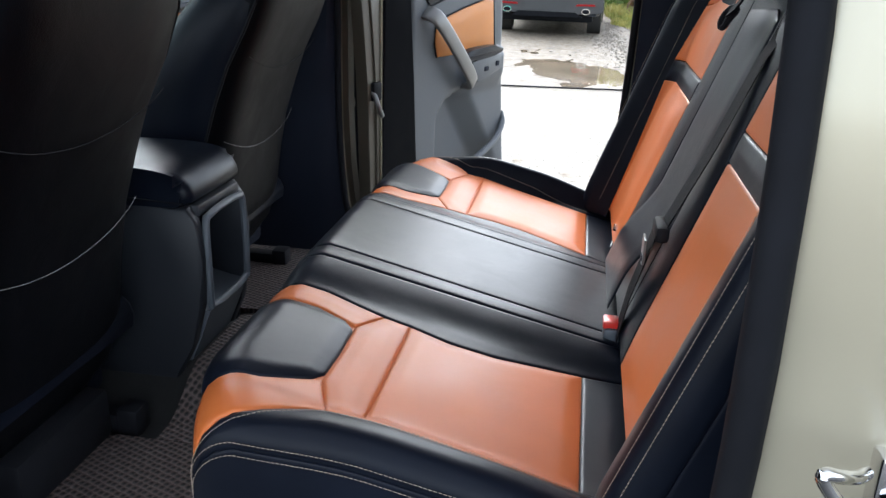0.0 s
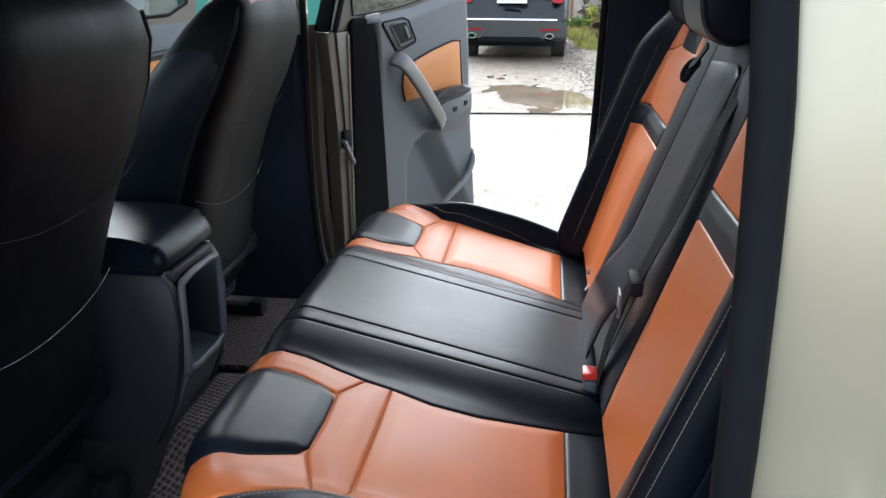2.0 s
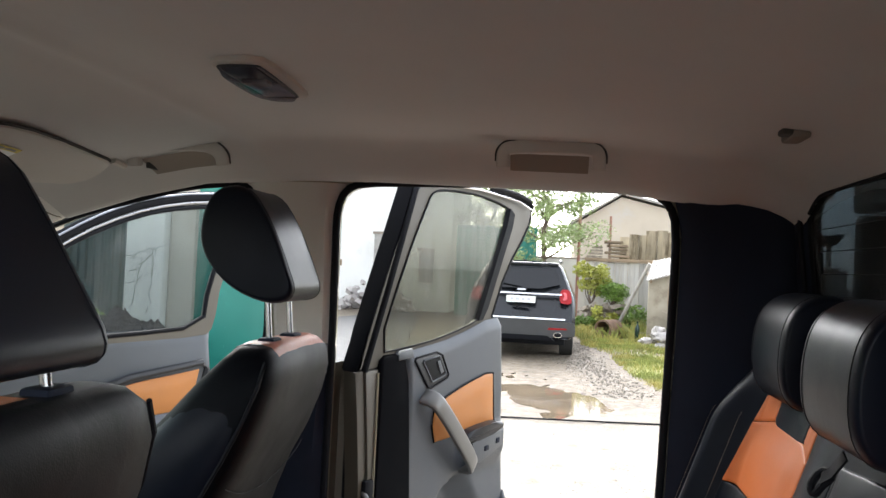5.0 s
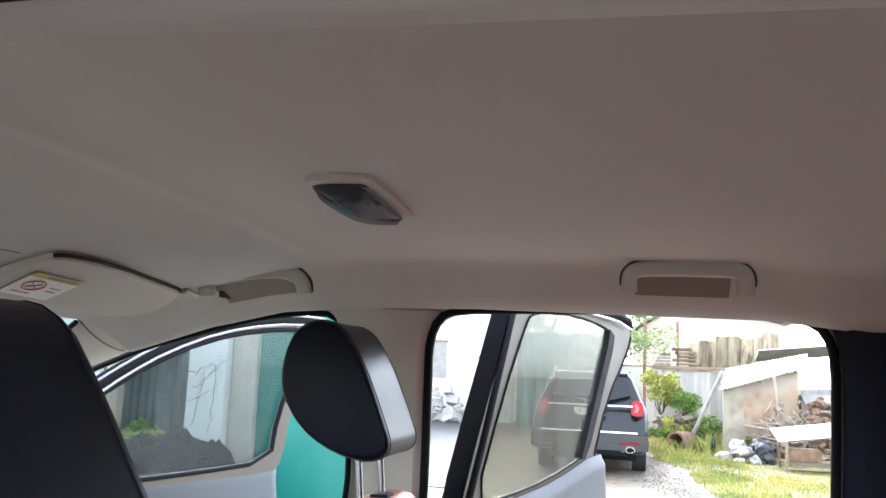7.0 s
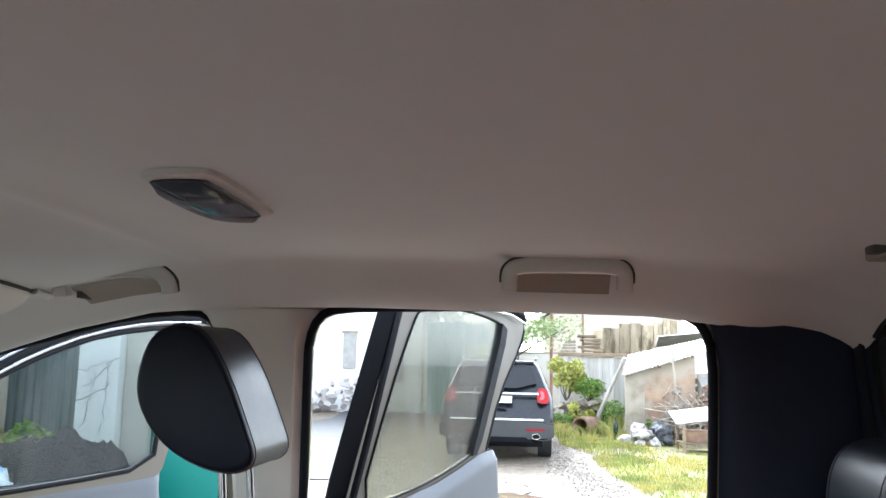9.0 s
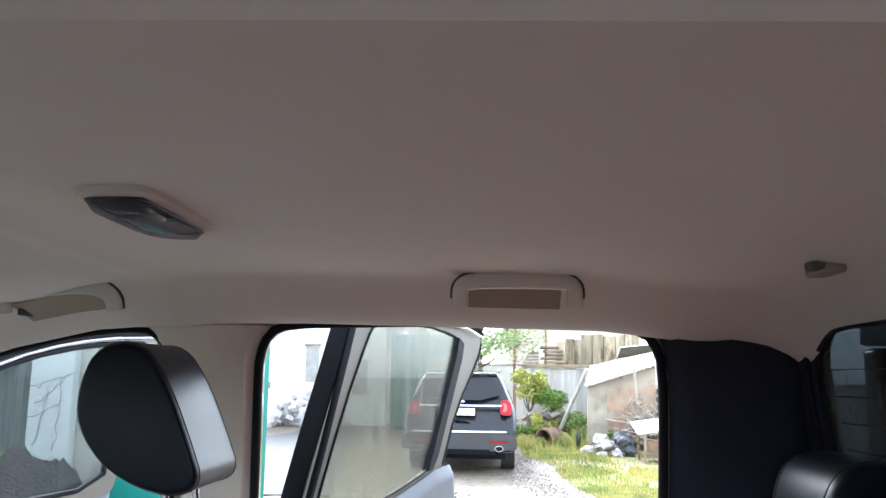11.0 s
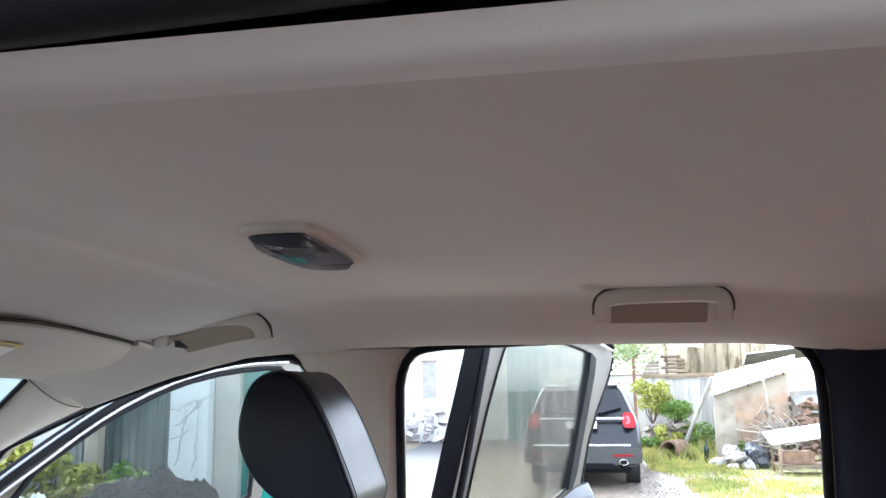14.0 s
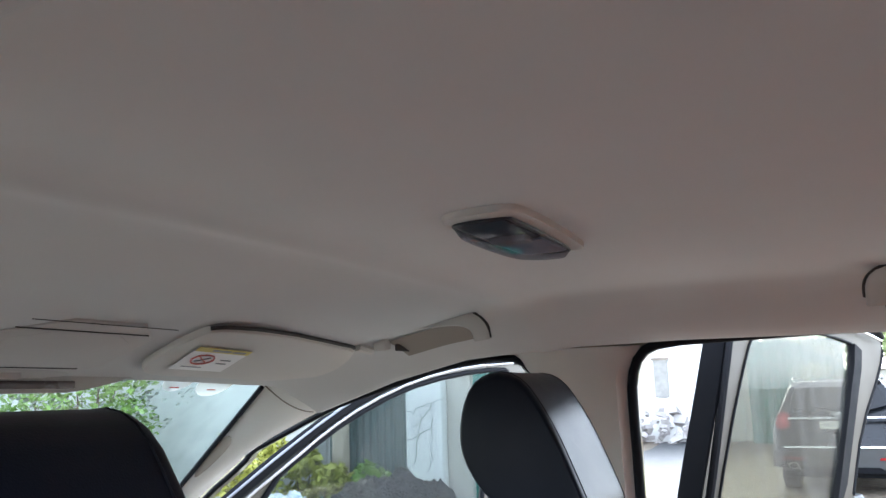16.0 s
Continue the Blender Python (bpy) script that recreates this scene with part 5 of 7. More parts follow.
    l.new(bp.outputs["Normal"], b.inputs["Normal"])
    return m


M_MAT = mat_material()
rug = thing("floor_mat", "dark brown coil rubber floor mat with raised mesh", "floor mat")
for nm, x0, x1, y0, y1 in (("pad", -1.40, -0.62, -0.76, -0.30), ("tunnel_pad", -0.95, -0.62, -0.298, 0.298), ("pad", -1.40, -0.62, 0.30, 0.76)):
    bm = bmesh.new()
    patch(bm, lambda x, y: (x, y, floor_z(x, y) + 0.016), span(x0, x1, 10), span(y0, y1, 30))
    g = bmesh.ops.extrude_face_region(bm, geom=bm.faces[:])["geom"]
    for q in g:
        if isinstance(q, bmesh.types.BMVert):
            q.co.z -= 0.012
    part(nm, bm, M_MAT, rug)

# ---- the two open doors on the far side ----
def frame_ring(outer, inner, y0, y1):
    """A flat frame in the door's plane: outer and inner outline in (s, z), from y0 (inside) to y1."""
    bm = bmesh.new()
    es = []
    for pts in (outer, inner):
        vs = [bm.verts.new((p, y0, q)) for p, q in pts]
        es += [bm.edges.new((vs[i], vs[(i + 1) % len(vs)])) for i in range(len(vs))]
    bmesh.ops.triangle_fill(bm, use_beauty=True, use_dissolve=False, edges=es)
    g = bmesh.ops.extrude_face_region(bm, geom=bm.faces[:])["geom"]
    for v in g:
        if isinstance(v, bmesh.types.BMVert):
            v.co.y = y1
    return bm


def hung(ob, hinge, u):
    """Turn a door, built along x with its inside to -y, about its hinge line."""
    u = Vector((*u, 0)).normalized()
    ob.matrix_basis = Matrix.Translation((*hinge, 0)) @ Matrix(((u.x, -u.y, 0, 0), (u.y, u.x, 0, 0), (0, 0, 1, 0), (0, 0, 0, 1)))
    return ob


def rear_door():
    d = thing("rear_car_door", "open rear pickup door with slate trim and orange insert", "car door", "car doors")
    zt = lambda s: table([(0.0, 1.280), (0.067, 1.285), (0.2, 1.297), (0.317, 1.309), (0.45, 1.333), (0.52, 1.348), (0.58, 1.362), (0.64, 1.366), (0.72, 1.368)], s)
    left = lambda z: table([(0.45, 0.115), (0.66, 0.11), (0.87, 0.10), (1.1, 0.085), (1.27, 0.07)], z)
    right = lambda z: table([(0.45, 0.825), (0.54, 0.815), (0.72, 0.79), (1.0, 0.755), (1.2, 0.725), (1.37, 0.705)], z)

    def depth(s, z):
        w = 0.0 + 0.010 * step(0.95, 1.2, z)
        # shelf under the armrest and the long scooped recess below it
        w += 0.028 * step(0.40, 0.47, s) * step(1.00, 0.985, z) * step(0.84, 0.92, z) * step(0.745, 0.70, s)
        edge = table([(0.5, 0.255), (0.79, 0.262), (0.84, 0.31), (0.87, 0.40)], z)
        wall = 0.477 + (0.881 - z) * 0.773
        w -= 0.060 * step(edge, edge + 0.09, s) * max(0.0, min(1.0, (wall - s) / 0.10)) * step(0.90, 0.84, z) * step(0.46, 0.52, z)
        return w

    def skin(a, b):
        z = 0.46 + (1.40 - 0.46) * b
        s = left(z) + (right(z) - left(z)) * a
        top = zt(s)
        z = 0.46 + (top - 0.46) * b
        s = left(z) + (right(z) - left(z)) * a
        e = min(step(0, 0.05, a), step(0, 0.04, 1 - a), step(0, 0.035, 1 - b))
        es = min(step(0, 0.05, a), step(0, 0.04, 1 - a))
        return (s, -depth(s, z) * e + 0.03 * (1 - es) + 0.004 * (1 - e), z)
    bm = bmesh.new()
    patch(bm, skin, span(0, 1, 60), span(0, 1, 64))
    trim = part("trim_panel", bm, M_DOOR, d, "slate grey moulded plastic trim", smooth=60)
    # dark forward edge of the trim and the painted shell behind
    bm = bmesh.new()
    prism(bm, [(-0.055, 0.45), (-0.045, 0.52), (-0.045, 1.245), (-0.036, 1.272), (-0.015, 1.284), (0.080, 1.286), (0.100, 1.20), (0.122, 0.97), (0.146, 0.66), (0.15, 0.45)], XZ, -0.005, 0.10, 0.010)
    part("edge_cover", bm, M_JET, d, "black plastic edge of the trim")
    bm = bmesh.new()
    prism(bm, [(-0.02, 0.42), (-0.02, 1.25), (0.0, 1.26), (0.66, 1.29), (0.70, 1.2), (0.74, 0.95), (0.80, 0.50), (0.70, 0.42)], XZ, 0.072, 0.13, 0.012)
    part("shell", bm, M_GOLD, d, "champagne painted steel shell")
    # window frame, seals and glass
    GL = soften([(0.075, 1.55), (0.185, 1.735), (0.215, 1.765), (0.30, 1.778), (0.50, 1.784), (0.71, 1.766), (0.775, 1.742), (0.762, 1.70), (0.665, 1.545), (0.588, 1.40), (0.555, 1.366), (0.31, 1.318), (0.10, 1.298), (-0.050, 1.292)], 1)
    FO = soften([(-0.004, 1.565), (0.10, 1.757), (0.14, 1.787), (0.22, 1.798), (0.50, 1.808), (0.79, 1.800), (0.915, 1.782), (0.940, 1.757), (0.90, 1.69), (0.728, 1.53), (0.632, 1.36), (0.62, 1.30), (0.3, 1.27), (0.0, 1.255), (-0.140, 1.25), (-0.128, 1.29)], 1)
    # Beige door paint, darkened in its colour to stand for shade.
    part("window_frame", frame_ring(FO, GL, 0.009, 0.021), mat("shaded_frame_paint", (0.068, 0.058, 0.043), 0.5, 0.1, var=0.05, bump=0.02, coat=0.1), d, "beige window frame, paint coloured darker for shade")
    seal = [(-0.150, 1.25), (-0.106, 1.36), (-0.044, 1.50), (0.026, 1.65), (0.078, 1.765), (0.10, 1.80), (0.13, 1.80), (0.100, 1.77), (0.012, 1.60), (-0.074, 1.42), (-0.125, 1.30), (-0.143, 1.25)]
    bm = bmesh.new()
    prism(bm, seal, XZ, -0.004, 0.05, 0.008)
    part("front_frame_seal", bm, M_JET, d, "black rubber-covered front frame")
    bm = bmesh.new()
    prism(bm, [(-0.115, 1.249), (-0.145, 1.249), (-0.128, 1.12), (-0.112, 0.97), (-0.104, 0.80), (-0.100, 0.46), (-0.058, 0.46), (-0.058, 1.249)], XZ, 0.006, 0.05, 0.008)
    # Leading edge: body paint in shade-darkened colour; only the ridge keeps it bright.
    paint = bpy.data.materials["shaded_frame_paint"]
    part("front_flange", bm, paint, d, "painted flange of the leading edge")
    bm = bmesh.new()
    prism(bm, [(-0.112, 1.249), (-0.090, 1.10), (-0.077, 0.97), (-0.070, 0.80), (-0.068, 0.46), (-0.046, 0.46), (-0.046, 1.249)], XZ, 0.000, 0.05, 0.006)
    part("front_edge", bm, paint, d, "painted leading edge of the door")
    part("edge_ridge", tube(bmesh.new(), [(-0.052, -0.002, z) for z in span(0.47, 1.24, 8)], 0.0035, 8), M_GOLD, d)
    bm = bmesh.new()
    prism(bm, [(0.040, 1.266), (0.038, 1.283), (0.05, 1.292), (0.11, 1.297), (0.12, 1.270)], XZ, -0.009, 0.03, 0.004)
    part("trim_cap", bm, M_DOOR, d, "slate grey top corner of the trim")
    part("seal_ridge", tube(bmesh.new(), [(-0.125, -0.008, 1.25), (-0.03, -0.008, 1.47), (0.085, -0.008, 1.755), (0.12, -0.008, 1.797), (0.22, -0.004, 1.812), (0.5, -0.004, 1.822), (0.80, -0.004, 1.812), (0.90, 0.0, 1.800), (0.938, 0.008, 1.780)], 0.009, 8), M_RUBBER, d)
    part("frame_gasket", tube(bmesh.new(), soften([(0.60, 0.012, 1.808), (0.79, 0.012, 1.806), (0.915, 0.012, 1.789), (0.947, 0.012, 1.760), (0.908, 0.012, 1.69), (0.735, 0.012, 1.53), (0.64, 0.012, 1.37)], 1, False), 0.007, 8), M_RUBBER, d, "black rubber lip of the frame")
    part("glass_run", tube(bmesh.new(), [(s, 0.008, z) for s, z in GL], 0.0035, 8, closed=True, up=V(0, 1, 0)), M_RUBBER, d, "black glass run channel")
    bm = bmesh.new()
    prism(bm, [(0.776, 1.740), (0.760, 1.69), (0.592, 1.40), (0.556, 1.364), (0.528, 1.362), (0.562, 1.42), (0.718, 1.70), (0.738, 1.758)], XZ, -0.001, 0.02)
    part("run_pillar", bm, M_RUBBER, d)
    bm = bmesh.new()
    prism(bm, GL, XZ, 0.012, 0.016)
    g = part("pane", bm, M_DUSTY, d, "dusty door glass", smooth=0)
    g.visible_shadow = False
    part("chrome_strip", tube(bmesh.new(), [(0.20, -0.006, 1.790), (0.5, -0.006, 1.799), (0.79, -0.006, 1.790), (0.90, -0.006, 1.768)], 0.004, 6), M_CHROME, d)
    # inner release handle
    w = lambda s, z: -depth(s, z)
    bz = [(0.118, 1.252), (0.125, 1.258), (0.236, 1.268), (0.272, 1.258), (0.316, 1.194), (0.310, 1.184), (0.210, 1.162), (0.196, 1.166)]
    bm = bmesh.new()
    prism(bm, bz, lambda s, z, e: (s, w(0.25, 1.2) + e, z + 0.010), -0.003, 0.01, 0.002)
    bez = part("release_bezel", bm, M_DARK, d, "dark handle bezel")
    part("bezel_rim", tube(bmesh.new(), [(p, w(0.25, 1.2) - 0.003, q + 0.010) for p, q in bz], 0.0035, 8, closed=True, up=V(0, 1, 0)), M_RUBBER, bez)
    # Flat black piece laid on the bezel for the shade inside its hollow.
    bm = bmesh.new()
    prism(bm, [(0.160, 1.244), (0.168, 1.249), (0.252, 1.256), (0.296, 1.202), (0.290, 1.194), (0.218, 1.180)], lambda s, z, e: (s, w(0.25, 1.2) - 0.003 + e, z + 0.010), -0.0015, 0.004, 0.001)
    part("handle_cup", bm, M_CARPET, bez)
    part("cup_rim", tube(bmesh.new(), [(p, w(0.25, 1.2) - 0.0045, q + 0.010) for p, q in ((0.160, 1.244), (0.168, 1.249), (0.252, 1.256), (0.296, 1.202), (0.290, 1.194), (0.218, 1.180))], 0.003, 8, closed=True, up=V(0, 1, 0)), M_DOOR, bez)
    bm = bmesh.new()
    prism(bm, [(0.238, 1.240), (0.254, 1.242), (0.280, 1.206), (0.262, 1.200)], lambda s, z, e: (s, w(0.25, 1.2) - 0.005 + e, z + 0.010), -0.003, 0.002, 0.001)
    part("release_lever", bm, M_DOOR, bez)
    # orange insert
    f = lambda s, z, h: V(s, w(s, max(1.03, z)) - 0.004 - h, z)
    bm = cloth(bmesh.new(), f, [(0.262, 1.000), (0.46, 1.000), (0.66, 1.010)], [(0.245, 1.095), (0.30, 1.128), (0.42, 1.155), (0.57, 1.180), (0.625, 1.178)], [(0.262, 1.000), (0.243, 1.05), (0.245, 1.095)], [(0.66, 1.010), (0.64, 1.10), (0.625, 1.178)], puff=0.010, sink=0.006, soft=0.025)
    part("insert", bm, M_AMBER, d, "tan-orange leather insert")
    part("insert_seam", tube(bmesh.new(), [(p, -depth(p, max(1.03, q)) - 0.003, q) for p, q in ((0.258, 1.000), (0.240, 1.05), (0.243, 1.098), (0.30, 1.132), (0.42, 1.159), (0.57, 1.184), (0.628, 1.181), (0.644, 1.10), (0.663, 1.012))], 0.0028, 6), M_RUBBER, d)
    # armrest pad, switch plate, pull
    bm = bmesh.new()
    prism(bm, soften([(0.385, 0.990), (0.42, 1.014), (0.58, 1.020), (0.665, 1.014), (0.675, 0.995), (0.65, 0.984), (0.42, 0.972)], 1), XZ, -0.046, 0.01, 0.010, 3)
    part("armrest_pad", bm, M_BLACK, d, "black leather armrest pad")
    bm = bmesh.new()
    prism(bm, [(0.47, 0.90), (0.46, 0.970), (0.675, 0.984), (0.69, 0.928), (0.517, 0.890)], XZ, -0.034, 0.0, 0.006)
    part("switch_plate", bm, M_DOOR, d)
    part("switch", newbox(0.545, 0.575, -0.037, -0.028, 0.928, 0.945, bev=0.002), M_TRIM, d)
    part("switch", newbox(0.63, 0.655, -0.037, -0.028, 0.940, 0.958, bev=0.002), M_TRIM, d)
    spine = soften([(0.180, 0.0, 1.150), (0.183, -0.044, 1.146), (0.215, -0.054, 1.116), (0.275, -0.057, 1.060), (0.36, -0.057, 0.980), (0.425, -0.054, 0.918), (0.450, -0.044, 0.894), (0.452, 0.0, 0.890)], 1, False)
    bm = bmesh.new()
    tube(bm, spine, 0.02, 16, flat=(0.027, 0.009), up=V(0, 1, 0), square=True)
    part("pull_handle", bm, M_SILVER, d, "satin grey pull handle")
    bm = bmesh.new()
    tube(bm, soften([(0.36, 0.01, 0.50), (0.50, -0.015, 0.585), (0.60, -0.022, 0.618), (0.68, -0.022, 0.645), (0.755, -0.012, 0.700), (0.77, 0.01, 0.74)], 2, False), 0.013, 8)
    part("pocket_lip", bm, M_DOOR, d)
    # hinge block and check strap
    part("check_strap", tube(bmesh.new(), soften([(-0.088, 0.004, 0.925), (-0.090, -0.012, 0.905), (-0.086, -0.020, 0.875), (-0.074, -0.020, 0.852), (-0.060, -0.014, 0.850), (-0.056, 0.004, 0.872)], 2, False), 0.0075, 10), M_SILVER, d, "worn metal check link")
    part("hinge", newbox(-0.094, -0.052, -0.008, 0.04, 0.895, 0.955, bev=0.008), M_RUBBER, d)
    part("hinge", newbox(-0.075, -0.03, 0.02, 0.05, 0.55, 0.64, bev=0.01), M_GOLD, d)
    return hung(d, (-0.80, 0.985), (0.380, 0.925))


M_AMBER = mat("tan_orange_leather", (0.50, 0.19, 0.045), 0.45, var=0.06, scale=8, bump=0.2, grain=420, cells=True)
rear_door()


def front_door():
    d = thing("front_car_door", "open front pickup door with orange insert and wet window", "car door", "car doors")
    FO = soften([(-0.12, 1.31), (-0.05, 1.375), (0.09, 1.475), (0.30, 1.615), (0.545, 1.720), (0.82, 1.772), (1.0, 1.786), (1.145, 1.786), (1.155, 1.755), (1.068, 1.62), (0.975, 1.45), (0.945, 1.26), (0.9, 1.22), (0.3, 1.215), (-0.10, 1.21)], 1)
    GL = soften([(0.09, 1.425), (0.20, 1.500), (0.35, 1.588), (0.56, 1.675), (0.78, 1.722), (1.02, 1.742), (1.05, 1.72), (0.99, 1.60), (0.905, 1.42), (0.885, 1.262), (0.5, 1.245), (0.10, 1.24), (0.0, 1.25)], 1)
    # Same beige paint as the other frame, its colour lowered for shade.
    part("window_frame", frame_ring(FO, GL, 0.0, 0.017), mat("shaded_frame_paint_front", (0.10, 0.092, 0.078), 0.35, 0.3, var=0.05, bump=0.02, coat=0.6), d, "beige window frame, paint coloured darker for shade")
    arc = soften([(-0.07, 1.368), (0.0, 1.415), (0.12, 1.495), (0.28, 1.593), (0.42, 1.664), (0.58, 1.724), (0.83, 1.770), (1.07, 1.780), (1.135, 1.768)], 1, False)
    part("frame_seal", tube(bmesh.new(), [(s, -0.004, z) for s, z in arc], 0.016, 12, flat=(0.020, 0.010), up=V(0, 1, 0)), M_RUBBER, d, "black rubber frame seal")
    lip = mat("grey_frame_lip", (0.26, 0.28, 0.33), 0.35, 0.2, var=0.05, bump=0)
    part("frame_lip", tube(bmesh.new(), [(s, -0.016, z + 0.011) for s, z in arc], 0.0038, 8), lip, d, "pale edge of the frame seal")
    strip = soften([(-0.06, 1.337), (0.012, 1.390), (0.144, 1.474), (0.268, 1.557), (0.41, 1.632), (0.608, 1.704), (0.84, 1.748), (1.06, 1.760)], 1, False)
    part("chrome_strip", tube(bmesh.new(), [(s, -0.008, z) for s, z in strip], 0.0055, 8), mat("brushed_strip", (0.42, 0.42, 0.43), 0.3, 0.9, var=0.05, bump=0), d, "bright window trim strip")
    part("glass_run", tube(bmesh.new(), [(s, -0.001, z) for s, z in GL], 0.009, 8, closed=True, up=V(0, 1, 0)), M_RUBBER, d)
    bm = bmesh.new()
    prism(bm, GL, XZ, 0.014, 0.018)
    g = part("pane", bm, M_WET, d, "wet door glass", smooth=0)
    g.visible_shadow = False

    def skin(a, b):
        z = 0.46 + (1.258 - 0.46) * b
        s = 0.02 + 0.92 * a
        w = 0.0 + 0.02 * step(0.3, 0.9, a) * step(1.25, 1.1, z) + 0.05 * step(0.96, 0.92, z) * step(0.80, 0.86, z)
        e = min(step(0, 0.04, a), step(0, 0.03, 1 - a), step(0, 0.05, 1 - b))
        return (s, -w * e + 0.02 * (1 - e), z)
    bm = bmesh.new()
    patch(bm, skin, span(0, 1, 40), span(0, 1, 40))
    part("trim_panel", bm, M_DOOR, d, "slate grey moulded plastic trim", smooth=60)
    bm = bmesh.new()
    prism(bm, [(-0.05, 0.42), (-0.05, 1.22), (0.93, 1.24), (0.94, 0.5), (0.85, 0.42)], XZ, 0.025, 0.13, 0.012)
    part("shell", bm, M_GOLD, d, "champagne painted steel shell")
    f = lambda s, z, h: V(s, -0.026 - h, z)
    bm = cloth(bmesh.new(), f, [(0.30, 0.95), (0.82, 0.95)], [(0.36, 1.03), (0.55, 1.075), (0.86, 1.10)], [(0.30, 0.95), (0.36, 1.03)], [(0.82, 0.95), (0.86, 1.10)], puff=0.010, soft=0.03)
    part("insert", bm, M_AMBER, d, "tan-orange leather insert")
    part("insert_rim", tube(bmesh.new(), [(0.27, -0.02, 0.96), (0.34, -0.022, 1.045), (0.54, -0.024, 1.095), (0.87, -0.024, 1.125), (0.90, -0.022, 1.10), (0.86, -0.02, 0.96)], 0.014, 8), M_DARK, d)
    return hung(d, (-2.05, 0.95), (0.36, 0.87))


M_WET = glass("wet_door_glass", (0.54, 0.58, 0.58), 0.0, 0.975, 0.6)
front_door()

# ---- the yard ----
def ground_material():
    """A pale broken concrete strip beside the truck, muddy gravel track elsewhere; unseen near side darkened to cut
    bounce.
    """
    m = mat("wet_gravel", (0.235, 0.208, 0.170), 0.75, var=0.45, scale=11, bump=0.9, grain=34, stain=(0.135, 0.102, 0.066), stain_scale=2.6, stain_at=0.55, rough_var=0.2)
    n, l = m.node_tree.nodes, m.node_tree.links
    b = n["Principled BSDF"]
    slab = b.inputs["Base Color"].links[0].from_socket
    geo, sep, nz, add, mr = (n.new("ShaderNode" + k) for k in ("NewGeometry", "SeparateXYZ", "TexNoise", "Math", "MapRange"))
    l.new(geo.outputs["Position"], sep.inputs["Vector"])
    nz.inputs["Scale"].default_value, nz.inputs["Detail"].default_value, nz.inputs["Roughness"].default_value = 0.9, 7, 0.6
    l.new(geo.outputs["Position"], nz.inputs["Vector"])
    add.operation = "MULTIPLY_ADD"
    add.inputs[1].default_value = 6.0
    l.new(nz.outputs["Fac"], add.inputs[0])
    l.new(sep.outputs["Y"], add.inputs[2])
    mr.inputs["From Min"].default_value, mr.inputs["From Max"].default_value = 9.0, 11.6
    l.new(add.outputs["Value"], mr.inputs["Value"])
    tone, mx = n.new("ShaderNodeMix"), n.new("ShaderNodeMix")
    tone.data_type = mx.data_type = "RGBA"
    tone.inputs["A"].default_value, tone.inputs["B"].default_value = (0.068, 0.053, 0.036, 1), (0.20, 0.162, 0.115, 1)
    n2 = n.new("ShaderNodeTexNoise")
    n2.inputs["Scale"].default_value, n2.inputs["Detail"].default_value, n2.inputs["Roughness"].default_value = 5.0, 12, 0.78
    l.new(geo.outputs["Position"], n2.inputs["Vector"])
    m2 = n.new("ShaderNodeMapRange")
    m2.inputs["From Min"].default_value, m2.inputs["From Max"].default_value = 0.36, 0.64
    l.new(n2.outputs["Fac"], m2.inputs["Value"])
    l.new(m2.outputs["Result"], tone.inputs["Factor"])
    # Unseen ground beside the cab is darkened to cut light bounced inside.
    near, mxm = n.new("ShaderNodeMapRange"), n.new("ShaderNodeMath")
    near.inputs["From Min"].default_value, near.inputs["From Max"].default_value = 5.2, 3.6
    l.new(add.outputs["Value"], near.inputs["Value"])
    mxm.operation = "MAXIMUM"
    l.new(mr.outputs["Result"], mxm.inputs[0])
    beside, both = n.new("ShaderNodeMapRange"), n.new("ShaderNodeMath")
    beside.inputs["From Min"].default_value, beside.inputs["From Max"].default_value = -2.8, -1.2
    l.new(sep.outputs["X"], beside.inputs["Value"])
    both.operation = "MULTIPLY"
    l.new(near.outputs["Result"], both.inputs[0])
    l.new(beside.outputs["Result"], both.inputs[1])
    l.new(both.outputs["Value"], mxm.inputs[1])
    l.new(mxm.outputs["Value"], mx.inputs["Factor"])
    l.new(slab, mx.inputs["A"])
    l.new(tone.outputs["Result"], mx.inputs["B"])
    # Still darker tone there, to hold down light bounced to the headliner.
    bounce_cut_mix = n.new("ShaderNodeMix")
    bounce_cut_mix.data_type = "RGBA"
    bounce_cut_mix.inputs["B"].default_value = (0.036, 0.034, 0.032, 1)
    l.new(both.outputs["Value"], bounce_cut_mix.inputs["Factor"])
    l.new(mx.outputs["Result"], bounce_cut_mix.inputs["A"])
    l.new(bounce_cut_mix.outputs["Result"], b.inputs["Base Color"])
    return m


M_GROUND = ground_material()
bm = bmesh.new()
fine = [-600, -60, -20] + span(-8, -2.1, 48) + span(-2, 1.4, 86) + span(1.5, 8, 53) + [20, 60, 600]
deep = [-600, -60, -12] + span(-4, 6.9, 66) + span(7.0, 12, 84) + span(12.15, 24, 72) + [40, 90, 600]
def lay(x, y):
    near = step(2.0, 4.0, y) * step(23, 20, y) * step(7.5, 6, abs(x))
    hollow = 0.030 * math.exp(-((x + 0.40 + 0.10 * (y - 8.8)) / 0.48) ** 2 - ((y - 8.75) / 1.15) ** 2) + 0.012 * math.exp(-((x + 0.75) / 0.5) ** 2 - ((y - 10.9) / 0.5) ** 2)
    return near * (0.016 * (noise.noise((x * 0.6, y * 0.5, 0.3)) + 0.1) + 0.012 * noise.noise((x * 2.6, y * 1.4, 1.3)) + 0.007 * noise.noise((x * 7.0, y * 3.5, 2.1)) - hollow)
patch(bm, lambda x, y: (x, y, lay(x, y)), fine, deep)
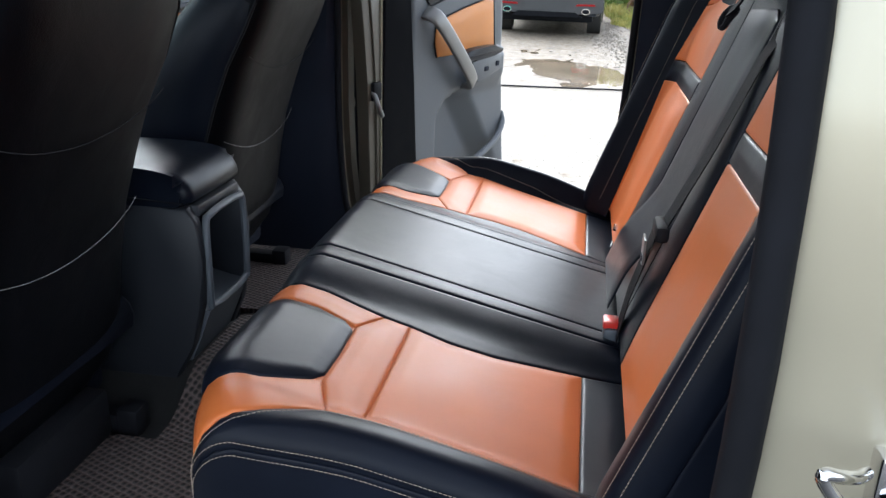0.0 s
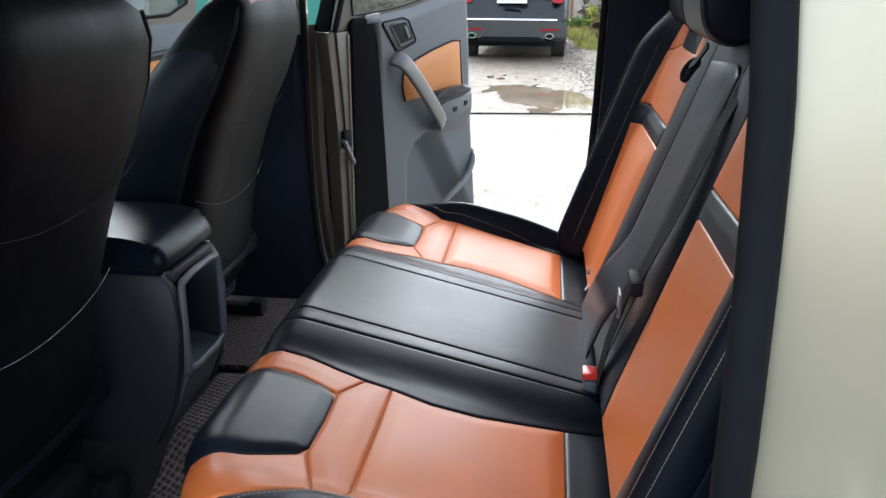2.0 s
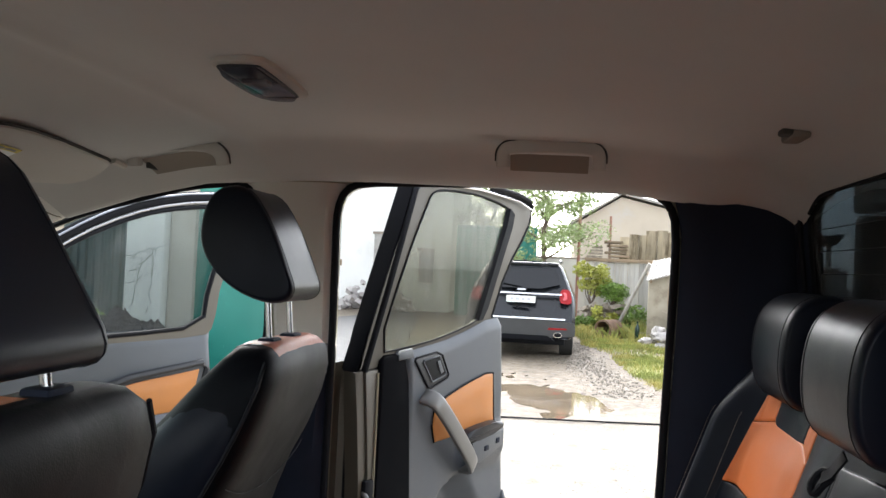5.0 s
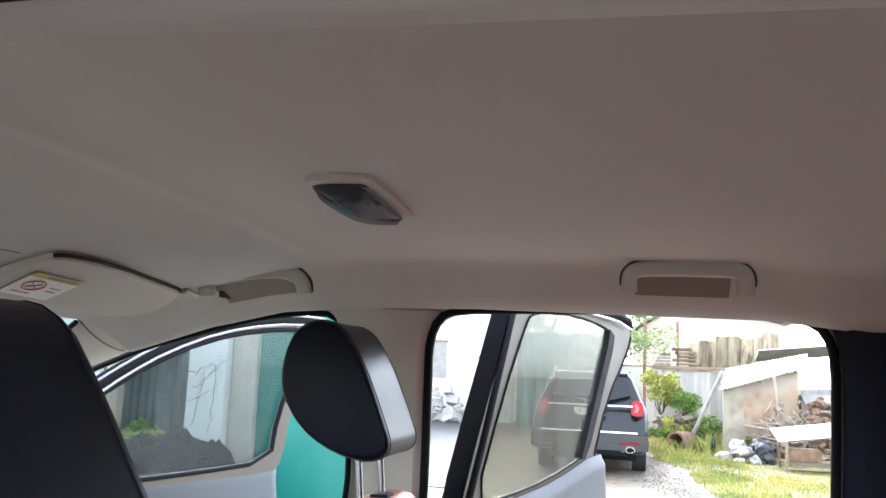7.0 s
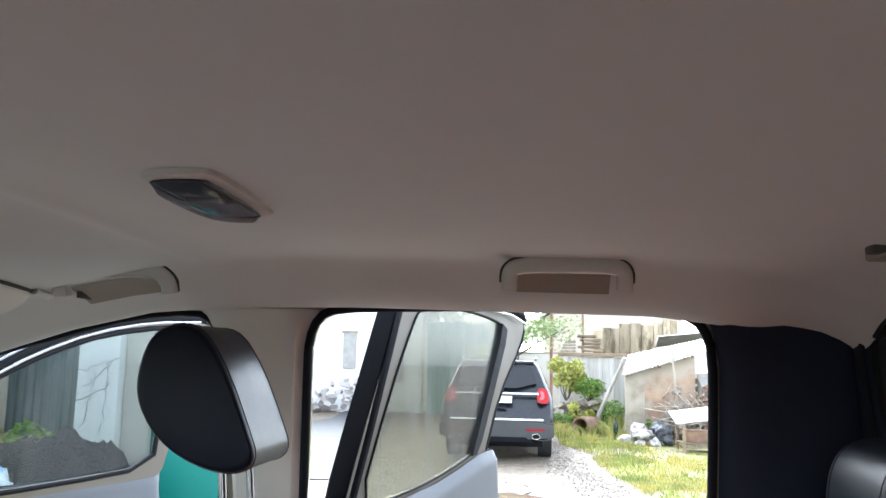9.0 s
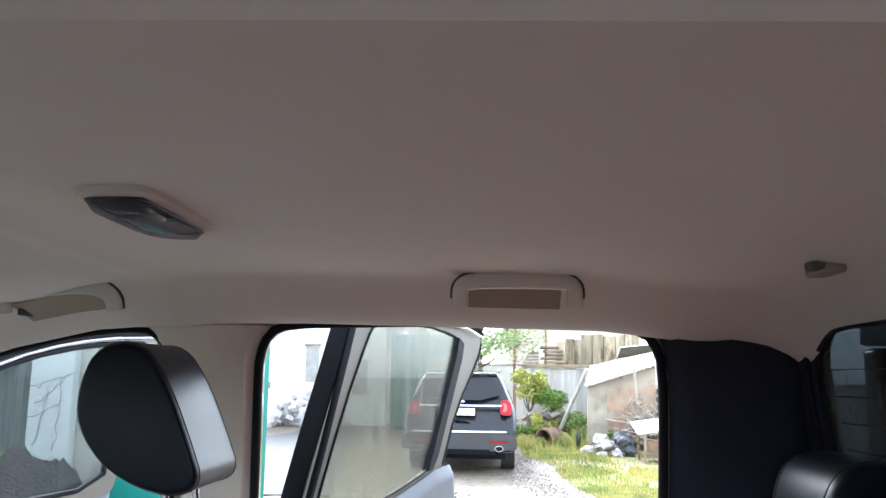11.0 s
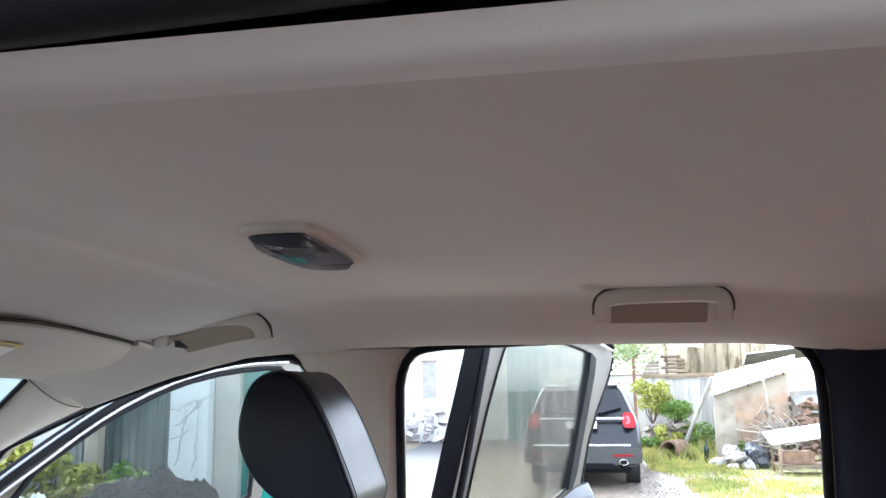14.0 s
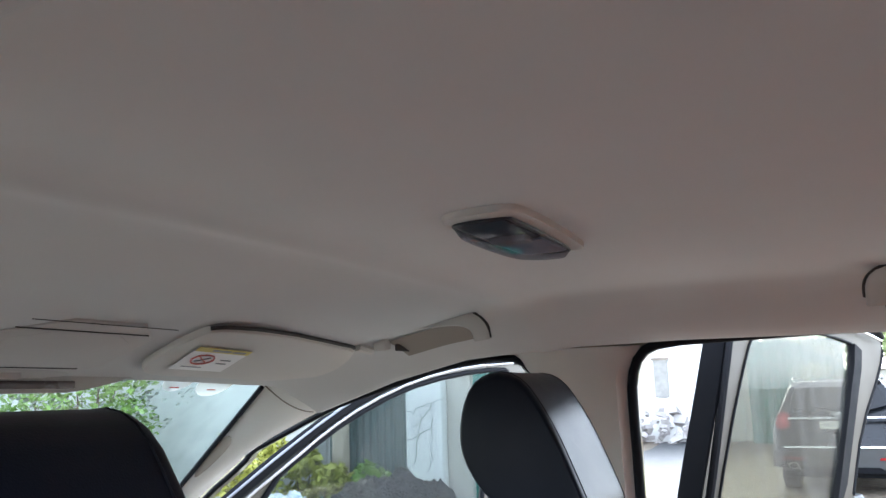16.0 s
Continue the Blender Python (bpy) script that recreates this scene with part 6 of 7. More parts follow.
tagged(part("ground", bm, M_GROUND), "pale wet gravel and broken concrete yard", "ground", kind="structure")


def blob(cx, cy, rx, ry, seed, n=40, amp=0.3):
    r = random.Random(seed)
    ph = [r.uniform(0, 6.28) for _ in range(5)]
    out = []
    for k in range(n):
        a = math.tau * k / n
        q = 1 + amp * sum(math.sin((j + 2) * a + ph[j]) / (j + 2) for j in range(5))
        out.append((cx + rx * q * math.cos(a), cy + ry * q * math.sin(a)))
    return out


M_PUDDLE = mat("muddy_water", (0.17, 0.13, 0.085), 0.07, var=0.25, scale=2, bump=0.03, grain=5, rough_var=0.03)
bm = bmesh.new()
f = bm.faces.new([bm.verts.new((x, y, -0.010)) for x, y in blob(-0.42, 9.2, 0.95, 2.3, 4, 90, 0.15)])
tagged(part("water_puddle", bm, M_PUDDLE, smooth=0), "shallow brown puddle standing in a hollow of the gravel", "puddle", kind="structure")
# asphalt lane on the far left
bm = bmesh.new()
prism(bm, [(-2.6, 10.2), (-4.8, 25.5), (-6.4, 25.5), (-6.0, 22), (-9, 10.2)], XY, -0.02, 0.022)
tagged(part("road", bm, mat("asphalt", (0.042, 0.044, 0.047), 0.75, var=0.2, scale=3, bump=0.5, grain=90), smooth=0), "grey wet asphalt lane", "road", kind="structure")

hose = thing("garden_hose", "thin black hose lying straight across the gravel", "hose")
part("tube", tube(bmesh.new(), soften([(-5.0, 6.6, 0.012), (-2.6, 6.95, 0.014), (-1.04, 7.09, 0.014), (-0.4, 7.16, 0.014), (0.22, 7.235, 0.014), (1.5, 7.42, 0.014), (3.2, 7.9, 0.012)], 2, False), 0.010, 8), M_RUBBER, hose)

# loose stones
rng = random.Random(11)
bm = bmesh.new()
def pebble(bm, x, y, z, r, rng):
    vs = [bm.verts.new((x + r * dx * rng.uniform(0.6, 1.3), y + r * dy * rng.uniform(0.6, 1.3), z + r * dz * 0.7)) for dx, dy, dz in ((1, 0, 0), (0, 1, 0), (-1, 0, 0), (0, -1, 0), (0, 0, 1), (0, 0, -0.6))]
    for i in range(4):
        bm.faces.new((vs[i], vs[(i + 1) % 4], vs[4]))
        bm.faces.new((vs[(i + 1) % 4], vs[i], vs[5]))
for _ in range(1800):
    y = 2.2 + 13 * rng.random() ** 1.3
    x = rng.uniform(-2.6, 1.6)
    if y < 7.3:
        continue
    pebble(bm, x, y, lay(x, y) + 0.003, rng.uniform(0.003, 0.010), rng)
for _ in range(5200):
    x, y = rng.uniform(-1.9, 1.2), rng.uniform(3.4, 7.1)
    if noise.noise((x * 1.1, y * 0.8, 7.0)) + 0.5 * noise.noise((x * 3.0, y * 2.2, 3.0)) > 0.06:
        pebble(bm, x, y, lay(x, y) + 0.002, rng.uniform(0.002, 0.0065), rng)
for _ in range(1600):
    y = rng.uniform(9, 17)
    x = 0.35 + rng.gauss(0, 0.22) + 0.25 * math.sin(y * 0.8)
    pebble(bm, x, y, lay(x, y) + 0.004, rng.uniform(0.006, 0.022), rng)
tagged(part("gravel", bm, mat("pebbles", (0.17, 0.15, 0.125), 0.8, var=0.5, scale=14, bump=0.2, grain=60), recalc=False), "loose grey stones scattered over the yard", "gravel", kind="stuff")

# grass verge
M_GRASS = mat("grass", (0.25, 0.285, 0.070), 0.6, var=0.4, scale=1.6, bump=0, stain=(0.42, 0.36, 0.11), stain_scale=1.1, stain_at=0.45)
def verge(y):
    return table([(7.5, 1.9), (8.6, 1.45), (9.7, 1.18), (11.7, 0.92), (14.3, 0.84), (16.3, 0.40), (19, 0.30), (22, 0.2)], y)
M_TURF = mat("turf_soil", (0.21, 0.21, 0.065), 0.9, var=0.4, scale=3, bump=0.8, grain=30, stain=(0.27, 0.22, 0.13), stain_scale=1.4, stain_at=0.5)
edge = [(verge(y) + 0.10 * noise.noise((y * 1.9, 0.4, 0.0)) + 0.05 * noise.noise((y * 6, 2.0, 0.0)), y) for y in span(8.6, 21.8, 90)]
bm = bmesh.new()
prism(bm, edge + [(6.5, 21.8), (6.5, 8.6)], XY, -0.03, 0.007)
tagged(part("ground_turf", bm, M_TURF, smooth=0), "yellow-green turf beside the gravel track", "turf", kind="structure")
bm = bmesh.new()
for _ in range(60000):
    y = 7.6 + 13.4 * rng.random()
    x = verge(y) + abs(rng.gauss(0, 1.0)) * 1.3 + rng.uniform(-0.12, 0.1)
    bare = noise.noise((x * 0.9, y * 0.7, 4.0))
    if x > 5.5 or (bare > 0.05 and rng.random() < 0.85) or (2.0 < x and 14.3 < y < 16.6 and rng.random() < 0.85):
        continue
    if abs(x - 1.0) < 0.42 and 17.3 < y < 19.2 and rng.random() < 0.85:
        continue
    h = rng.uniform(0.025, 0.075) * (1.0 + 0.5 * step(15, 17, y) + 2.6 * step(17.2, 18.8, y)) * (1.25 + bare)
    a = rng.uniform(0, 6.28)
    w = 0.005 + 0.005 * rng.random()
    lx, ly = rng.gauss(0, 0.3) * h, rng.gauss(0, 0.3) * h
    c, s_ = math.cos(a) * w, math.sin(a) * w
    v0, v1 = bm.verts.new((x - c, y - s_, 0)), bm.verts.new((x + c, y + s_, 0))
    v2, v3 = bm.verts.new((x + c * 0.7 + lx * 0.4, y + s_ * 0.7 + ly * 0.4, h * 0.6)), bm.verts.new((x + lx, y + ly, h))
    bm.faces.new((v0, v1, v2))
    bm.faces.new((v0, v2, v3))
tagged(part("grass", bm, M_GRASS, smooth=0, recalc=False), "yellow-green weedy grass verge", "grass", kind="stuff")

# ---- leaves ----
def leaves(bm, c, r, n, size, rng, squash=0.8, hollow=0.35):
    for _ in range(n):
        d = Vector((rng.gauss(0, 1), rng.gauss(0, 1), rng.gauss(0, 1))).normalized() * (hollow + (1 - hollow) * rng.random() ** 0.6)
        p = Vector(c) + Vector((d.x * r, d.y * r, d.z * r * squash))
        a, b = Vector((rng.gauss(0, 1), rng.gauss(0, 1), rng.gauss(0, 0.6))).normalized(), Vector((rng.gauss(0, 1), rng.gauss(0, 1), rng.gauss(0, 1)))
        b = (b - a * b.dot(a)).normalized()
        s = size * rng.uniform(0.6, 1.3)
        vs = [bm.verts.new(p + a * s), bm.verts.new(p + b * s * 0.45), bm.verts.new(p - a * s), bm.verts.new(p - b * s * 0.45)]
        bm.faces.new(vs)


M_LEAF = mat("leaf_green", (0.15, 0.25, 0.045), 0.5, var=0.4, scale=3, bump=0)
M_LEAFY = mat("leaf_yellow_green", (0.31, 0.32, 0.055), 0.5, var=0.4, scale=3, bump=0)
M_TREE = mat("tree_leaf", (0.24, 0.31, 0.12), 0.5, var=0.35, scale=1.5, bump=0)
M_BARK = mat("bark", (0.10, 0.075, 0.055), 0.9, var=0.3, scale=8, bump=0.7, grain=30, stretch=(1, 1, 0.3))


def limb(a, b, r0, r1, rng, n=6, sway=0.06):
    a, b = Vector(a), Vector(b)
    L = (b - a).length
    pts = [a.lerp(b, i / (n - 1)) + Vector((rng.gauss(0, sway), rng.gauss(0, sway), rng.gauss(0, sway * 0.4))) * L * 0.35 * (0 < i < n) for i in range(n)]
    rings = []
    for i, p in enumerate(pts):
        r = r0 + (r1 - r0) * i / (n - 1)
        d = (pts[min(i + 1, n - 1)] - pts[max(i - 1, 0)]).normalized()
        s = d.cross(V(0.9, 0.3, 0.1)).normalized()
        t = s.cross(d)
        rings.append([p + s * r * math.cos(k * math.tau / 7) + t * r * math.sin(k * math.tau / 7) for k in range(7)])
    return rings, pts[-1]


def tree(x, y, h, spread, seed, label, density=1.0, lean=0.0):
    rng = random.Random(seed)
    t = thing("tree", label, "tree", "yard trees", at=(x, y, 0))
    bm = bmesh.new()
    top = (lean, 0, h * 0.86)
    rings, _ = limb((0, 0, -0.05), top, 0.11, 0.03, rng, 9)
    loft(bm, rings)
    tips = []
    for k in range(16):
        z0 = h * rng.uniform(0.33, 0.85)
        a = rng.uniform(0, math.tau)
        L = spread * rng.uniform(0.55, 1.05) * (1.15 - 0.5 * z0 / h)
        st = (lean * z0 / h, 0, z0)
        en = (st[0] + L * math.cos(a), L * math.sin(a), z0 + L * rng.uniform(0.1, 0.6))
        rings, e = limb(st, en, 0.035, 0.008, rng)
        loft(bm, rings)
        tips.append((Vector(st), Vector(en)))
    part("trunk", bm, M_BARK, t, "dark bark trunk and limbs")
    bm = bmesh.new()
    for a, b in tips:
        for f in (0.45, 0.7, 0.95, 1.05):
            c = a.lerp(b, f) + Vector((rng.gauss(0, 0.15), rng.gauss(0, 0.15), rng.gauss(0, 0.12)))
            leaves(bm, c, spread * rng.uniform(0.16, 0.32), int(190 * density), 0.045, rng, 0.6)
    leaves(bm, (lean, 0, h * 0.92), spread * 0.4, int(260 * density), 0.06, rng, 0.7)
    part("crown", bm, M_TREE, t, "light airy green crown", smooth=0, recalc=False)
    return t


tree(-0.66, 22.5, 5.2, 1.9, 21, "slender young tree with a light airy green crown", 1.0)
tree(-2.6, 27.0, 5.6, 2.0, 22, "pale green tree behind the parked car", 0.8)


def shrub(x, y, r, h, seed, label, leaf, n=5, count=150, size=0.05, z=0.0):
    rng = random.Random(seed)
    t = thing("shrub", label, "shrub", "yard shrubs", at=(x, y, z))
    bm = bmesh.new()
    tips = []
    for k in range(n):
        a = math.tau * k / n + rng.uniform(-0.4, 0.4)
        e = (r * 0.6 * math.cos(a), r * 0.6 * math.sin(a), h * rng.uniform(0.5, 0.95))
        rings, p = limb((0.03 * math.cos(a), 0.03 * math.sin(a), -0.02), e, 0.016, 0.005, rng, 5)
        loft(bm, rings)
        tips.append(e)
    part("stems", bm, M_BARK, t)
    bm = bmesh.new()
    for e in tips:
        leaves(bm, e, r * 0.42, count, size, rng, 0.85)
        leaves(bm, (e[0] * 0.7, e[1] * 0.7, e[2] * 0.55), r * 0.38, count // 2, size, rng, 0.9)
    part("crown", bm, leaf, t, smooth=0, recalc=False)
    return t


# ---- the parked car ----
M_PAINT = mat("black_car_paint", (0.011, 0.013, 0.017), 0.22, var=0.1, scale=2, bump=0, coat=0.25, spec=0.35)
M_CARGLASS = mat("privacy_glass", (0.012, 0.013, 0.015), 0.05, var=0.05, bump=0)
M_BUMPER = mat("grey_bumper", (0.055, 0.057, 0.06), 0.45, var=0.1, bump=0.1, grain=300)
M_TAIL = mat("red_tail_lens", (0.30, 0.008, 0.012), 0.35, var=0.1, bump=0, coat=0.1, spec=0.3)
M_TYRE = mat("tyre_rubber", (0.02, 0.02, 0.02), 0.8, var=0.2, bump=0.3, grain=80)


M_PALEINK = mat("pale_print", (0.5, 0.5, 0.52), 0.6, bump=0)


def suv():
    c = thing("parked_suv", "black parked SUV with red tail lamps and chrome bars", "car")
    half = [(0.36, 0.90), (0.46, 0.95), (0.62, 0.975), (0.85, 0.98), (1.02, 0.965), (1.12, 0.935), (1.30, 0.86), (1.50, 0.775), (1.62, 0.72), (1.69, 0.66), (1.725, 0.54), (1.74, 0.30), (1.745, 0.0)]
    def lean(z):
        return table([(0.36, 0.03), (0.62, -0.04), (0.78, 0.0), (1.05, 0.06), (1.20, 0.12), (1.62, 0.40), (1.745, 0.52)], z)
    def ring_at(y, k, hood):
        pts = []
        for z, h in half:
            zz = z if not hood else min(z, hood + (z - hood) * 0.06) if z > hood else z
            pts.append((h * k, y, zz))
        return [V(*p) for p in pts] + [V(-p[0], p[1], p[2]) for p in pts[-2::-1]]
    bm = bmesh.new()
    rings = []
    for y, k, hood, w in ((0.0, 0.94, 0, 1), (0.05, 0.985, 0, 1), (0.2, 1.0, 0, 1), (1.0, 1.0, 0, 0.2), (2.4, 1.0, 0, 0), (3.0, 1.0, 1.66, 0), (3.75, 1.0, 1.12, 0), (4.6, 0.98, 1.05, 0), (4.95, 0.90, 0.95, 0)):
        r = ring_at(y, k, hood)
        for p in r:
            p.y += lean(p.z) * w
        rings.append(r)
    loft(bm, rings)
    body = part("body", bm, M_PAINT, c, "glossy black body", smooth=35)
    def face(pts, off=0.012, thick=0.02):
        """A piece laid on the sloping tail: points in (x, z)."""
        bm = bmesh.new()
        n = len(pts)
        a = [bm.verts.new((x, lean(z) - off, z)) for x, z in pts]
        b = [bm.verts.new((x, lean(z) + thick, z)) for x, z in pts]
        bm.faces.new(a)
        bm.faces.new(b[::-1])
        for i in range(n):
            bm.faces.new((a[i], b[i], b[(i + 1) % n], a[(i + 1) % n]))
        return bm
    part("rear_window", face(soften([(-0.70, 1.24), (0.70, 1.24), (0.62, 1.58), (0.56, 1.62), (-0.56, 1.62), (-0.62, 1.58)], 1), 0.004), M_CARGLASS, c, "dark rear window")
    part("spoiler", newbox(-0.64, 0.64, 0.36, 0.62, 1.66, 1.715, bev=0.02), M_PAINT, c)
    part("wiper", tube(bmesh.new(), [(0.0, lean(1.26) - 0.02, 1.26), (-0.35, lean(1.31) - 0.02, 1.315)], 0.010, 6), M_RUBBER, c)
    part("chrome_bar", face([(-0.72, 1.135), (0.72, 1.135), (0.72, 1.163), (-0.72, 1.163)], 0.02), M_CHROME, c, "chrome bar across the tailgate")
    part("badge", face(soften([(-0.08, 1.20), (0.08, 1.20), (0.08, 1.235), (-0.08, 1.235)], 1), 0.02), M_CHROME, c)
    part("plate", face([(-0.26, 0.985), (0.26, 0.985), (0.26, 1.10), (-0.26, 1.10)], 0.018), M_WHITE, c, "white number plate")
    for x in (-0.16, -0.06, 0.04, 0.14):
        part("print_bar", face([(x - 0.03, 1.02), (x + 0.03, 1.02), (x + 0.03, 1.07), (x - 0.03, 1.07)], 0.021, -0.01), M_PALEINK, c)
    part("plate_recess", face(soften([(-0.17, 0.905), (0.17, 0.905), (0.14, 0.945), (-0.14, 0.945)], 1), 0.014), M_RUBBER, c)
    for s in (-1, 1):
        lamp = part("tail_lamp", face(soften([(s * 0.69, 1.005), (s * 0.80, 0.985), (s * 0.895, 0.995), (s * 0.898, 1.10), (s * 0.868, 1.235), (s * 0.74, 1.25), (s * 0.69, 1.20)], 1), 0.020, 0.05), M_TAIL, c, "red tail lamp")
        part("lamp_core", face(soften([(s * 0.725, 1.055), (s * 0.80, 1.045), (s * 0.825, 1.11), (s * 0.80, 1.19), (s * 0.735, 1.195), (s * 0.775, 1.12)], 1), 0.024, 0.0), mat("pink_lens", (0.60, 0.12, 0.13), 0.4, bump=0, spec=0.3), lamp)
        part("reflector", face([(s * 0.50, 0.525), (s * 0.84, 0.535), (s * 0.82, 0.565), (s * 0.52, 0.558)], 0.05, 0.02), M_TAIL, c, "red bumper reflector")
        tip = part("exhaust_tip", tube(bmesh.new(), [(s * 0.68, -0.10, 0.44), (s * 0.68, 0.15, 0.44)], 0.06, 16, flat=(0.075, 0.05)), M_CHROME, c, "chrome exhaust tip")
        part("bore", tube(bmesh.new(), [(s * 0.68, -0.104, 0.44), (s * 0.68, -0.09, 0.44)], 0.05, 16, flat=(0.062, 0.038)), M_RUBBER, tip)
        part("roof_rail", tube(bmesh.new(), [(s * 0.66, 0.75, 1.735), (s * 0.66, 0.85, 1.775), (s * 0.66, 2.5, 1.775), (s * 0.64, 2.6, 1.735)], 0.018, 8), M_SILVER, c)
    bm = face(soften([(-0.97, 0.38), (0.97, 0.38), (0.985, 0.55), (0.95, 0.70), (-0.95, 0.70), (-0.985, 0.55)], 1), 0.045, 0.25)
    part("bumper", bm, M_BUMPER, c, "dark grey bumper")
    part("bumper_strip", face([(-0.80, 0.705), (0.80, 0.705), (0.80, 0.728), (-0.80, 0.728)], 0.05), M_CHROME, c, "bright bumper strip")
    part("skid_plate", face([(-0.62, 0.33), (0.62, 0.33), (0.50, 0.42), (-0.50, 0.42)], 0.06, 0.1), M_RUBBER, c)
    part("underbody", newbox(-0.80, 0.80, 0.2, 4.7, 0.24, 0.45, bev=0.02), M_RUBBER, c)
    for y in (0.98, 3.85):
        for s in (-1, 1):
            w = part("wheel", tube(bmesh.new(), [(s * 0.70, y, 0.375), (s * 0.94, y, 0.375)], 0.375, 32), M_TYRE, c, "black road tyre")
            part("rim", tube(bmesh.new(), [(s * 0.90, y, 0.375), (s * 0.948, y, 0.375)], 0.25, 20), M_SILVER, w)
    for s in (-1, 1):
        bm = bmesh.new()
        prism(bm, [(0.75, 1.16), (3.2, 1.16), (2.75, 1.55), (1.1, 1.58)], lambda y, z, d: (s * (table(half, z) + d), y, z), -0.01, 0.004)
        part("side_window", bm, M_CARGLASS, c)
    c.location = (-0.925, 13.05, 0.0)
    c.rotation_euler = (0, 0, radians(-1.5))
    return c


suv()

# ---- far side of the yard: walls, sheds, clutter ----
M_PLASTER = mat("stained_plaster", (0.46, 0.44, 0.39), 0.9, var=0.12, scale=1.2, bump=0.3, grain=40, stain=(0.36, 0.33, 0.28), stain_scale=1.2, stain_at=0.55)
M_WHITEWALL = mat("white_wall", (0.68, 0.68, 0.66), 0.85, var=0.05, scale=1, bump=0.2, grain=40, stain=(0.6, 0.6, 0.57), stain_scale=0.7, stain_at=0.6)
M_HOUSE = mat("warm_beige_render", (0.43, 0.375, 0.30), 0.9, var=0.08, scale=0.7, bump=0.2, grain=20, stain=(0.42, 0.39, 0.35), stain_scale=0.5, stain_at=0.55)
M_WOOD = mat("weathered_board", (0.36, 0.31, 0.25), 0.9, var=0.3, scale=3, bump=0.5, grain=25, stretch=(4, 4, 0.5), per_piece=0.35)
M_DARKWOOD = mat("old_brown_board", (0.20, 0.15, 0.10), 0.9, var=0.35, scale=3, bump=0.5, grain=25, stretch=(0.6, 4, 4), per_piece=0.35)
M_SHEET = mat("pale_roof_sheet", (0.25, 0.24, 0.22), 0.6, var=0.15, scale=1.5, bump=0.1, grain=30, stain=(0.40, 0.34, 0.27), stain_scale=2, stain_at=0.58)
M_RUST = mat("rusty_pipe", (0.20, 0.125, 0.085), 0.85, var=0.35, scale=8, bump=0.5, grain=40)
M_TEAL = mat("teal_sheet_metal", (0.012, 0.17, 0.135), 0.45, var=0.10, scale=1.5, bump=0.05, grain=40, stain=(0.02, 0.21, 0.17), stain_scale=1.5, stain_at=0.55)
M_PALEWALL = mat("pale_grey_plaster", (0.40, 0.41, 0.40), 0.9, var=0.12, scale=1.5, bump=0.3, grain=40, stain=(0.33, 0.34, 0.33), stain_scale=0.9, stain_at=0.5)
M_FENCE = mat("grey_green_sheet", (0.085, 0.115, 0.115), 0.5, var=0.15, scale=2, bump=0.05, grain=40)
M_POLE = mat("red_brown_paint", (0.25, 0.12, 0.085), 0.6, var=0.2, scale=5, bump=0.1)
M_STONE = mat("rubble_stone", (0.24, 0.205, 0.165), 0.9, var=0.3, scale=4, bump=0.6, grain=20)
M_BAG = mat("white_sack", (0.40, 0.375, 0.36), 0.7, var=0.12, scale=5, bump=0.4, grain=20)
M_DARKBAG = mat("dark_plastic_bag", (0.05, 0.055, 0.065), 0.35, var=0.3, scale=6, bump=0.6, grain=14)


def plain_wall(name, x0, x1, y, z1, thick, material, label, cat="wall", turn=0.0):
    w = thing(name, label, cat, kind="structure", at=((x0 + x1) / 2, y, 0))
    h = (x1 - x0) / 2
    part("wall", newbox(-h, h, -thick / 2, thick / 2, 0, z1, bev=0.02), material, w)
    part("coping", newbox(-h - 0.03, h + 0.03, -thick / 2 - 0.03, thick / 2 + 0.03, z1, z1 + 0.06, bev=0.015), M_STONE, w)
    w.rotation_euler = (0, 0, radians(turn))
    return w


# white boarded wall with old timber and sheets piled on its top
wall = thing("wall_boundary", "tall boundary wall of weathered whitewashed boards", "wall", kind="structure", at=(0, 0, 0))
rng = random.Random(31)
M_WOODWHITE = mat("whitewashed_board", (0.36, 0.345, 0.315), 0.9, var=0.2, scale=2.5, bump=0.4, grain=25, stretch=(4, 4, 0.4), per_piece=0.25, stain=(0.32, 0.29, 0.25), stain_scale=2, stain_at=0.55)
x = 0.55
while x < 7.4:
    w = rng.uniform(0.22, 0.40)
    part("board", newbox(x, x + w - 0.015, 21.95 + rng.uniform(0, 0.05), 22.06, 0, 1.93 + rng.uniform(-0.03, 0.03), bev=0.01), M_WOODWHITE, wall)
    x += w
part("rail", newbox(0.5, 7.4, 21.88, 22.1, 1.92, 2.02, bev=0.01), M_DARKWOOD, wall)

pile = thing("timber_pile", "stack of old boards and stained sheets along the wall top", "timber pile")
for k in range(9):
    z = 2.03 + 0.10 * (k % 5) + 0.02
    L = rng.uniform(0.4, 0.6)
    x0 = 1.02 + rng.uniform(0, 0.22)
    part("board", newbox(x0, x0 + L, 21.85 + 0.12 * (k // 5), 22.25, z, z + 0.07, bev=0.008), M_DARKWOOD, pile)
M_STAINED = mat("stained_sheet", (0.34, 0.28, 0.19), 0.9, var=0.3, scale=2.2, bump=0.4, grain=25, stretch=(3, 3, 0.7), per_piece=0.3, stain=(0.13, 0.10, 0.06), stain_scale=1.6, stain_at=0.5)
x0 = 1.48
for k in range(9):
    w = rng.uniform(0.2, 0.34)
    part("sheet", newbox(x0, x0 + w - 0.01, 21.88 + rng.uniform(0, 0.12), 22.05, 2.02, 2.68 + 0.04 * k + rng.uniform(-0.06, 0.06), bev=0.01), M_STAINED, pile)
    x0 += w
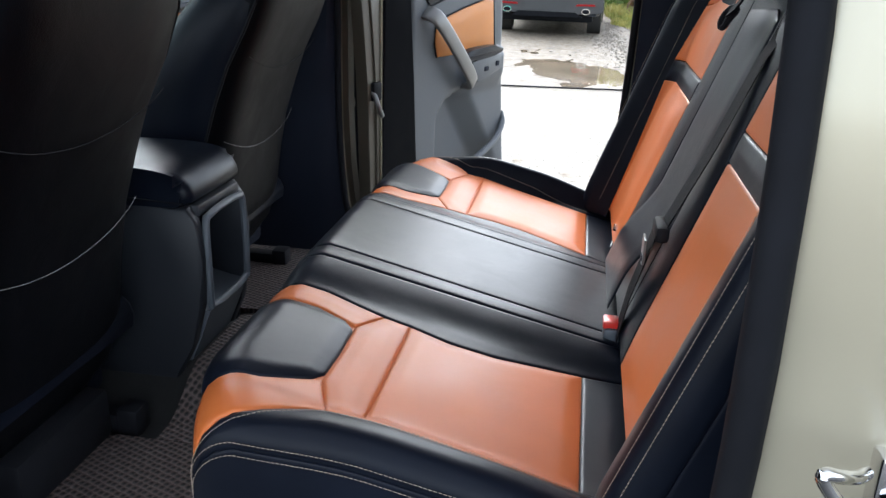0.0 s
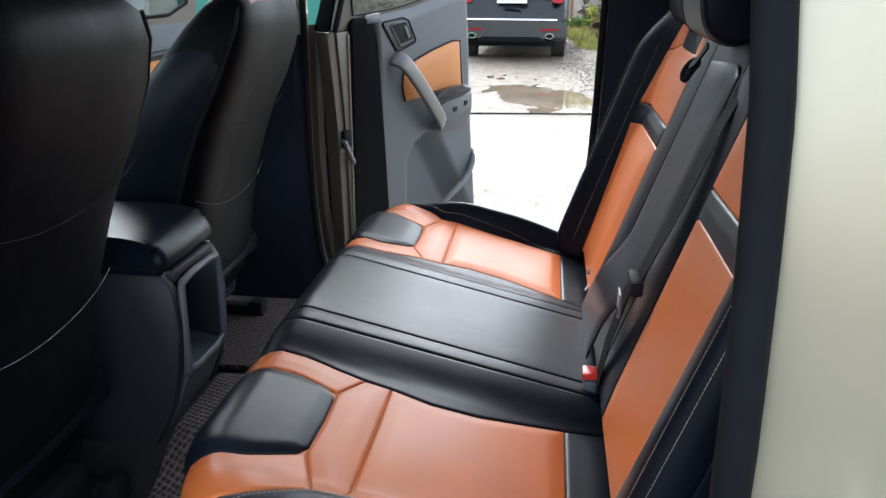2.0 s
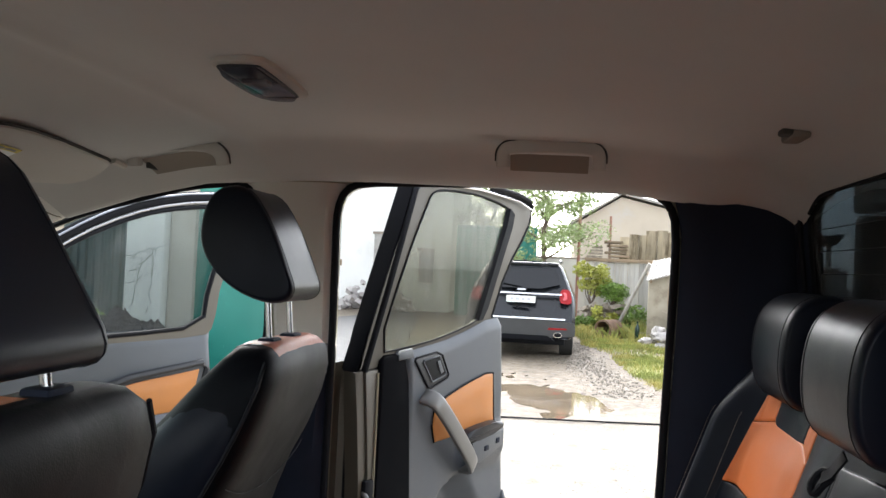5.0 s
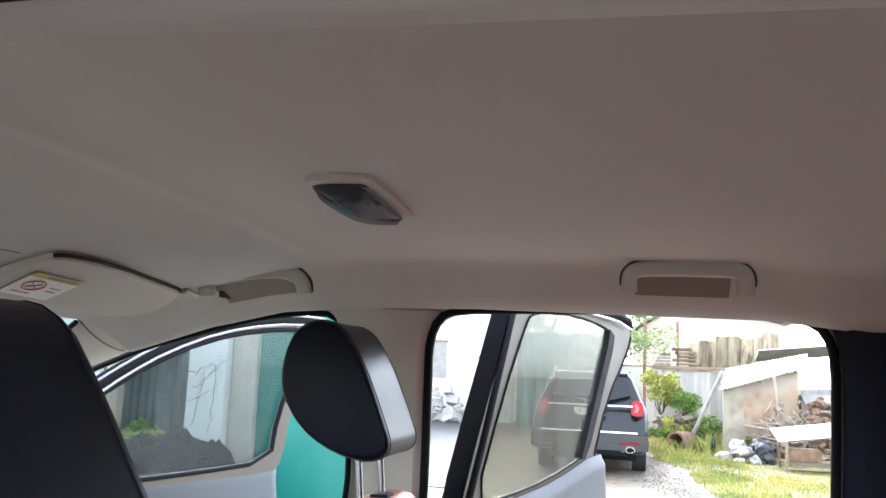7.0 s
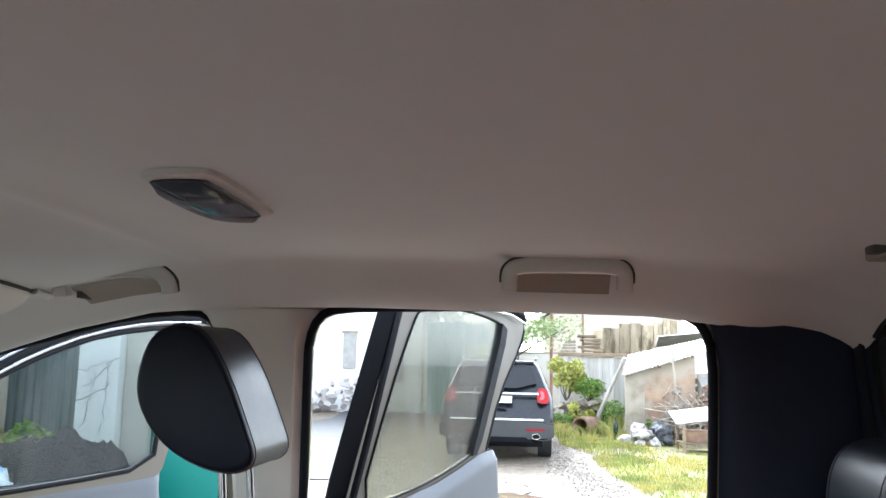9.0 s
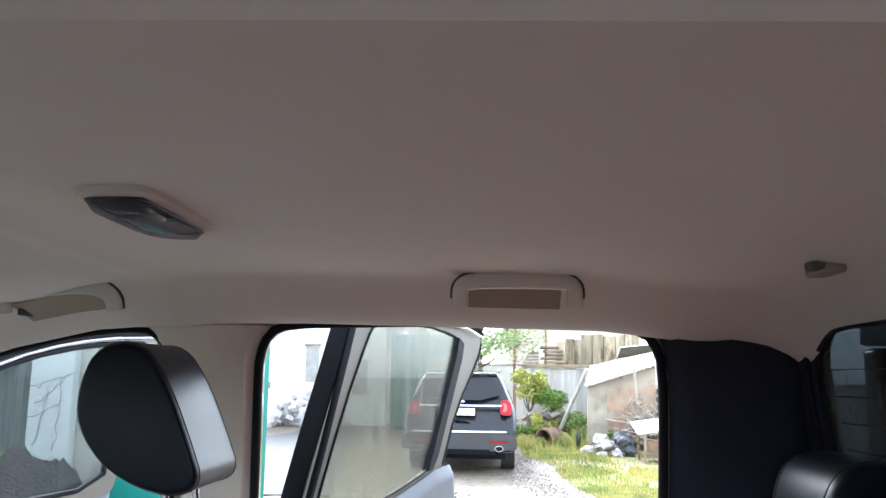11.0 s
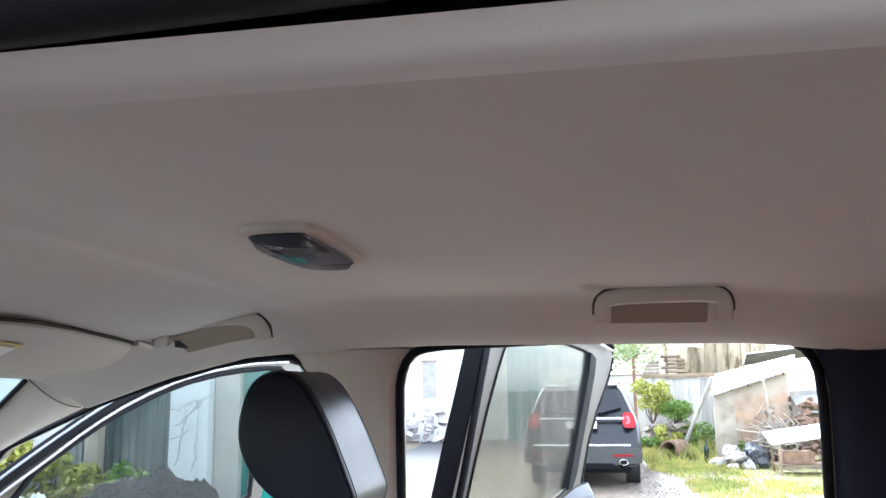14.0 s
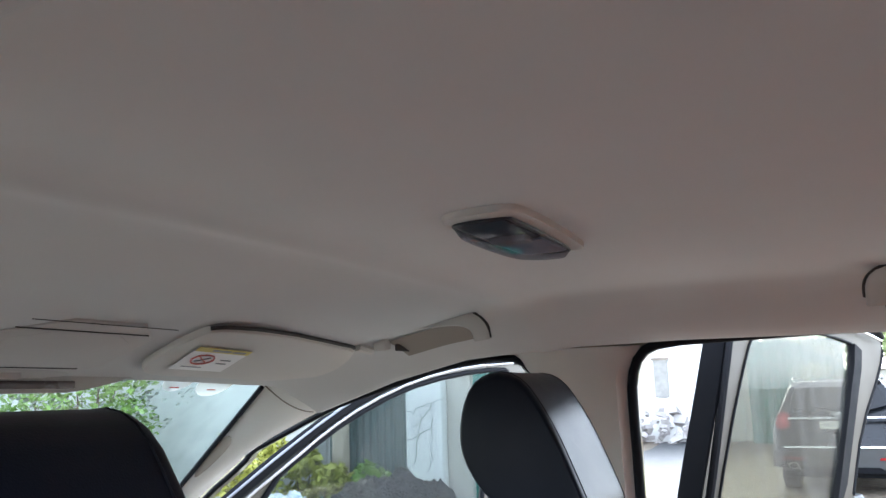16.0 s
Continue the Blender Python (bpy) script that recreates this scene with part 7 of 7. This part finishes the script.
for k in range(4):
    part("board", newbox(0.55 + 0.05 * k, 1.0, 21.95, 22.2, 2.03 + 0.09 * k, 2.09 + 0.09 * k, bev=0.006), M_WOOD, pile)
settle(pile, (3.5, 22, 2.02))
plain_wall("wall_back", -3.5, 0.9, 27, 2.05, 0.2, M_PLASTER, "low stained plaster wall behind the parked car")

# gabled house in the distance
house = thing("gabled_house", "large pale rendered house with a shallow gable roof", "house", at=(0, 0, 0))
bm = bmesh.new()
prism(bm, [(0.6, 0), (0.6, 4.1), (2.9, 5.55), (7.4, 4.5), (7.4, 0)], XZ, 40.0, 48.0, 0.02)
part("wall", bm, M_HOUSE, house)
for a, b in (((0.3, 4.02), (2.9, 5.66)), ((2.9, 5.66), (7.8, 4.5))):
    bm = bmesh.new()
    prism(bm, [a, (a[0], a[1] + 0.12), (b[0], b[1] + 0.12), b], XZ, 39.7, 48.3)
    part("roof", bm, M_SHEET, house)
settle(house, (4, 44, 0))

# utility pole
pole = thing("utility_pole", "slim red-brown painted steel pole", "pole", at=(0.36, 24, 0))
part("shaft", tube(bmesh.new(), [(0, 0, -0.05), (0.03, 0, 3.2), (0.05, 0, 6.5)], 0.05, 12), M_POLE, pole)
part("foot", newbox(-0.16, 0.16, -0.16, 0.16, 0, 0.12, bev=0.02), M_STONE, pole)
post = thing("utility_pole", "thin red-brown post standing behind the wall", "pole", at=(1.22, 22.3, 0))
part("shaft", tube(bmesh.new(), [(0, 0, 0), (0, 0, 3.25)], 0.035, 8), M_POLE, post)

shrub(0.62, 19.75, 0.50, 1.0, 41, "yellow-green leafy shrub in a raised stone bed", M_LEAFY, 8, 170, 0.05, z=0.80)
shrub(1.16, 19.55, 0.42, 0.55, 42, "bright green bushy shrub in a raised stone bed", M_LEAF, 8, 210, 0.04, z=0.80)
shrub(0.42, 19.0, 0.32, 0.45, 43, "low green weeds in front of the stone bed", M_LEAF, 6, 120, 0.04)
shrub(0.92, 19.15, 0.36, 0.70, 47, "leafy green weeds before the stone bed", M_LEAFY, 8, 130, 0.045)
shrub(1.45, 19.3, 0.30, 0.75, 46, "dark green weeds beside the stone bed", M_LEAF, 5, 120, 0.04)
shrub(1.75, 20.6, 0.5, 0.7, 44, "dark green weeds below the wall", M_LEAF, 6, 130, 0.05)
shrub(2.30, 17.35, 0.16, 0.55, 45, "small weed by the shed", M_LEAF, 3, 50, 0.04)


def lump(bm, c, size, rng, round_=False):
    """A broken angular lump, or a slack bag."""
    sx, sy, sz = (size * rng.uniform(0.6, 1.25) for _ in range(3))
    turn = Euler((rng.uniform(-0.6, 0.6), rng.uniform(-0.6, 0.6), rng.uniform(0, 3.1))).to_matrix()
    o = Vector((rng.uniform(0, 9), rng.uniform(0, 9), rng.uniform(0, 9)))
    if round_:
        vs = bmesh.ops.create_icosphere(bm, subdivisions=3, radius=1)["verts"]
        for v in vs:
            j = 1 + 0.45 * noise.noise(v.co * 1.7 + o) + 0.22 * noise.noise(v.co * 5 + o)
            p = turn @ Vector((v.co.x * sx * j, v.co.y * sy * j, v.co.z * sz * 0.8 * j))
            v.co = Vector(c) + p
    else:
        vs = bmesh.ops.create_cube(bm, size=1.5)["verts"]
        for v in vs:
            v.co = Vector(c) + turn @ Vector((v.co.x * sx * rng.uniform(0.6, 1.15), v.co.y * sy * rng.uniform(0.6, 1.15), v.co.z * sz * 0.7 * rng.uniform(0.6, 1.15)))
    for v in vs:
        v.co.z = max(0.0, v.co.z)


def heap(name, label, cat, x, y, w, d, h, n, seed, material, r0, r1, piece, round_=False, flat=False):
    rng = random.Random(seed)
    t = thing(name, label, cat, at=(x, y, 0))
    for k in range(n):
        px, py = rng.uniform(-w, w), rng.uniform(-d, d)
        top = h if flat else h * max(0.05, 1 - (px / w) ** 2) * (1 - 0.4 * (py / d) ** 2)
        bm = bmesh.new()
        lump(bm, (px, py, top * rng.random() ** 0.8), rng.uniform(r0, r1), rng, round_)
        part(piece, bm, material, t, smooth=60 if round_ else 0)
    return t


heap("stone_border", "rough stacked stones of a raised shrub bed", "stones", 0.95, 19.5, 0.55, 0.22, 0.80, 70, 51, M_STONE, 0.09, 0.17, "stone", flat=True)
heap("rubbish_sacks", "white plastic sacks dumped on the ground", "sacks", 1.98, 16.7, 0.32, 0.22, 0.40, 14, 52, M_BAG, 0.10, 0.19, "sack", True)
heap("rubbish_bags", "dark plastic rubbish bags beside the rubble", "bags", 2.50, 16.8, 0.14, 0.2, 0.70, 7, 53, M_DARKBAG, 0.13, 0.20, "bag", True)
heap("rubble_heap", "heap of brown rubble and scrap by the shed", "rubble", 3.0, 17.4, 0.50, 0.25, 1.25, 150, 54, M_STONE, 0.05, 0.12, "stone")
heap("scrap_heap", "pile of rusty brown scrap against the shed", "scrap", 3.75, 17.4, 0.55, 0.3, 1.5, 110, 55, M_RUST, 0.05, 0.12, "scrap")
sticks = thing("brushwood", "dry grey branches thrown over the rubble", "branches", at=(3.0, 17.1, 0))
rng = random.Random(57)
for k in range(38):
    a = Vector((rng.uniform(-0.5, 0.9), rng.uniform(-0.25, 0.1), rng.uniform(0.3, 1.2)))
    b = a + Vector((rng.gauss(0, 0.35), rng.gauss(0, 0.1), rng.gauss(0.12, 0.22)))
    rings, _ = limb(a, b, 0.014, 0.006, rng, 5)
    part("branch", loft(bmesh.new(), rings), M_WOOD, sticks)


def shed():
    s = thing("shed", "small lean-to shed with a pale corrugated roof and clay-coloured side", "shed", at=(1.76, 17.9, 0))
    slope = lambda x: 1.44 + 0.31 * x
    bm = bmesh.new()
    prism(bm, [(0.10, 0), (0.10, slope(0.10) - 0.03), (0.54, slope(0.54) - 0.03), (0.54, 0)], XZ, 0.05, 0.17, 0.01)
    part("wall", bm, mat("cream_plaster", (0.34, 0.30, 0.235), 0.9, var=0.15, scale=3, bump=0.4, grain=40, stain=(0.25, 0.21, 0.16), stain_scale=2.2, stain_at=0.5), s, "cream plaster front")
    bm = bmesh.new()
    prism(bm, [(0.54, 0), (0.54, slope(0.54) - 0.03), (1.68, slope(1.68) - 0.03), (1.68, 0)], XZ, 0.08, 0.20, 0.01)
    part("wall", bm, M_CLAY, s, "stained clay-brown side wall")
    # corrugated roof: it climbs to one side and to the back
    bm = bmesh.new()
    def rf(u, v):
        x = 1.80 * u + 0.30 * v
        return (x, -0.22 + 1.25 * v, slope(x) + 0.40 * v * (1 - 0.35 * u) + 0.012 * math.sin(u * 1.80 * math.tau / 0.085))
    patch(bm, rf, span(0, 1, 170), span(0, 1, 6))
    g = bmesh.ops.extrude_face_region(bm, geom=bm.faces[:])["geom"]
    for q in g:
        if isinstance(q, bmesh.types.BMVert):
            q.co.z += 0.012
    part("roof", bm, M_SHEET, s, "pale corrugated roof sheet")
    for x in (0.12, 0.85, 1.6):
        part("rafter", prism(bmesh.new(), [(-0.20, slope(x) - 0.075), (-0.20, slope(x) - 0.02), (0.9, slope(x) + 0.25), (0.9, slope(x) + 0.19)], YZ, x - 0.025, x + 0.025), M_DARKWOOD, s)
    part("prop", tube(bmesh.new(), [(1.22, -0.5, 0.0), (1.08, -0.45, 2.0)], 0.028, 8), M_WOOD, s)
    return s


M_CLAY = mat("clay_render", (0.34, 0.235, 0.16), 0.9, var=0.3, scale=2.5, bump=0.5, grain=30, stain=(0.37, 0.315, 0.245), stain_scale=1.6, stain_at=0.42)
shed()
# grey roof further back, and pale sheets laid over the lumber beside the shed
lean = thing("roof_canopy", "low roof canopy of weathered grey sheets", "canopy", at=(3.2, 20.4, 0))
M_GREYSHEET = mat("grey_roof_sheet", (0.22, 0.22, 0.22), 0.7, var=0.2, scale=2, bump=0.2, grain=30, stain=(0.35, 0.33, 0.30), stain_scale=2, stain_at=0.55)
part("sheet", prism(bmesh.new(), [(-0.1, 2.45), (0.0, 2.20), (0.03, 2.23), (-0.07, 2.48)], lambda p, q, d: (d, p * 6, q + 0.10 * d), -0.25, 3.6), M_GREYSHEET, lean)
for px in (-0.1, 1.6, 3.4):
    part("post", newbox(px - 0.05, px + 0.05, -0.1, 0.0, 0, 2.2 + 0.1 * px), M_WOOD, lean)
lumber = thing("lumber_rack", "covered rack of lumber with pale sheets on top", "rack", at=(3.45, 18.3, 0))
part("sheet", prism(bmesh.new(), [(-0.3, 1.52), (0.6, 1.98), (0.6, 2.01), (-0.3, 1.55)], lambda p, q, d: (d, p, q + 0.06 * d), 0.0, 2.2), M_WHITEWALL, lumber)
part("sheet", prism(bmesh.new(), [(-0.75, 1.18), (-0.3, 1.40), (-0.3, 1.43), (-0.75, 1.21)], lambda p, q, d: (d, p, q + 0.05 * d), 0.05, 2.2), M_SHEET, lumber)
for px, py, h in ((0.1, -0.28, 1.5), (2.1, -0.28, 1.6), (0.1, 0.55, 1.9), (2.1, 0.55, 2.0), (0.1, -0.7, 1.18), (2.1, -0.7, 1.25)):
    part("post", newbox(px - 0.045, px + 0.045, py - 0.045, py + 0.045, 0, h), M_WOOD, lumber)
for k in range(7):
    part("plank", newbox(0.0, 2.2, -0.25 + 0.02 * (k % 3), 0.4, 0.15 + 0.19 * k, 0.27 + 0.19 * k, bev=0.01), M_DARKWOOD, lumber)
bench_ = thing("work_table", "rough outdoor table with a tilted white sheet on top", "table", at=(3.05, 15.6, 0))
part("top", prism(bmesh.new(), [(-0.35, 0.56), (0.5, 0.74), (0.5, 0.765), (-0.35, 0.585)], lambda p, q, d: (d, p, q + 0.14 * (d + 0.5)), -0.55, 0.8), M_WHITEWALL, bench_)
for px, py in ((-0.40, -0.28), (0.62, -0.28), (-0.40, 0.42), (0.62, 0.42)):
    part("leg", newbox(px - 0.025, px + 0.025, py - 0.025, py + 0.025, 0, 0.63 + 0.14 * px + 0.2 * py), M_DARKWOOD, bench_)
part("shelf", newbox(-0.42, 0.64, -0.28, 0.42, 0.16, 0.19), M_DARKWOOD, bench_)
part("crate", newbox(-0.30, 0.25, -0.1, 0.35, 0.19, 0.42, bev=0.01), M_RUST, bench_)

pipe = thing("pipe_section", "short rusty brown pipe section lying in the grass", "pipe", at=(1.03, 18.75, 0))
bm = bmesh.new()
rings = []
for r, y in ((0.225, -0.30), (0.225, 0.32), (0.185, 0.32), (0.185, -0.30)):
    rings.append([(r * math.cos(k * math.tau / 24), y, 0.225 + r * math.sin(k * math.tau / 24)) for k in range(24)])
loft(bm, rings + [rings[0]], caps=False)
part("shell", bm, M_RUST, pipe)
pipe.rotation_euler = (0, 0, radians(-32))
pl_ = thing("leaning_pole", "long pale pole leaning over the pipe", "pole", at=(0, 0, 0))
part("shaft", tube(bmesh.new(), [(1.16, 19.3, 0.0), (1.90, 18.3, 1.86)], 0.045, 8), M_WOODWHITE, pl_)
settle(pl_, (1.16, 19.3, 0))
bot = thing("bottle", "small dark green bottle standing in the grass", "bottle", at=(1.62, 17.8, 0.0))
bm = bmesh.new()
loft(bm, [[(r * math.cos(k * math.tau / 12), r * math.sin(k * math.tau / 12), z) for k in range(12)] for r, z in ((0.05, 0), (0.055, 0.02), (0.055, 0.30), (0.045, 0.36), (0.02, 0.42), (0.02, 0.50))])
part("body", bm, mat("bottle_green", (0.01, 0.03, 0.02), 0.15, bump=0), bot)

# ---- left: white building and rubble ----
bld = thing("white_building", "long white two-storey building with grey doors", "building", at=(0, 0, 0))
part("wall", newbox(-15.0, -3.9, 26, 32, 0, 5.0), M_WHITEWALL, bld)
bm = bmesh.new()
prism(bm, [(-15.5, 5.0), (-9.5, 6.4), (-3.5, 5.0)], XZ, 25.6, 32.4)
part("roof", bm, M_SHEET, bld)
for x0, x1, z0, z1 in ((-6.62, -6.18, 1.42, 2.62), (-9.4, -8.6, 0.1, 2.2), (-5.0, -4.5, 1.0, 2.1)):
    f = part("door", newbox(x0, x1, 25.94, 26.05, z0, z1), mat("grey_door", (0.30, 0.29, 0.27), 0.6), bld)
    part("frame", newbox(x0 - 0.06, x1 + 0.06, 25.92, 25.99, z1, z1 + 0.08), M_STONE, f)
settle(bld, (-9, 29, 0))
heap("rubble_bank", "bank of pale broken concrete in front of the white building", "rubble", -6.3, 25.0, 1.3, 0.6, 1.15, 60, 56, M_BAG, 0.12, 0.26, "block")

# teal and grey fence close by, ahead of the front door
def corrugated(name, x0, x1, y, z1, pitch, depth, material, label, cat="fence"):
    t = thing(name, label, cat, at=((x0 + x1) / 2, y, 0), kind="structure")
    h = (x1 - x0) / 2
    n = int((x1 - x0) / pitch * 6)
    bm = bmesh.new()
    def f(u, v):
        x = -h + 2 * h * u
        return (x, depth * max(-0.6, min(0.6, math.sin(math.tau * x / pitch))), z1 * v)
    patch(bm, f, span(0, 1, n), [0, 0.5, 1])
    g = bmesh.ops.extrude_face_region(bm, geom=bm.faces[:])["geom"]
    for q in g:
        if isinstance(q, bmesh.types.BMVert):
            q.co.y += 0.004
    part("sheet", bm, material, t)
    for z in (0.4, z1 * 0.55, z1 - 0.25):
        part("rail", newbox(-h, h, 0.03, 0.08, z, z + 0.06), M_DARKWOOD, t)
    return t


FY = 6.2
teal = corrugated("fence_teal", -3.84, -2.39, FY, 2.75, 0.40, 0.005, M_TEAL, "teal painted sheet metal gate with small rivets")
bm = bmesh.new()
for z in span(0.15, 2.6, 15):
    for x in (-0.7, -0.4, 0.0, 0.4, 0.7):
        tube(bm, [(x, -0.010, z), (x, -0.014, z)], 0.006, 6)
rv = part("rivet", bm, M_TEAL, teal, "painted rivets")
rv["kind"] = "stuff"
plain_wall("wall_pale", -13.5, -5.72, FY + 0.3, 2.6, 0.16, M_PALEWALL, "pale plastered wall beyond the corrugated fence")
corrugated("fence_grey", -5.70, -4.72, FY + 0.25, 2.6, 0.085, 0.02, M_FENCE, "grey-green corrugated sheet fence")
corrugated("fence_far", -3.6, -0.95, 25.0, 3.0, 0.25, 0.03, M_TEAL, "pale teal sheet fence behind the tree")
col = thing("gate_column", "white plastered gate column with cracks and barbed wire", "column", at=(-4.40, FY, 0))
part("shaft", newbox(-0.11, 0.29, -0.15, 0.15, 0, 2.42, bev=0.02), M_WHITEWALL, col)
part("pilaster", newbox(0.292, 0.555, -0.05, 0.2, 0, 2.5, bev=0.02), M_PLASTER, col)
rng = random.Random(71)
for a, b in (((-0.12, 1.50), (0.29, 1.62)), ((-0.05, 1.36), (0.22, 1.56)), ((-0.02, 1.0), (0.08, 1.50)), ((0.16, 0.95), (0.20, 1.58)), ((-0.10, 1.22), (0.24, 1.40))):
    bm = bmesh.new()
    pts = [(a[0] + (b[0] - a[0]) * i / 9 + rng.gauss(0, 0.012), -0.158, a[1] + (b[1] - a[1]) * i / 9 + rng.gauss(0, 0.012)) for i in range(10)]
    tube(bm, pts, 0.0025, 5)
    part("wire", bm, M_RUBBER, col)
pst = thing("fence_post", "weathered brown timber fence post", "post", at=(-5.34, FY - 0.05, 0))
part("shaft", newbox(-0.07, 0.07, -0.06, 0.06, 0, 2.4, bev=0.01), M_WOOD, pst)
shrub(-4.62, 5.85, 0.32, 1.10, 61, "fresh green bush against the fence", M_LEAF, 8, 170, 0.045)
shrub(-5.35, 5.75, 0.36, 1.10, 62, "yellow-green bush against the fence", M_LEAFY, 9, 190, 0.05)
shrub(-5.98, 5.5, 0.40, 1.32, 63, "yellow-green bush before the pale wall", M_LEAFY, 11, 220, 0.035)
shrub(-8.2, 5.15, 0.95, 2.6, 68, "tall green bush against the fence", M_LEAF, 14, 320, 0.045)
shrub(-9.6, 8.6, 2.2, 5.2, 64, "tall dark green hedge bush behind the fence", M_LEAF, 12, 520, 0.10)
shrub(-12.2, 9.0, 2.2, 5.4, 67, "tall dark green hedge bush behind the fence", M_LEAF, 12, 520, 0.10)
shrub(-10.5, 1.6, 1.7, 2.7, 65, "tall dark green hedge bush ahead of the truck", M_LEAF, 12, 420, 0.09)
shrub(-11.0, -1.6, 1.7, 2.5, 66, "tall dark green hedge bush ahead of the truck", M_LEAF, 12, 420, 0.09)


def mound(name, x, y, w, d, h, seed, material, label, cat):
    t = thing(name, label, cat, at=(x, y, 0))
    bm = bmesh.new()
    def f(u, v):
        px, py = (u * 2 - 1), (v * 2 - 1)
        q = max(0, 1 - px ** 4) * max(0, 1 - py ** 2)
        return (px * w, py * d, h * q ** 0.5 * (1 + 0.16 * noise.noise((px * 3, py * 3, seed))) + (0.05 * noise.noise((px * 9, py * 9, seed)) + 0.05 * noise.noise((px * 23, py * 17, seed))) * q)
    patch(bm, f, span(0, 1, 90), span(0, 1, 50))
    part("cover", bm, material, t, smooth=60)
    return t


mound("gravel_heap", -4.15, 5.2, 0.72, 0.5, 0.98, 3, mat("black_gravel", (0.022, 0.022, 0.025), 0.75, var=0.5, scale=25, bump=1.0, grain=45, cells=True), "black heap of wet gravel by the fence", "heap")
mound("plastic_sheet", -4.62, 4.55, 0.70, 0.4, 0.86, 7, mat("pale_plastic", (0.60, 0.66, 0.68), 0.3, var=0.15, scale=3, bump=0.6, grain=12, stain=(0.04, 0.30, 0.55), stain_scale=3.0, stain_at=0.47), "crumpled white and blue plastic sheet over a heap", "plastic sheet")
